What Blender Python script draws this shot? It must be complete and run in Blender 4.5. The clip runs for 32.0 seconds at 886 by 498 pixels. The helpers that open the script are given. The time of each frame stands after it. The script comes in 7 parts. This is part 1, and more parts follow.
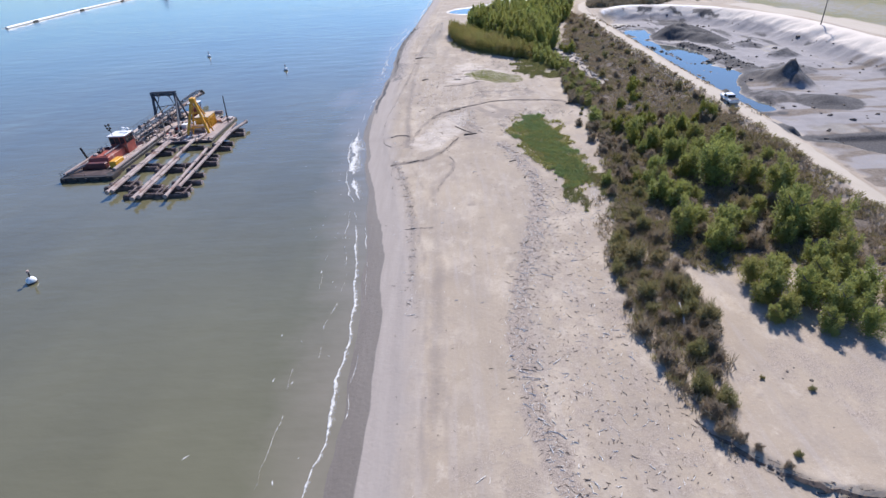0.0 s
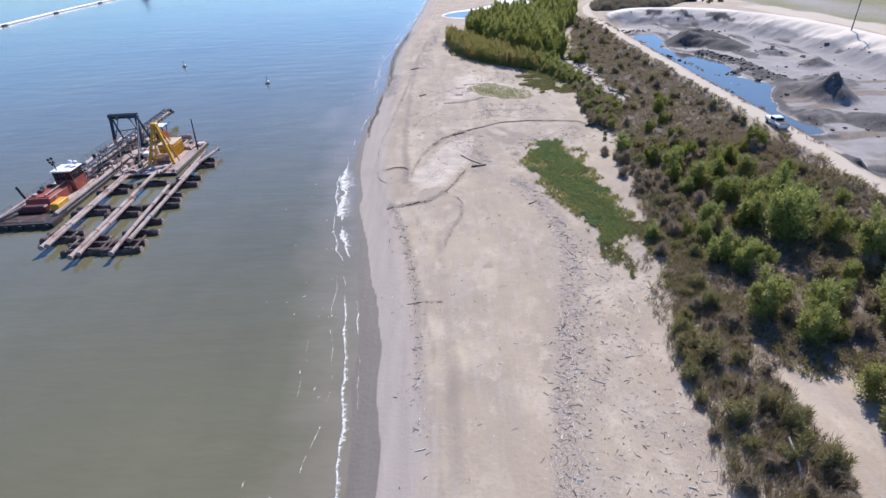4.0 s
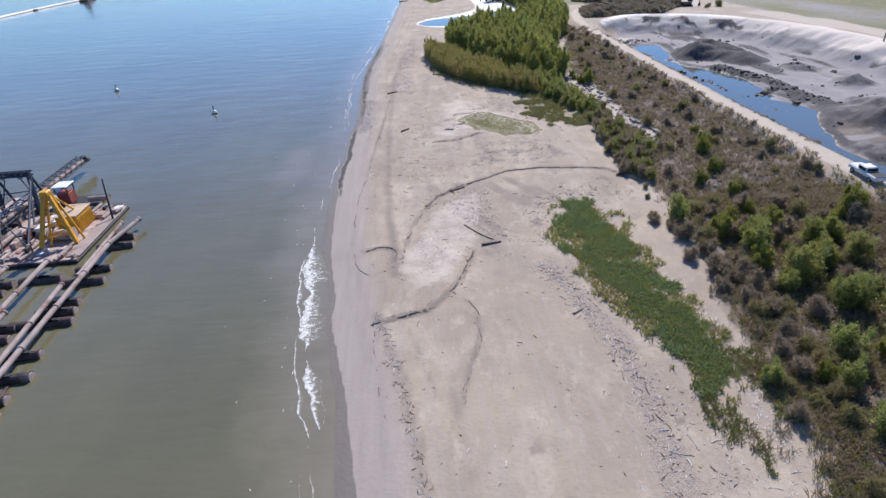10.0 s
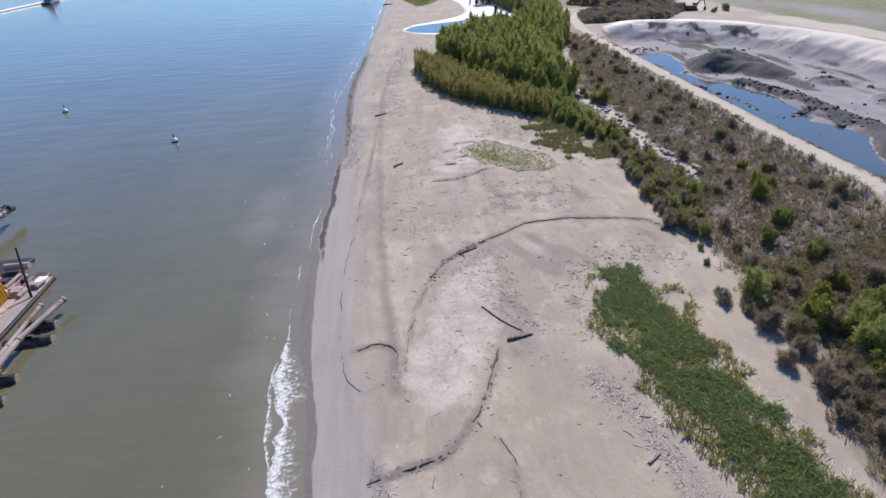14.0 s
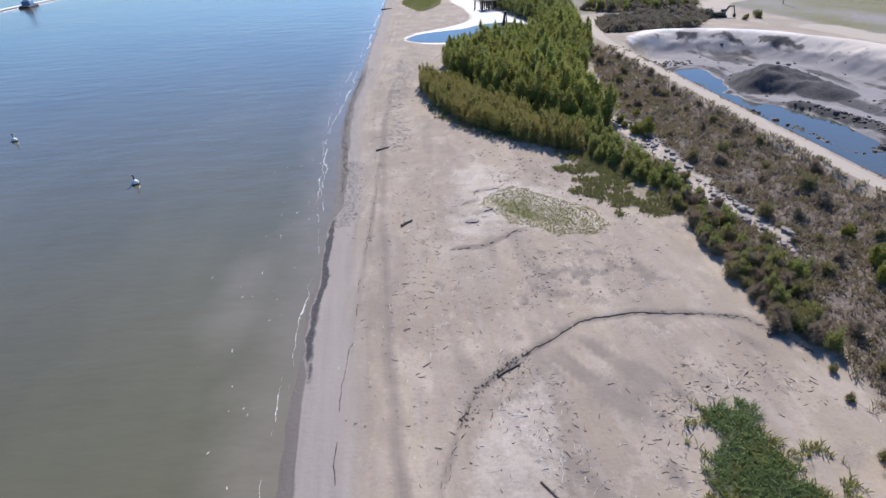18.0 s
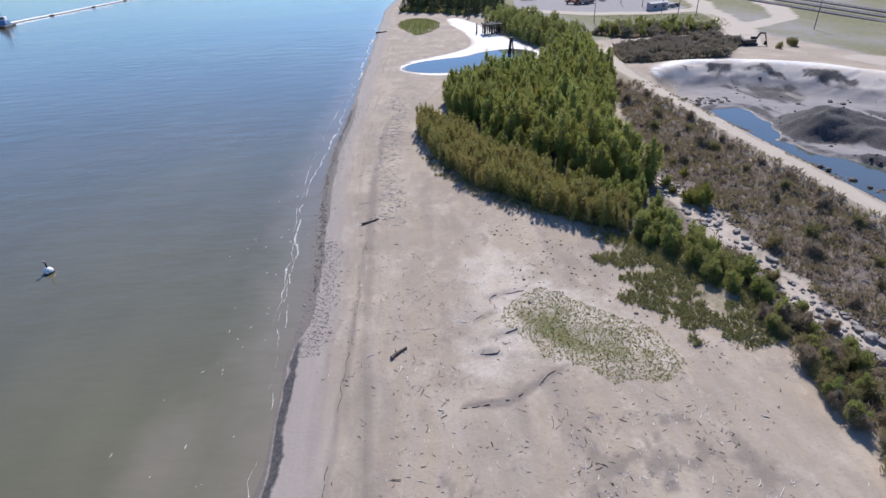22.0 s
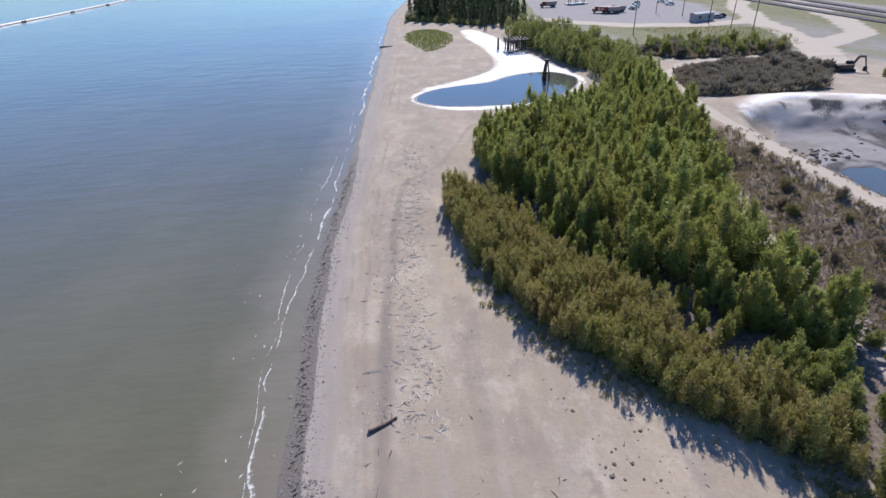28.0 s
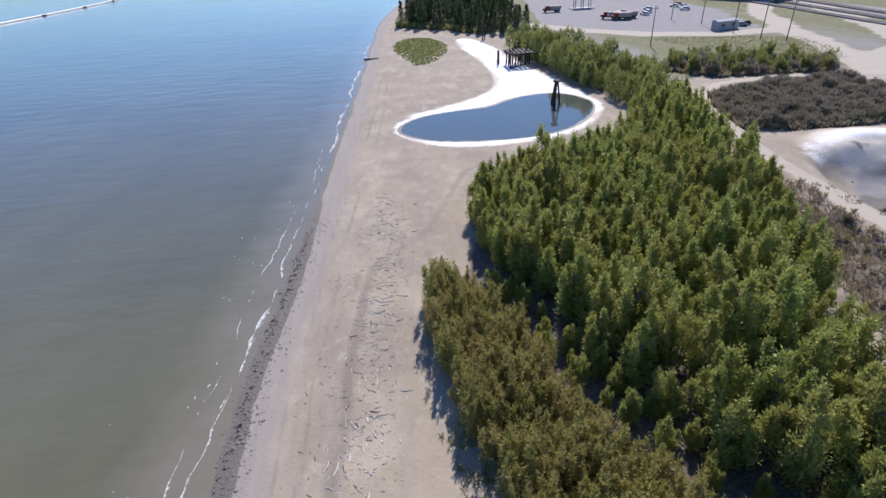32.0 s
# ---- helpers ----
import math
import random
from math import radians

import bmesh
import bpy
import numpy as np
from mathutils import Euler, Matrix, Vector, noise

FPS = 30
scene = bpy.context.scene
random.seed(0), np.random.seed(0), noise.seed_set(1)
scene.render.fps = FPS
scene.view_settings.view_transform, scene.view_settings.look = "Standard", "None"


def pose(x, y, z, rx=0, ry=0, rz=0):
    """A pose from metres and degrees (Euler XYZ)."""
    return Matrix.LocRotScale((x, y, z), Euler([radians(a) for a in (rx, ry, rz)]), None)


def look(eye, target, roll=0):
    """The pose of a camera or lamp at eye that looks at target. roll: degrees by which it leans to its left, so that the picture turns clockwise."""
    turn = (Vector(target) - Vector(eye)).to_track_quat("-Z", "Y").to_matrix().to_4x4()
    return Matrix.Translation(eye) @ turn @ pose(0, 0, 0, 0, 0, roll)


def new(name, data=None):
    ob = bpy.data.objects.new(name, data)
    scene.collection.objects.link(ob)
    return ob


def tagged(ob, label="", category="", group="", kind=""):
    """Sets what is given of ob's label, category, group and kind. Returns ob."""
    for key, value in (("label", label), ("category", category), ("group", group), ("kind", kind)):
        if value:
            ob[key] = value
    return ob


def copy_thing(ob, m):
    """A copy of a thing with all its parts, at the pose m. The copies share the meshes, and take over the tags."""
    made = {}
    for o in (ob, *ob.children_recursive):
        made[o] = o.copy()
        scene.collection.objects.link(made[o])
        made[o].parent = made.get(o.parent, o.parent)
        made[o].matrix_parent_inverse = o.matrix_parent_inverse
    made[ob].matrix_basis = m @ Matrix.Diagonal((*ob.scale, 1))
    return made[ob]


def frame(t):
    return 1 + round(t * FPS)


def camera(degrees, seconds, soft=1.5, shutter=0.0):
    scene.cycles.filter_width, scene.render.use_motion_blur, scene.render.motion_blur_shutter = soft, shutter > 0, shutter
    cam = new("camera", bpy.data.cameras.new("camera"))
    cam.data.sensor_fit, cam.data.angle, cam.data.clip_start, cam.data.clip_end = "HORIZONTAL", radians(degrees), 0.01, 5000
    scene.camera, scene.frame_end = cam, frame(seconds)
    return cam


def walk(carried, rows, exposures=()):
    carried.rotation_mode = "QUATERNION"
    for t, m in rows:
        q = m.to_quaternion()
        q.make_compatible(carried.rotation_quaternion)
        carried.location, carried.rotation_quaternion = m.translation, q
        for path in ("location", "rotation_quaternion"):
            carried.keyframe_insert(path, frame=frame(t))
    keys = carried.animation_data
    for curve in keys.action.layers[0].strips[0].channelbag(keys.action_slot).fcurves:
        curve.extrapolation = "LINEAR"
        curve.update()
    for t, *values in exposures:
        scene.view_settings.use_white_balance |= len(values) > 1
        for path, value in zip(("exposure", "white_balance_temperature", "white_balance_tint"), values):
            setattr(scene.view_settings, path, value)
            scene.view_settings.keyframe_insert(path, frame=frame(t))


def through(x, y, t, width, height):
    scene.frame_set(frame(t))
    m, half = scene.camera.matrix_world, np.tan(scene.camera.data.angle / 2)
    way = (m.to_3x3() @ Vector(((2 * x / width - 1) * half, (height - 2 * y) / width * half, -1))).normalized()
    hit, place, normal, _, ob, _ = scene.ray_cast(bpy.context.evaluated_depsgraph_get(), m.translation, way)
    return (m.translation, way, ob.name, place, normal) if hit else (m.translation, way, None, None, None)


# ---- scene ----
cam = camera(78.7, 32.0)
METRES, EYE, TILT, LEAN, TURN = 177.34, 36.6, 0.0, 0.0, 1.6
ROWS = [
    (0.0, 0.0, 0.0, 0.0, -1.81, -30.79, 3.04),
    (0.5, -0.001, 0.0125, -0.0001, -1.95, -30.79, 3.08),
    (1.0, -0.0021, 0.0252, -0.0001, -2.07, -30.83, 3.07),
    (1.5, -0.0032, 0.0379, -0.0001, -2.2, -30.85, 3.08),
    (2.0, -0.0042, 0.0507, -0.0003, -2.33, -30.86, 3.08),
    (2.5, -0.0054, 0.0634, -0.0002, -2.46, -30.91, 3.03),
    (3.0, -0.0063, 0.0763, -0.0007, -2.58, -30.9, 3.07),
    (3.5, -0.0075, 0.0892, -0.0007, -2.69, -30.95, 3.07),
    (5.5, -0.0115, 0.142, -0.0016, -3.11, -30.99, 3.06),
    (6.0, -0.0126, 0.1553, -0.0018, -3.44, -31.03, 3.04),
    (6.5, -0.0136, 0.1686, -0.0019, -3.61, -31.03, 3.04),
    (7.0, -0.0147, 0.182, -0.0021, -3.76, -31.02, 3.05),
    (7.5, -0.016, 0.1952, -0.002, -3.93, -31.06, 3.01),
    (8.0, -0.017, 0.2084, -0.0021, -4.02, -31.06, 3.04),
    (8.5, -0.0179, 0.2217, -0.0023, -4.12, -31.06, 3.07),
    (9.0, -0.019, 0.2348, -0.0024, -4.19, -31.05, 3.07),
    (9.5, -0.0192, 0.2468, -0.0028, -4.75, -31.04, 3.12),
    (10.0, -0.0209, 0.2599, -0.0028, -6.09, -31.14, 3.09),
    (10.5, -0.0217, 0.273, -0.0028, -6.63, -31.2, 3.1),
    (11.0, -0.0227, 0.2861, -0.0027, -6.96, -31.24, 3.09),
    (11.5, -0.0234, 0.2995, -0.0026, -7.21, -31.28, 3.04),
    (12.0, -0.0237, 0.3127, -0.0029, -7.4, -31.26, 3.07),
    (12.5, -0.0242, 0.3271, -0.003, -7.56, -31.29, 3.02),
    (13.0, -0.0242, 0.3397, -0.0026, -7.65, -31.32, 3.04),
    (13.5, -0.0246, 0.3535, -0.0026, -7.79, -31.34, 2.99),
    (14.0, -0.0249, 0.3674, -0.0024, -7.88, -31.36, 3.02),
    (14.5, -0.025, 0.3815, -0.0024, -7.93, -31.36, 3.01),
    (16.5, -0.0258, 0.4417, -0.0024, -8.14, -31.42, 3.02),
    (17.0, -0.0261, 0.4576, -0.0026, -8.21, -31.43, 3.01),
    (17.5, -0.0262, 0.4736, -0.0028, -8.26, -31.45, 3.01),
    (18.0, -0.026, 0.4896, -0.0029, -8.29, -31.44, 3.01),
    (18.5, -0.025, 0.5058, -0.003, -8.35, -31.48, 3.0),
    (19.0, -0.0232, 0.5221, -0.0031, -8.42, -31.51, 2.99),
    (19.5, -0.0206, 0.5385, -0.003, -8.48, -31.55, 2.99),
    (20.0, -0.0175, 0.5563, -0.0031, -8.54, -31.55, 2.94),
    (20.5, -0.0152, 0.5722, -0.0034, -8.55, -31.53, 2.91),
    (20.65, -0.0147, 0.5775, -0.0033, -8.56, -31.4, 2.9),
    (20.85, -0.014, 0.5848, -0.0031, -8.57, -30.3, 2.89),
    (21.0, -0.0135, 0.5903, -0.003, -8.58, -30.18, 2.88),
    (21.5, -0.0124, 0.6076, -0.0035, -8.59, -30.01, 2.84),
    (22.0, -0.0115, 0.6256, -0.0035, -8.56, -30.01, 2.83),
    (22.5, -0.0109, 0.6438, -0.0034, -8.57, -30.0, 2.8),
    (23.0, -0.0105, 0.6623, -0.0035, -8.54, -29.99, 2.72),
    (23.5, -0.0102, 0.6806, -0.0037, -8.55, -29.99, 2.7),
    (24.0, -0.0101, 0.6989, -0.0037, -8.54, -29.98, 2.68),
    (24.5, -0.01, 0.7172, -0.0037, -8.54, -29.98, 2.67),
    (25.0, -0.0097, 0.7355, -0.004, -8.51, -29.98, 2.68),
    (25.5, -0.0101, 0.7536, -0.0041, -8.53, -29.95, 2.63),
    (27.5, -0.011, 0.8261, -0.0047, -8.55, -29.92, 2.63),
    (28.0, -0.0109, 0.8445, -0.0049, -8.56, -29.91, 2.67),
    (28.5, -0.0097, 0.863, -0.0054, -8.62, -29.9, 2.67),
    (29.0, -0.0065, 0.8813, -0.0058, -8.72, -29.92, 2.66),
    (29.5, -0.0019, 0.8993, -0.0064, -8.81, -29.91, 2.67),
    (30.0, 0.0035, 0.9176, -0.0068, -8.89, -29.92, 2.67),
    (30.5, 0.0097, 0.9361, -0.0074, -8.92, -29.91, 2.66),
    (31.0, 0.0149, 0.9549, -0.0074, -8.92, -29.94, 2.63),
    (31.5, 0.0188, 0.9744, -0.008, -8.88, -29.93, 2.59),
    (32.0, 0.0219, 0.9939, -0.0078, -8.74, -29.93, 2.63),
]
walk(cam, [(t, pose(0, 0, EYE, TILT, LEAN, TURN) @ pose(METRES * x, METRES * y, METRES * z, 90 + pitch, roll, yaw)) for t, x, y, z, yaw, pitch, roll in ROWS],
     [(0.0, 0.36, 6280, 16), (6.0, 0.35, 6280, 16), (10.5, 0.17, 6280, 16), (20.0, 0.09, 6280, 16), (32.0, 0.10, 6280, 16)])

# ---- light ----
SUN_AZ, SUN_EL = radians(18), radians(41)
sun_dir = Vector((math.sin(SUN_AZ) * math.cos(SUN_EL), math.cos(SUN_AZ) * math.cos(SUN_EL), math.sin(SUN_EL)))
world = bpy.data.worlds.new("world")
scene.world = world
world.use_nodes = True
wn, wl = world.node_tree.nodes, world.node_tree.links
sky = wn.new("ShaderNodeTexSky")
sky.sky_type, sky.sun_disc = "NISHITA", False
sky.sun_elevation, sky.sun_rotation = SUN_EL, SUN_AZ
sky.air_density, sky.dust_density, sky.ozone_density = 1.0, 0.25, 2.5
clear = wn.new("ShaderNodeMix")
clear.data_type, clear.blend_type = "RGBA", "MULTIPLY"
clear.inputs[0].default_value, clear.inputs[7].default_value = 1.0, (0.62, 0.92, 1.28, 1)
wl.new(sky.outputs[0], clear.inputs[6])
wl.new(clear.outputs[2], wn["Background"].inputs[0])
wn["Background"].inputs[1].default_value = 0.1
sun = new("sun", bpy.data.lights.new("sun", "SUN"))
sun.data.energy, sun.data.angle, sun.data.color = 5.2, radians(0.55), (1.0, 0.96, 0.90)
sun.matrix_world = look((0, 0, 200), Vector((0, 0, 200)) - sun_dir)

# ---- small tools ----
rng = np.random.default_rng(7)


def smooth(a, b, v):
    s = np.clip((v - a) / (b - a), 0, 1)
    return s * s * (3 - 2 * s)


def lattice(ix, iy, seed):
    n = (ix.astype(np.int64) * 374761393 + iy.astype(np.int64) * 668265263 + seed * 1442695041) & 0x7FFFFFFF
    n = ((n ^ (n >> 13)) * 1274126177) & 0x7FFFFFFF
    return ((n ^ (n >> 16)) & 0xFFFF) / 65535.0


def grain(x, y, size, seed=0, octaves=3):
    """Value noise, about -1 to 1, with features of that size in metres."""
    x, y = np.asarray(x, float), np.asarray(y, float)
    out, amp, tot = 0, 1.0, 0
    for k in range(octaves):
        u, v = x / size, y / size
        iu, iv = np.floor(u), np.floor(v)
        fu, fv = u - iu, v - iv
        fu, fv = fu * fu * (3 - 2 * fu), fv * fv * (3 - 2 * fv)
        s = seed * 17 + k
        a = lattice(iu, iv, s) * (1 - fu) + lattice(iu + 1, iv, s) * fu
        b = lattice(iu, iv + 1, s) * (1 - fu) + lattice(iu + 1, iv + 1, s) * fu
        out, tot = out + amp * (a * (1 - fv) + b * fv - 0.5) * 2, tot + amp
        amp, size = amp * 0.5, size * 0.47
    return out / tot


def inside(x, y, poly):
    """Signed distance to a polygon in metres, positive inside."""
    x, y = np.asarray(x, float), np.asarray(y, float)
    best, odd = np.full(x.shape, 1e9), np.zeros(x.shape, bool)
    for (ax, ay), (bx, by) in zip(poly, poly[1:] + poly[:1]):
        dx, dy = bx - ax, by - ay
        s = np.clip(((x - ax) * dx + (y - ay) * dy) / (dx * dx + dy * dy), 0, 1)
        best = np.minimum(best, np.hypot(x - ax - s * dx, y - ay - s * dy))
        if dy:
            odd ^= ((ay > y) != (by > y)) & (x < dx * (y - ay) / dy + ax)
    return np.where(odd, best, -best)


def beside(x, y, line):
    """Distance from a polyline, the side (positive on its left), and how far along (0 to 1)."""
    x, y = np.asarray(x, float), np.asarray(y, float)
    best, side, along = np.full(x.shape, 1e9), np.zeros(x.shape), np.zeros(x.shape)
    for k, ((ax, ay), (bx, by)) in enumerate(zip(line, line[1:])):
        dx, dy = bx - ax, by - ay
        s = np.clip(((x - ax) * dx + (y - ay) * dy) / (dx * dx + dy * dy), 0, 1)
        d = np.hypot(x - ax - s * dx, y - ay - s * dy)
        near = d < best
        best = np.where(near, d, best)
        side = np.where(near, np.sign(dx * (y - ay) - dy * (x - ax)), side)
        along = np.where(near, (k + s) / (len(line) - 1), along)
    return best, side, along


def rounded(poly, times=2):
    """A polygon with its corners cut twice, so that its outline curves."""
    for _ in range(times):
        poly = [(a[0] * (1 - f) + b[0] * f, a[1] * (1 - f) + b[1] * f) for a, b in zip(poly, poly[1:] + poly[:1]) for f in (0.25, 0.75)]
    return poly


# ---- the plan ----
SHORE_Y = [-600, -30, 20, 50, 65, 78, 95, 110, 135, 170, 190, 203, 215, 228, 250, 285, 330, 400, 460, 490, 600, 900, 3000]
SHORE_X = [-10, -10, -10, -10.2, -11.2, -13.4, -16.2, -18, -18, -16.6, -17.2, -17.2, -16.7, -15.4, -13.4, -10.8, -7.5, -3, 1, 5, 25, 90, 500]


def shore(y):
    y = np.asarray(y, float)
    w = [np.interp(y + o, SHORE_Y, SHORE_X) for o in (-8, -4, 0, 4, 8)]
    return sum(w) / 5


PIT = rounded([(60.5, 108), (60, 150), (60.5, 200), (60.5, 232), (63, 247), (72, 257), (84, 258), (98, 252), (110, 238), (121, 215), (123, 180), (123, 140), (120, 90), (100, 77), (78, 76), (66, 83)])
POND = rounded([(69, 231), (66, 205), (65.5, 184), (64.5, 167), (63.5, 147), (63, 130), (63.5, 117), (74, 116), (72, 130), (73, 139), (77, 146), (83, 151), (81, 159), (79, 166), (81, 175), (80, 190), (72, 200), (76, 214), (81, 230)])
SPITS = [[(69, 195), (71, 186), (72, 177), (72, 169), (73.5, 166)], [(67, 160), (68, 155), (70, 151), (68, 145)], [(72, 159), (74, 155), (75.5, 152)], [(67, 139.5), (70, 135.5)], [(76, 166.5), (82, 169)], [(66, 220), (70, 213), (72, 206)], [(64, 176), (66.5, 171)]]
DARK_BANK = [(80, 192), (83, 184), (84.5, 175), (84, 165), (85, 155)]
LAGOON = rounded([(0, 287), (6, 297), (17, 300), (24, 301), (30, 307), (41, 310), (47.5, 304), (48, 295), (41, 283), (30, 276.5), (10, 277.5)])
LAGOON_RIM = rounded([(-1, 286), (4, 299), (16, 306), (28, 316), (31, 335), (31, 355), (28, 385), (30, 402), (38, 400), (42, 370), (45, 335), (50, 306), (50, 293), (42, 280), (30, 273), (10, 273)])
GREEN = rounded([(13, 109.5), (15, 113.5), (18.8, 115.5), (20.5, 111), (21.6, 105.5), (21, 99), (21.6, 95), (22.8, 91), (23, 86.5), (22, 83), (20.9, 78), (19, 77.5), (18, 81.2), (16.8, 86), (15.6, 92), (14.5, 98), (13.2, 104)])
OLIVE = rounded([(5.5, 158), (7, 152), (11, 148), (16, 145), (19.5, 148), (18, 152), (14, 156), (12, 160)])
ISLAND = rounded([(7, 409), (5.5, 380), (9, 360), (13, 352), (21, 366), (26, 382), (23, 408)])
BANK = [(30, 104), (31, 120), (30, 132), (31, 152), (36, 172), (41, 200), (48, 232), (55, 258), (57, 240), (56, 200), (55.6, 150), (55.8, 118), (55, 95), (51, 70), (44, 52), (40, 70), (36, 92)]
ROAD = [(50, 20), (54.5, 45), (56, 62), (57, 80), (58, 104), (57.5, 140), (57.5, 180), (58, 210), (58.5, 235), (60, 256), (64, 276), (72, 293), (82, 303), (100, 306), (118, 302), (126, 300)]
BROWN = [(66, 268), (68, 280), (73, 291), (84, 297), (100, 300), (113, 299), (112, 283), (96, 266), (82, 264)]
THICKET = [(77, 324), (88, 336), (106, 330), (124, 317), (115, 306), (100, 309), (86, 310)]
VERGE = [(24.5, 80), (24.5, 64), (26, 56), (30, 53), (36, 52.5), (41, 53), (47, 51), (52, 50), (54.5, 62), (55.5, 112), (36, 114), (29, 96)]
FIELD = [(96, 372), (103, 345), (118, 334), (131, 319), (141, 340), (143, 358), (125, 366)]
LOT = [(72, 412), (95, 384), (120, 374), (141, 376), (152, 420), (170, 480), (150, 540), (95, 540)]
MOUNDS = [(87, 210, 11, 4.8, 1), (80, 207, 6, 2.0, 1), (91, 199, 7, 2.4, 1), (86.5, 140, 6.5, 5.2, 1), (77, 128, 6, 1.3, 1), (83, 147, 8, 1.6, 1), (94, 152, 7, 1.8, 1), (101, 169, 5, 2.0, 1), (99, 186, 5, 1.8, 1), (86, 122, 7, 1.4, 0)]
SCARP = [(-11, 91), (-9, 91.5), (-5, 92.5), (-3, 94.5), (-1, 97.5), (0.3, 100.5), (1.6, 104)]
FAN = [(-7.6, 102.5), (-7, 106.4), (-6, 111.4), (-4, 116.7), (-2, 120.2), (1, 122.7), (3, 123.8), (6, 125.6), (10, 128), (16, 128.3), (22, 127), (26, 125.5), (29.2, 120)]
TONGUE = [(-2.6, 79), (-1.4, 83.7), (-0.5, 85.6), (0.3, 88.5), (0.4, 91.2), (-0.5, 93.6)]
BERM = [(-9.5, 180), (-10.2, 168), (-10.7, 159), (-12.4, 141), (-14, 120), (-14.2, 110), (-13.2, 102.5), (-11.5, 100.3), (-8.7, 101.5)]
BERM2 = [(-10.6, 93), (-10.4, 86), (-9.6, 78)]
WRACK2 = [(-5.6, 48), (-5.6, 58), (-6, 68), (-7, 76), (-7.5, 80), (-9, 87), (-10, 92)]
CROSS = [(-7, 66.8), (-5, 67.2), (-3, 67)]
WRACK = [(8, 24), (6.4, 33), (5.8, 42), (7, 50), (9, 57), (11, 65), (13, 75), (13.2, 84), (11.5, 93), (9.5, 99)]
TYRES = [(-8.5, 100), (-9.5, 135), (-9.8, 156), (-9, 172), (-8.2, 192), (-7.6, 204), (-6.2, 218), (-4, 234), (3, 241), (12, 262), (20, 268)]
RUTS = [(9, 112), (11, 118), (13, 123), (17, 126.5), (24, 125.5)]
RUBBLE = [(34.5, 189), (38.5, 189), (40, 172), (39.2, 152), (41, 138), (38, 134), (35.2, 150), (35.5, 165)]
EDGE = [(19, 31), (21, 28), (23, 26), (25, 24.5), (29, 23.5), (34, 21.5)]
WASH2 = [(-1, 144.5), (3, 144.2), (6, 146), (9.5, 148)]
WASH3 = [(2, 156), (5, 157.6), (4, 160), (8.5, 161)]
WASH4 = [(-13, 106), (-10, 106.5), (-8, 105), (-9, 103)]
WASH = [(1, 151), (4, 150.4), (3.2, 153), (7, 154)]


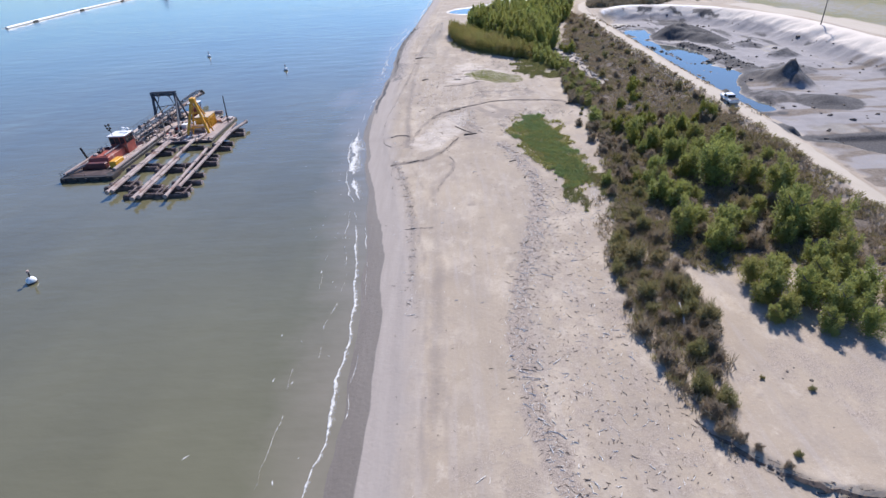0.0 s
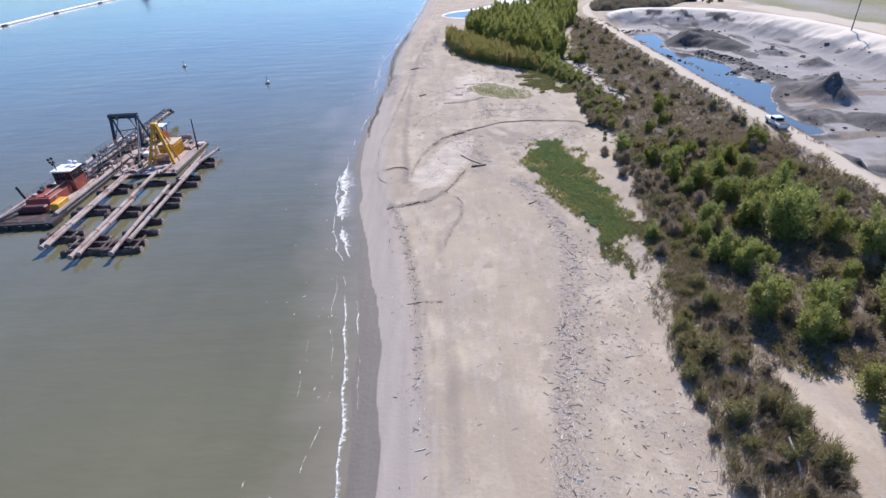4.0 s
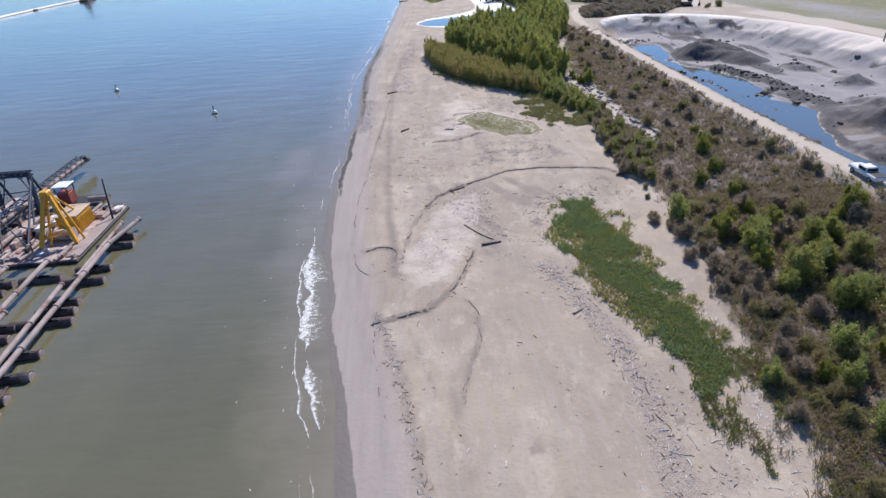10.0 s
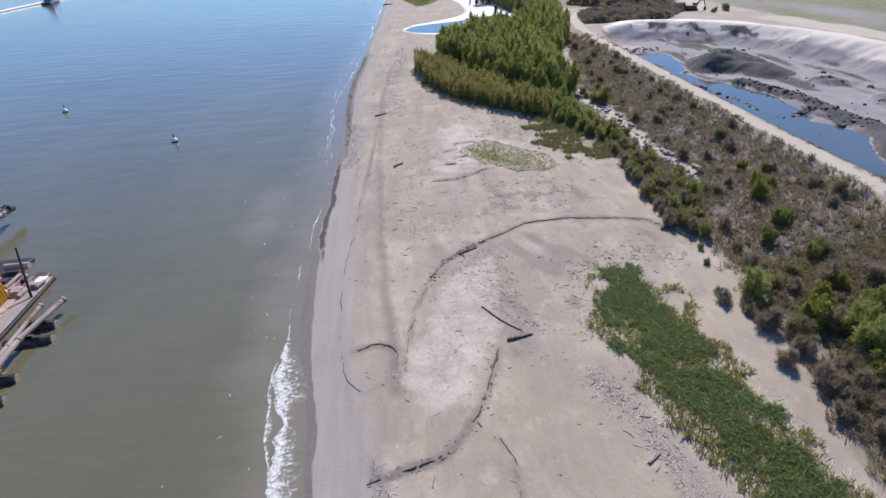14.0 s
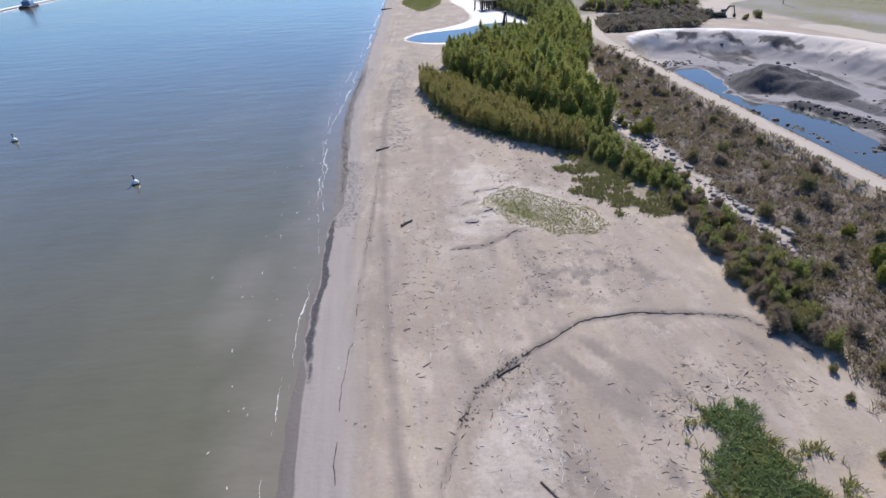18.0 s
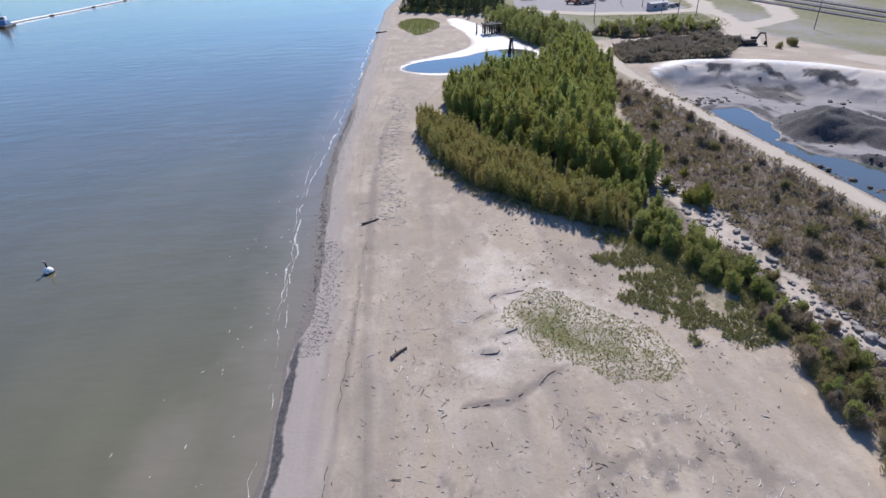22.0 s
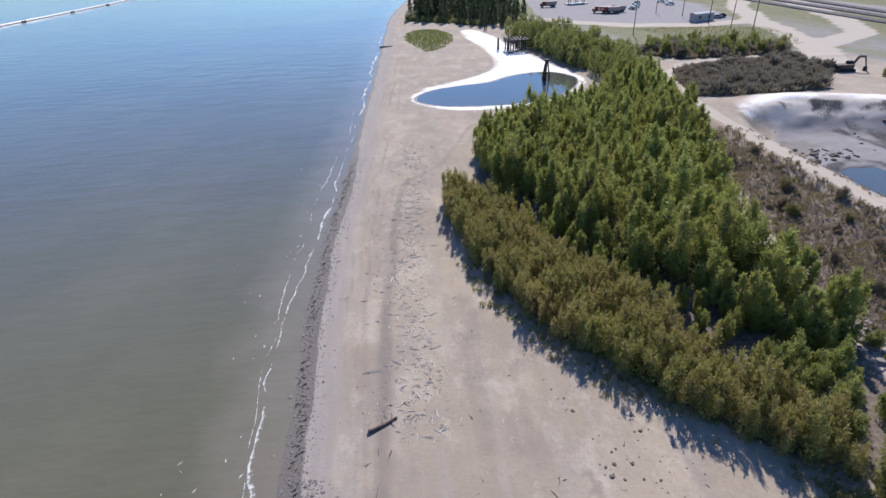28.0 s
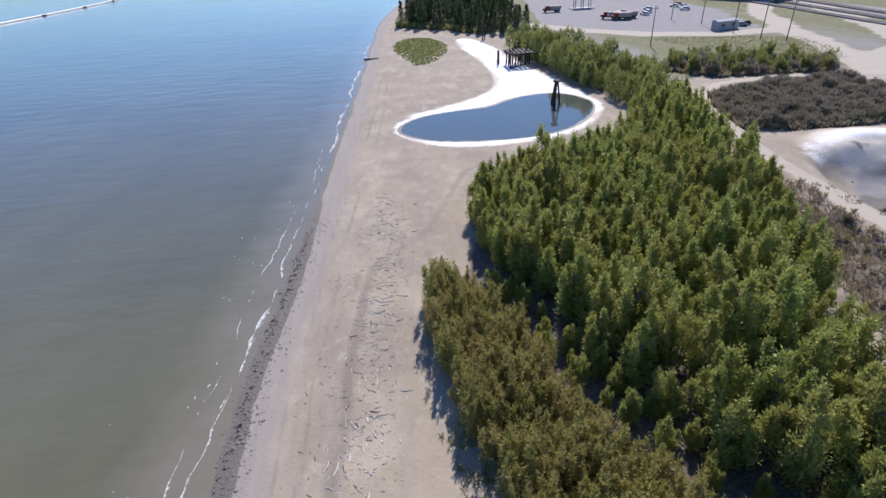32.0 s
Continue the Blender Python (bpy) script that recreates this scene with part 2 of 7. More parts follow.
def relief(x, y):
    """The height of the ground."""
    x, y = np.asarray(x, float), np.asarray(y, float)
    d = x - shore(y) + 0.5 * grain(y, y * 0, 9, 3) + 0.25 * grain(x, y, 2.5, 4)
    h = np.where(d < 0, np.maximum(0.07 * d, -4), 0.046 * np.minimum(d, 6) + 0.012 * np.clip(d - 6, 0, 14))
    h = h + 0.06 * smooth(88, 58, y) * smooth(8, 0, d)
    dry = smooth(3, 8, d)
    h = h + 0.06 * smooth(3.4, 4.2, d) * (1 + grain(x, y, 14, 9)) - 0.05 * np.exp(-((d - 5.2) / 0.5) ** 2) + 0.05 * np.exp(-((d - 8.5 - grain(y, y * 0, 25, 8)) / 0.7) ** 2)
    h = h + dry * (0.12 * grain(x, y, 17, 1) + 0.05 * grain(x, y, 3.1, 2) + 0.02 * grain(x, y, 1.0, 12, 2))
    # washed edges in the sand
    for line, step, reach in ((SCARP, 0.18, 5), (FAN, 0.13, 9), (TONGUE, 0.08, 2), (WASH, 0.24, 3), (WASH2, 0.2, 3), (WASH3, 0.2, 2), (WASH4, 0.16, 2), (EDGE, 0.45, 6)):
        b, s, a = beside(x + 0.35 * grain(x, y, 1.6, 21), y + 0.35 * grain(x, y, 1.6, 22), line)
        fade = smooth(0, 0.08, a) * smooth(1, 0.92, a)
        h = h + fade * step * np.where(s > 0, smooth(0, 0.25, b) * np.exp(-b / reach), -0.25 * np.exp(-b / 1.2))
    # bank towards the haul road
    up = smooth(34, 53, x) * smooth(30, 75, y)
    h = h + 1.1 * up * smooth(330, 250, y) + 0.95 * up * grain(x, y, 3.4, 5) * (x < 56) * (y < 262)
    b, s, a = beside(x, y, ROAD)
    on = smooth(3.6, 1.8, b)
    h = h * (1 - on) + on * (1.9 * smooth(20, 70, y) * smooth(320, 255, y) + 0.7 + 0.03 * grain(x, y, 2, 6))
    # the pit with its pond and heaps
    i = inside(x + 1.5 * grain(x, y, 9, 31), y + 1.5 * grain(x, y, 9, 32), PIT)
    broad = 5 + 8 * smooth(66, 82, x)
    rim = smooth(-9, 0, i) * smooth(75, 95, x + 0.25 * (y - 200)) * 1.3 * smooth(100, 150, y) * (b > 4)
    h = h + rim
    w = smooth(0, 1, np.clip(i / broad + 0.12 * grain(x, y, 5, 33), 0, 1))
    floor_h = -2.0 + 0.3 * grain(x, y, 8, 34) + 0.12 * grain(x, y, 2.2, 35)
    p = inside(x + 1.6 * grain(x, y, 6, 36), y + 2.6 * grain(x, y, 7, 37), POND)
    floor_h = floor_h - 0.9 * smooth(-0.5, 2.0, p) + 0.75 * smooth(0.45, 0.75, grain(x, y * 0.55, 7, 38)) * (p > 0.5)
    for line in SPITS:
        b_s = beside(x + 0.9 * grain(x, y, 2.2, 44), y + 0.9 * grain(x, y, 2.2, 45), line)[0]
        floor_h = floor_h + 0.85 * np.exp(-(b_s / 0.75) ** 2) * (0.85 + 0.6 * grain(x, y, 1.8, 46))
    b_s = beside(x + 0.9 * grain(x, y, 3, 47), y, DARK_BANK)[0]
    floor_h = floor_h + 0.9 * np.exp(-(b_s / 1.8) ** 2)
    pool = np.hypot((x - 77) / 14, (y - 94) / 5.5)
    floor_h = floor_h + 0.35 * grain(x * 1.6, y * 0.35, 7, 39) * smooth(-2, -6, p)
    for mx, my, r, top, kind in MOUNDS:
        q = np.hypot(x - mx, y - my) / r * (1 + 0.22 * grain(x, y, 5, 40))
        floor_h = floor_h + top * (np.clip(1 - q, 0, 1) if kind else smooth(1, 0, q)) * (1 + 0.3 * grain(x, y, 2.8, 41) + 0.16 * grain(x, y, 1.3, 43))
    h = h * (1 - w) + w * floor_h
    sunk = smooth(1.15, 0.85, pool + 0.15 * grain(x, y, 5, 42))
    h = h * (1 - sunk) + sunk * -2.8
    # the lagoon
    l = inside(x + 0.8 * grain(x, y, 6, 51), y + 0.8 * grain(x, y, 6, 52), LAGOON)
    basin = smooth(-9, 0, l)
    h = h * (1 - basin) + basin * (0.36 - 0.5 * smooth(0, 3, l) + 0.25 * smooth(0, -9, l))
    t = smooth(0, 5, inside(x, y, ISLAND))
    h = h + 0.25 * t + 0.4 * smooth(0, 9, inside(x, y, FIELD))
    out = smooth(700, 1500, np.hypot(x, y))
    return np.where(d < 0, h, h * (1 - out) + 0.8 * out)


# ---- materials ----
def mat(name):
    m = bpy.data.materials.new(name)
    m.use_nodes = True
    return m, m.node_tree.nodes, m.node_tree.links, m.node_tree.nodes["Principled BSDF"]


def noise_node(n, l, size, detail=4, rough=0.55, coord=None, stretch=None):
    """A noise texture with features of about that size in metres."""
    t = n.new("ShaderNodeTexNoise")
    t.inputs["Scale"].default_value, t.inputs["Detail"].default_value, t.inputs["Roughness"].default_value = 1.0 / size, detail, rough
    if coord is None:
        coord = n.new("ShaderNodeNewGeometry").outputs["Position"]
    if stretch:
        mp = n.new("ShaderNodeMapping")
        mp.inputs["Scale"].default_value = stretch
        l.new(coord, mp.inputs[0])
        coord = mp.outputs[0]
    l.new(coord, t.inputs["Vector"])
    return t.outputs["Fac"]


def span(n, l, v, a, b, lo=0.0, hi=1.0):
    r = n.new("ShaderNodeMapRange")
    for k, x in zip((1, 2, 3, 4), (a, b, lo, hi)):
        r.inputs[k].default_value = x
    l.new(v, r.inputs[0])
    return r.outputs[0]


def mix(n, l, f, a, b):
    x = n.new("ShaderNodeMix")
    x.data_type = "RGBA"
    for sock, v in ((x.inputs[0], f), (x.inputs[6], a), (x.inputs[7], b)):
        if isinstance(v, (int, float)):
            sock.default_value = v
        elif isinstance(v, tuple):
            sock.default_value = (*v, 1)
        else:
            l.new(v, sock)
    return x.outputs[2]


def sums(n, l, op, a, b):
    x = n.new("ShaderNodeMath")
    x.operation = op
    for sock, v in zip(x.inputs, (a, b)):
        if isinstance(v, (int, float)):
            sock.default_value = v
        else:
            l.new(v, sock)
    return x.outputs[0]


def bump(n, l, p, height, strength, distance):
    b = n.new("ShaderNodeBump")
    b.inputs["Strength"].default_value, b.inputs["Distance"].default_value = strength, distance
    l.new(height, b.inputs["Height"])
    l.new(b.outputs[0], p.inputs["Normal"])


def plain(name, a, b, size=0.6, rough=0.7, metal=0.0, relief_h=0.02, wear=None, each=0.0):
    """A worn surface: two colours in patches, fine grain, and stains of a third colour."""
    m, n, l, p = mat(name)
    c = n.new("ShaderNodeTexCoord").outputs["Object"]
    col = mix(n, l, span(n, l, noise_node(n, l, size, 5, 0.6, c), 0.35, 0.65), a, b)
    if wear:
        col = mix(n, l, span(n, l, noise_node(n, l, size * 2.3, 6, 0.7, c), 0.55, 0.68), col, wear)
    if each:
        info = n.new("ShaderNodeObjectInfo").outputs["Random"]
        col = mix(n, l, span(n, l, info, 0, 1, 0, each), col, tuple(v * 0.35 for v in a))
    l.new(col, p.inputs["Base Color"])
    p.inputs["Roughness"].default_value, p.inputs["Metallic"].default_value = rough, metal
    bump(n, l, p, noise_node(n, l, size * 0.25, 4, 0.6, c), 0.4, relief_h)
    return m


def leaf_mat(name, a, b, c, through=0.3):
    """Leaves: hue varies from leaf to leaf and from plant to plant, with some light coming through."""
    m, n, l, p = mat(name)
    isl = n.new("ShaderNodeNewGeometry").outputs["Random Per Island"]
    info = n.new("ShaderNodeObjectInfo").outputs["Random"]
    col = mix(n, l, isl, a, b)
    col = mix(n, l, span(n, l, info, 0.2, 1.0, 0.0, 0.75), col, c)
    patch = span(n, l, noise_node(n, l, 3.0, 2), 0.35, 0.7, 0, 0.55)
    col = mix(n, l, patch, col, b)
    l.new(col, p.inputs["Base Color"])
    p.inputs["Roughness"].default_value = 0.55
    p.inputs["Specular IOR Level"].default_value = 0.25
    tr = n.new("ShaderNodeBsdfTranslucent")
    l.new(col, tr.inputs["Color"])
    ms = n.new("ShaderNodeMixShader")
    ms.inputs[0].default_value = through
    l.new(p.outputs[0], ms.inputs[1])
    l.new(tr.outputs[0], ms.inputs[2])
    l.new(ms.outputs[0], n["Material Output"].inputs[0])
    return m


def ground_mat():
    m, n, l, p = mat("ground")

    def attr(name):
        a = n.new("ShaderNodeAttribute")
        a.attribute_name = name
        return a.outputs["Fac"]
    big, mid, fine, grit = (noise_node(n, l, s, d) for s, d in ((14, 4), (2.2, 5), (0.35, 5), (0.09, 3)))
    along = noise_node(n, l, 1.0, 4, 0.6, None, (1.1, 0.09, 1))

    def mask(name, lo=0.35, hi=0.65, rag=0.5):
        v = sums(n, l, "ADD", attr(name), sums(n, l, "MULTIPLY", sums(n, l, "SUBTRACT", mid, 0.5), rag))
        v = sums(n, l, "ADD", v, sums(n, l, "MULTIPLY", sums(n, l, "SUBTRACT", fine, 0.5), rag * 0.7))
        return span(n, l, v, lo, hi)
    col = mix(n, l, span(n, l, big, 0.35, 0.65), (0.396, 0.322, 0.236), (0.306, 0.248, 0.185))
    col = mix(n, l, span(n, l, mid, 0.45, 0.66, 0, 0.3), col, (0.315, 0.258, 0.20))
    drift = noise_node(n, l, 5.5, 5, 0.65, None, (1.0, 0.6, 1))
    col = mix(n, l, span(n, l, drift, 0.5, 0.64, 0, 0.5), col, (0.505, 0.425, 0.33))
    col = mix(n, l, span(n, l, noise_node(n, l, 0.8, 6, 0.75), 0.6, 0.72, 0, 0.5), col, (0.29, 0.235, 0.18))
    film = noise_node(n, l, 9.0, 7, 0.7, None, (1.4, 0.5, 1))
    col = mix(n, l, span(n, l, film, 0.48, 0.62, 0, 0.55), col, (0.285, 0.238, 0.192))
    col = mix(n, l, span(n, l, noise_node(n, l, 3.2, 7, 0.75, None, (1.2, 0.8, 1)), 0.56, 0.64, 0, 0.45), col, (0.50, 0.425, 0.335))
    col = mix(n, l, span(n, l, along, 0.5, 0.75, 0, 0.6), col, (0.37, 0.32, 0.275))
    col = mix(n, l, span(n, l, fine, 0.58, 0.72, 0, 0.5), col, (0.25, 0.20, 0.155))
    col = mix(n, l, span(n, l, grit, 0.62, 0.74, 0, 0.4), col, (0.66, 0.60, 0.52))
    col = mix(n, l, mask("litter", 0.45, 0.8, 0.9), col, mix(n, l, span(n, l, grit, 0.4, 0.62), (0.20, 0.155, 0.12), (0.42, 0.355, 0.29)))
    col = mix(n, l, span(n, l, mask("stain_shade", 0.2, 0.85, 0.7), 0, 1, 0, 0.95), col, mix(n, l, fine, (0.185, 0.152, 0.125), (0.285, 0.236, 0.19)))
    col = mix(n, l, mask("strand", 0.05, 0.95, 0.5), col, mix(n, l, along, (0.268, 0.230, 0.197), (0.388, 0.338, 0.29)))
    col = mix(n, l, mask("pale", 0.3, 0.75, 0.5), col, mix(n, l, fine, (0.56, 0.485, 0.40), (0.68, 0.605, 0.52)))
    col = mix(n, l, mask("gravel", 0.3, 0.7, 0.5), col, mix(n, l, mid, (0.21, 0.195, 0.188), (0.325, 0.302, 0.292)))
    # soil colour; also carries the shade painted under hedge and trees
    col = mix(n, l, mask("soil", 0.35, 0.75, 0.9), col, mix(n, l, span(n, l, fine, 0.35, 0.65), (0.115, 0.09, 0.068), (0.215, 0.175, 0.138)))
    col = mix(n, l, mask("grass", 0.35, 0.7, 0.9), col, mix(n, l, span(n, l, mid, 0.35, 0.65), (0.12, 0.135, 0.05), (0.22, 0.19, 0.10)))
    col = mix(n, l, mask("dark", 0.35, 0.7, 0.8), col, mix(n, l, span(n, l, fine, 0.3, 0.7), (0.040, 0.038, 0.038), (0.105, 0.098, 0.096)))
    col = mix(n, l, mask("track", 0.35, 0.65, 0.35), col, mix(n, l, along, (0.40, 0.34, 0.265), (0.50, 0.435, 0.35)))
    col = mix(n, l, mask("rim_white", 0.3, 0.75, 0.8), col, mix(n, l, fine, (0.80, 0.78, 0.75), (0.88, 0.87, 0.85)))
    wet = mask("wet", 0.35, 0.6, 0.12)
    col = mix(n, l, wet, col, mix(n, l, along, (0.122, 0.104, 0.086), (0.172, 0.148, 0.124)))
    l.new(col, p.inputs["Base Color"])
    l.new(span(n, l, wet, 0, 1, 0.92, 0.62), p.inputs["Roughness"])
    p.inputs["Specular IOR Level"].default_value = 0.3
    hgt = sums(n, l, "ADD", sums(n, l, "MULTIPLY", mid, 0.55), sums(n, l, "ADD", sums(n, l, "MULTIPLY", fine, 0.45), sums(n, l, "MULTIPLY", grit, 0.15)))
    bump(n, l, p, hgt, 0.45, 0.18)
    return m


def water_mat(name, deep, shallow, ripple, rough=0.07):
    m, n, l, p = mat(name)
    a = n.new("ShaderNodeAttribute")
    a.attribute_name = "shallow"
    murk = noise_node(n, l, 26, 4, 0.6, None, (1, 0.45, 1))
    col = mix(n, l, span(n, l, murk, 0.35, 0.68), deep, tuple(v * 1.28 for v in deep))
    edge = sums(n, l, "ADD", a.outputs["Fac"], sums(n, l, "MULTIPLY", sums(n, l, "SUBTRACT", noise_node(n, l, 6, 4), 0.5), 0.9))
    col = mix(n, l, span(n, l, edge, 0.3, 1.0, 0, 0.75), col, shallow)
    l.new(col, p.inputs["Base Color"])
    p.inputs["Roughness"].default_value, p.inputs["IOR"].default_value = rough, 1.68
    swell = noise_node(n, l, 5.5, 3, 0.55, None, (0.55, 1.3, 1))
    chop = noise_node(n, l, 2.0, 4, 0.6, None, (0.7, 1.4, 1))
    gust = span(n, l, noise_node(n, l, 60, 3, 0.6, None, (0.5, 1.2, 1)), 0.3, 0.7, 0.35, 1.0)
    bump(n, l, p, sums(n, l, "MULTIPLY", gust, sums(n, l, "ADD", swell, sums(n, l, "MULTIPLY", chop, 0.28))), ripple, 0.55)
    return m


GROUND = ground_mat()
RIVER = water_mat("river_water", (0.119, 0.110, 0.060), (0.226, 0.194, 0.138), 0.34, 0.1)
STILL = water_mat("still_water", (0.075, 0.085, 0.075), (0.12, 0.11, 0.075), 0.06, 0.04)
FOAM = plain("foam", (0.72, 0.71, 0.67), (0.52, 0.50, 0.44), 0.3, 0.6)
fn, fl = FOAM.node_tree.nodes, FOAM.node_tree.links
lace = fn.new("ShaderNodeMixShader")
thick = fn.new("ShaderNodeAttribute")
thick.attribute_name = "thick"
body = sums(fn, fl, "ADD", noise_node(fn, fl, 0.5, 7, 0.8), sums(fn, fl, "MULTIPLY", thick.outputs["Fac"], 0.22))
fl.new(span(fn, fl, body, 0.55, 0.72), lace.inputs[0])
fl.new(fn.new("ShaderNodeBsdfTransparent").outputs[0], lace.inputs[1])
fl.new(fn["Principled BSDF"].outputs[0], lace.inputs[2])
fl.new(lace.outputs[0], fn["Material Output"].inputs[0])
LEAF_TREE = leaf_mat("tree_leaves", (0.186, 0.225, 0.070), (0.452, 0.468, 0.124), (0.390, 0.350, 0.102), 0.37)
LEAF_WILLOW = leaf_mat("willow_leaves", (0.216, 0.205, 0.086), (0.333, 0.297, 0.122), (0.315, 0.248, 0.126))
LEAF_HEDGE = leaf_mat("hedge_leaves", (0.235, 0.230, 0.068), (0.385, 0.350, 0.110), (0.400, 0.300, 0.120), 0.38)
LEAF_WOOD = leaf_mat("wood_leaves", (0.060, 0.085, 0.045), (0.110, 0.140, 0.060), (0.100, 0.110, 0.055))
LEAF_BROWN = leaf_mat("brown_twigs", (0.290, 0.225, 0.155), (0.390, 0.310, 0.215), (0.255, 0.215, 0.130))
LEAF_LAGOON = leaf_mat("lagoon_leaves", (0.230, 0.259, 0.076), (0.391, 0.399, 0.119), (0.340, 0.315, 0.102))
LEAF_BUSH = leaf_mat("bush_leaves", (0.170, 0.200, 0.070), (0.390, 0.410, 0.115), (0.330, 0.300, 0.100), 0.4)
LEAF_YELLOW = leaf_mat("yellowing_leaves", (0.245, 0.265, 0.060), (0.350, 0.330, 0.075), (0.215, 0.230, 0.060))
LEAF_DRY = leaf_mat("dry_weeds", (0.270, 0.220, 0.145), (0.380, 0.310, 0.210), (0.230, 0.205, 0.115))
LEAF_MAUVE = leaf_mat("bare_brush", (0.240, 0.200, 0.150), (0.340, 0.290, 0.215), (0.230, 0.210, 0.130))
LEAF_VINE = leaf_mat("vine_leaves", (0.165, 0.235, 0.095), (0.310, 0.385, 0.150), (0.340, 0.340, 0.180))
LEAF_GRASS = leaf_mat("short_grass", (0.254, 0.292, 0.069), (0.360, 0.370, 0.117), (0.390, 0.323, 0.137))
LEAF_SCRUB = leaf_mat("scrub_leaves", (0.190, 0.200, 0.080), (0.310, 0.300, 0.115), (0.300, 0.250, 0.125))
BARK = plain("bark", (0.14, 0.105, 0.075), (0.22, 0.18, 0.14), 0.3, 0.9)
DRIFT = plain("driftwood", (0.20, 0.165, 0.13), (0.36, 0.32, 0.27), 0.4, 0.9, each=0.8)
DRIFT_DARK = plain("soaked_wood", (0.075, 0.054, 0.040), (0.150, 0.112, 0.085), 0.4, 0.8)
TIMBER = plain("tarred_timber", (0.030, 0.026, 0.024), (0.075, 0.062, 0.052), 0.5, 0.85)
ROCK = plain("rubble", (0.21, 0.19, 0.17), (0.33, 0.30, 0.275), 0.5, 0.9, wear=(0.15, 0.13, 0.11))
CLOD = plain("mud_clod", (0.095, 0.076, 0.060), (0.165, 0.135, 0.108), 0.3, 0.85)
BLACK = plain("black_steel", (0.016, 0.016, 0.018), (0.040, 0.037, 0.037), 0.9, 0.7, 0.0, wear=(0.10, 0.06, 0.04))
RUST = plain("rusty_deck", (0.36, 0.265, 0.225), (0.50, 0.415, 0.36), 1.2, 0.85, 0.0, wear=(0.19, 0.09, 0.06))
PIPE = plain("pipe_steel", (0.27, 0.205, 0.18), (0.39, 0.315, 0.28), 1.6, 0.8, 0.0, wear=(0.17, 0.085, 0.06))
PONTOON = plain("pontoon_steel", (0.055, 0.040, 0.036), (0.115, 0.075, 0.062), 0.9, 0.6, 0.3, wear=(0.22, 0.17, 0.15))
RED = plain("red_paint", (0.36, 0.075, 0.045), (0.22, 0.045, 0.034), 0.9, 0.65, wear=(0.34, 0.19, 0.14))
YELLOW = plain("yellow_paint", (0.76, 0.37, 0.022), (0.62, 0.29, 0.022), 0.9, 0.5, wear=(0.36, 0.18, 0.04))
MAROON = plain("maroon_paint", (0.085, 0.022, 0.020), (0.13, 0.032, 0.026), 0.9, 0.6, wear=(0.20, 0.10, 0.07))
TAN = plain("tan_paint", (0.56, 0.43, 0.28), (0.48, 0.36, 0.25), 0.9, 0.6, wear=(0.34, 0.20, 0.10))
WHITE = plain("white_paint", (0.78, 0.78, 0.76), (0.68, 0.68, 0.66), 1.0, 0.45, wear=(0.5, 0.46, 0.42))
NAVY = plain("dark_blue_steel", (0.020, 0.034, 0.058), (0.036, 0.050, 0.074), 0.8, 0.75, 0.0, wear=(0.08, 0.06, 0.045))
GALV = plain("galvanised_steel", (0.24, 0.26, 0.28), (0.36, 0.38, 0.40), 0.8, 0.5, 0.4, wear=(0.12, 0.09, 0.08))
GLASS = plain("dark_glass", (0.015, 0.018, 0.022), (0.025, 0.03, 0.035), 1.0, 0.08, relief_h=0.0)
RUBBER = plain("rubber", (0.02, 0.02, 0.02), (0.035, 0.035, 0.035), 0.5, 0.8)
GREY = plain("grey_paint", (0.30, 0.31, 0.33), (0.38, 0.39, 0.41), 1.2, 0.6)
BLUE = plain("blue_cladding", (0.10, 0.20, 0.38), (0.14, 0.25, 0.44), 1.5, 0.5)
CONCRETE = plain("concrete", (0.42, 0.41, 0.39), (0.52, 0.51, 0.48), 1.5, 0.85)


# ---- mesh tools ----
def mesh_from(name, verts, faces, material, smooth_faces=False):
    me = bpy.data.meshes.new(name)
    me.from_pydata(verts, [], faces)
    me.materials.append(material)
    if smooth_faces:
        me.polygons.foreach_set("use_smooth", [True] * len(me.polygons))
    me.update()
    return me


def part(name, bm, material, parent, label=""):
    me = bpy.data.meshes.new(name)
    bm.to_mesh(me)
    bm.free()
    me.materials.append(material)
    ob = new(name, me)
    ob.parent = parent
    if label:
        ob["label"] = label
    return ob


def thing(name, place, label, category, group="", kind="", turn=0.0):
    ob = new(name)
    ob.empty_display_size = 0.3
    ob.matrix_basis = pose(*place, 0, 0, turn)
    return tagged(ob, label, category, group, kind)


def box(x0, x1, y0, y1, z0, z1, bevel=0.04, bm=None, taper=1.0):
    own = bm is None
    bm = bm or bmesh.new()
    made = bmesh.ops.create_cube(bm, size=1)["verts"]
    for v in made:
        k = taper if v.co.z > 0 else 1.0
        v.co = Vector(((x0 + x1) / 2 + v.co.x * (x1 - x0) * k, (y0 + y1) / 2 + v.co.y * (y1 - y0) * k, (z0 + z1) / 2 + v.co.z * (z1 - z0)))
    if bevel and own:
        bmesh.ops.bevel(bm, geom=list(bm.edges), offset=min(bevel, 0.3 * min(x1 - x0, y1 - y0, z1 - z0)), segments=1, affect="EDGES")
    return bm


def rod(a, b, r, r2=None, sides=8, bm=None):
    """A round bar from a to b."""
    bm = bm or bmesh.new()
    a, b = Vector(a), Vector(b)
    made = bmesh.ops.create_cone(bm, cap_ends=True, segments=sides, radius1=r, radius2=r if r2 is None else r2, depth=(b - a).length)["verts"]
    m = Matrix.Translation((a + b) / 2) @ (b - a).to_track_quat("Z", "Y").to_matrix().to_4x4()
    bmesh.ops.transform(bm, matrix=m, verts=made)
    return bm


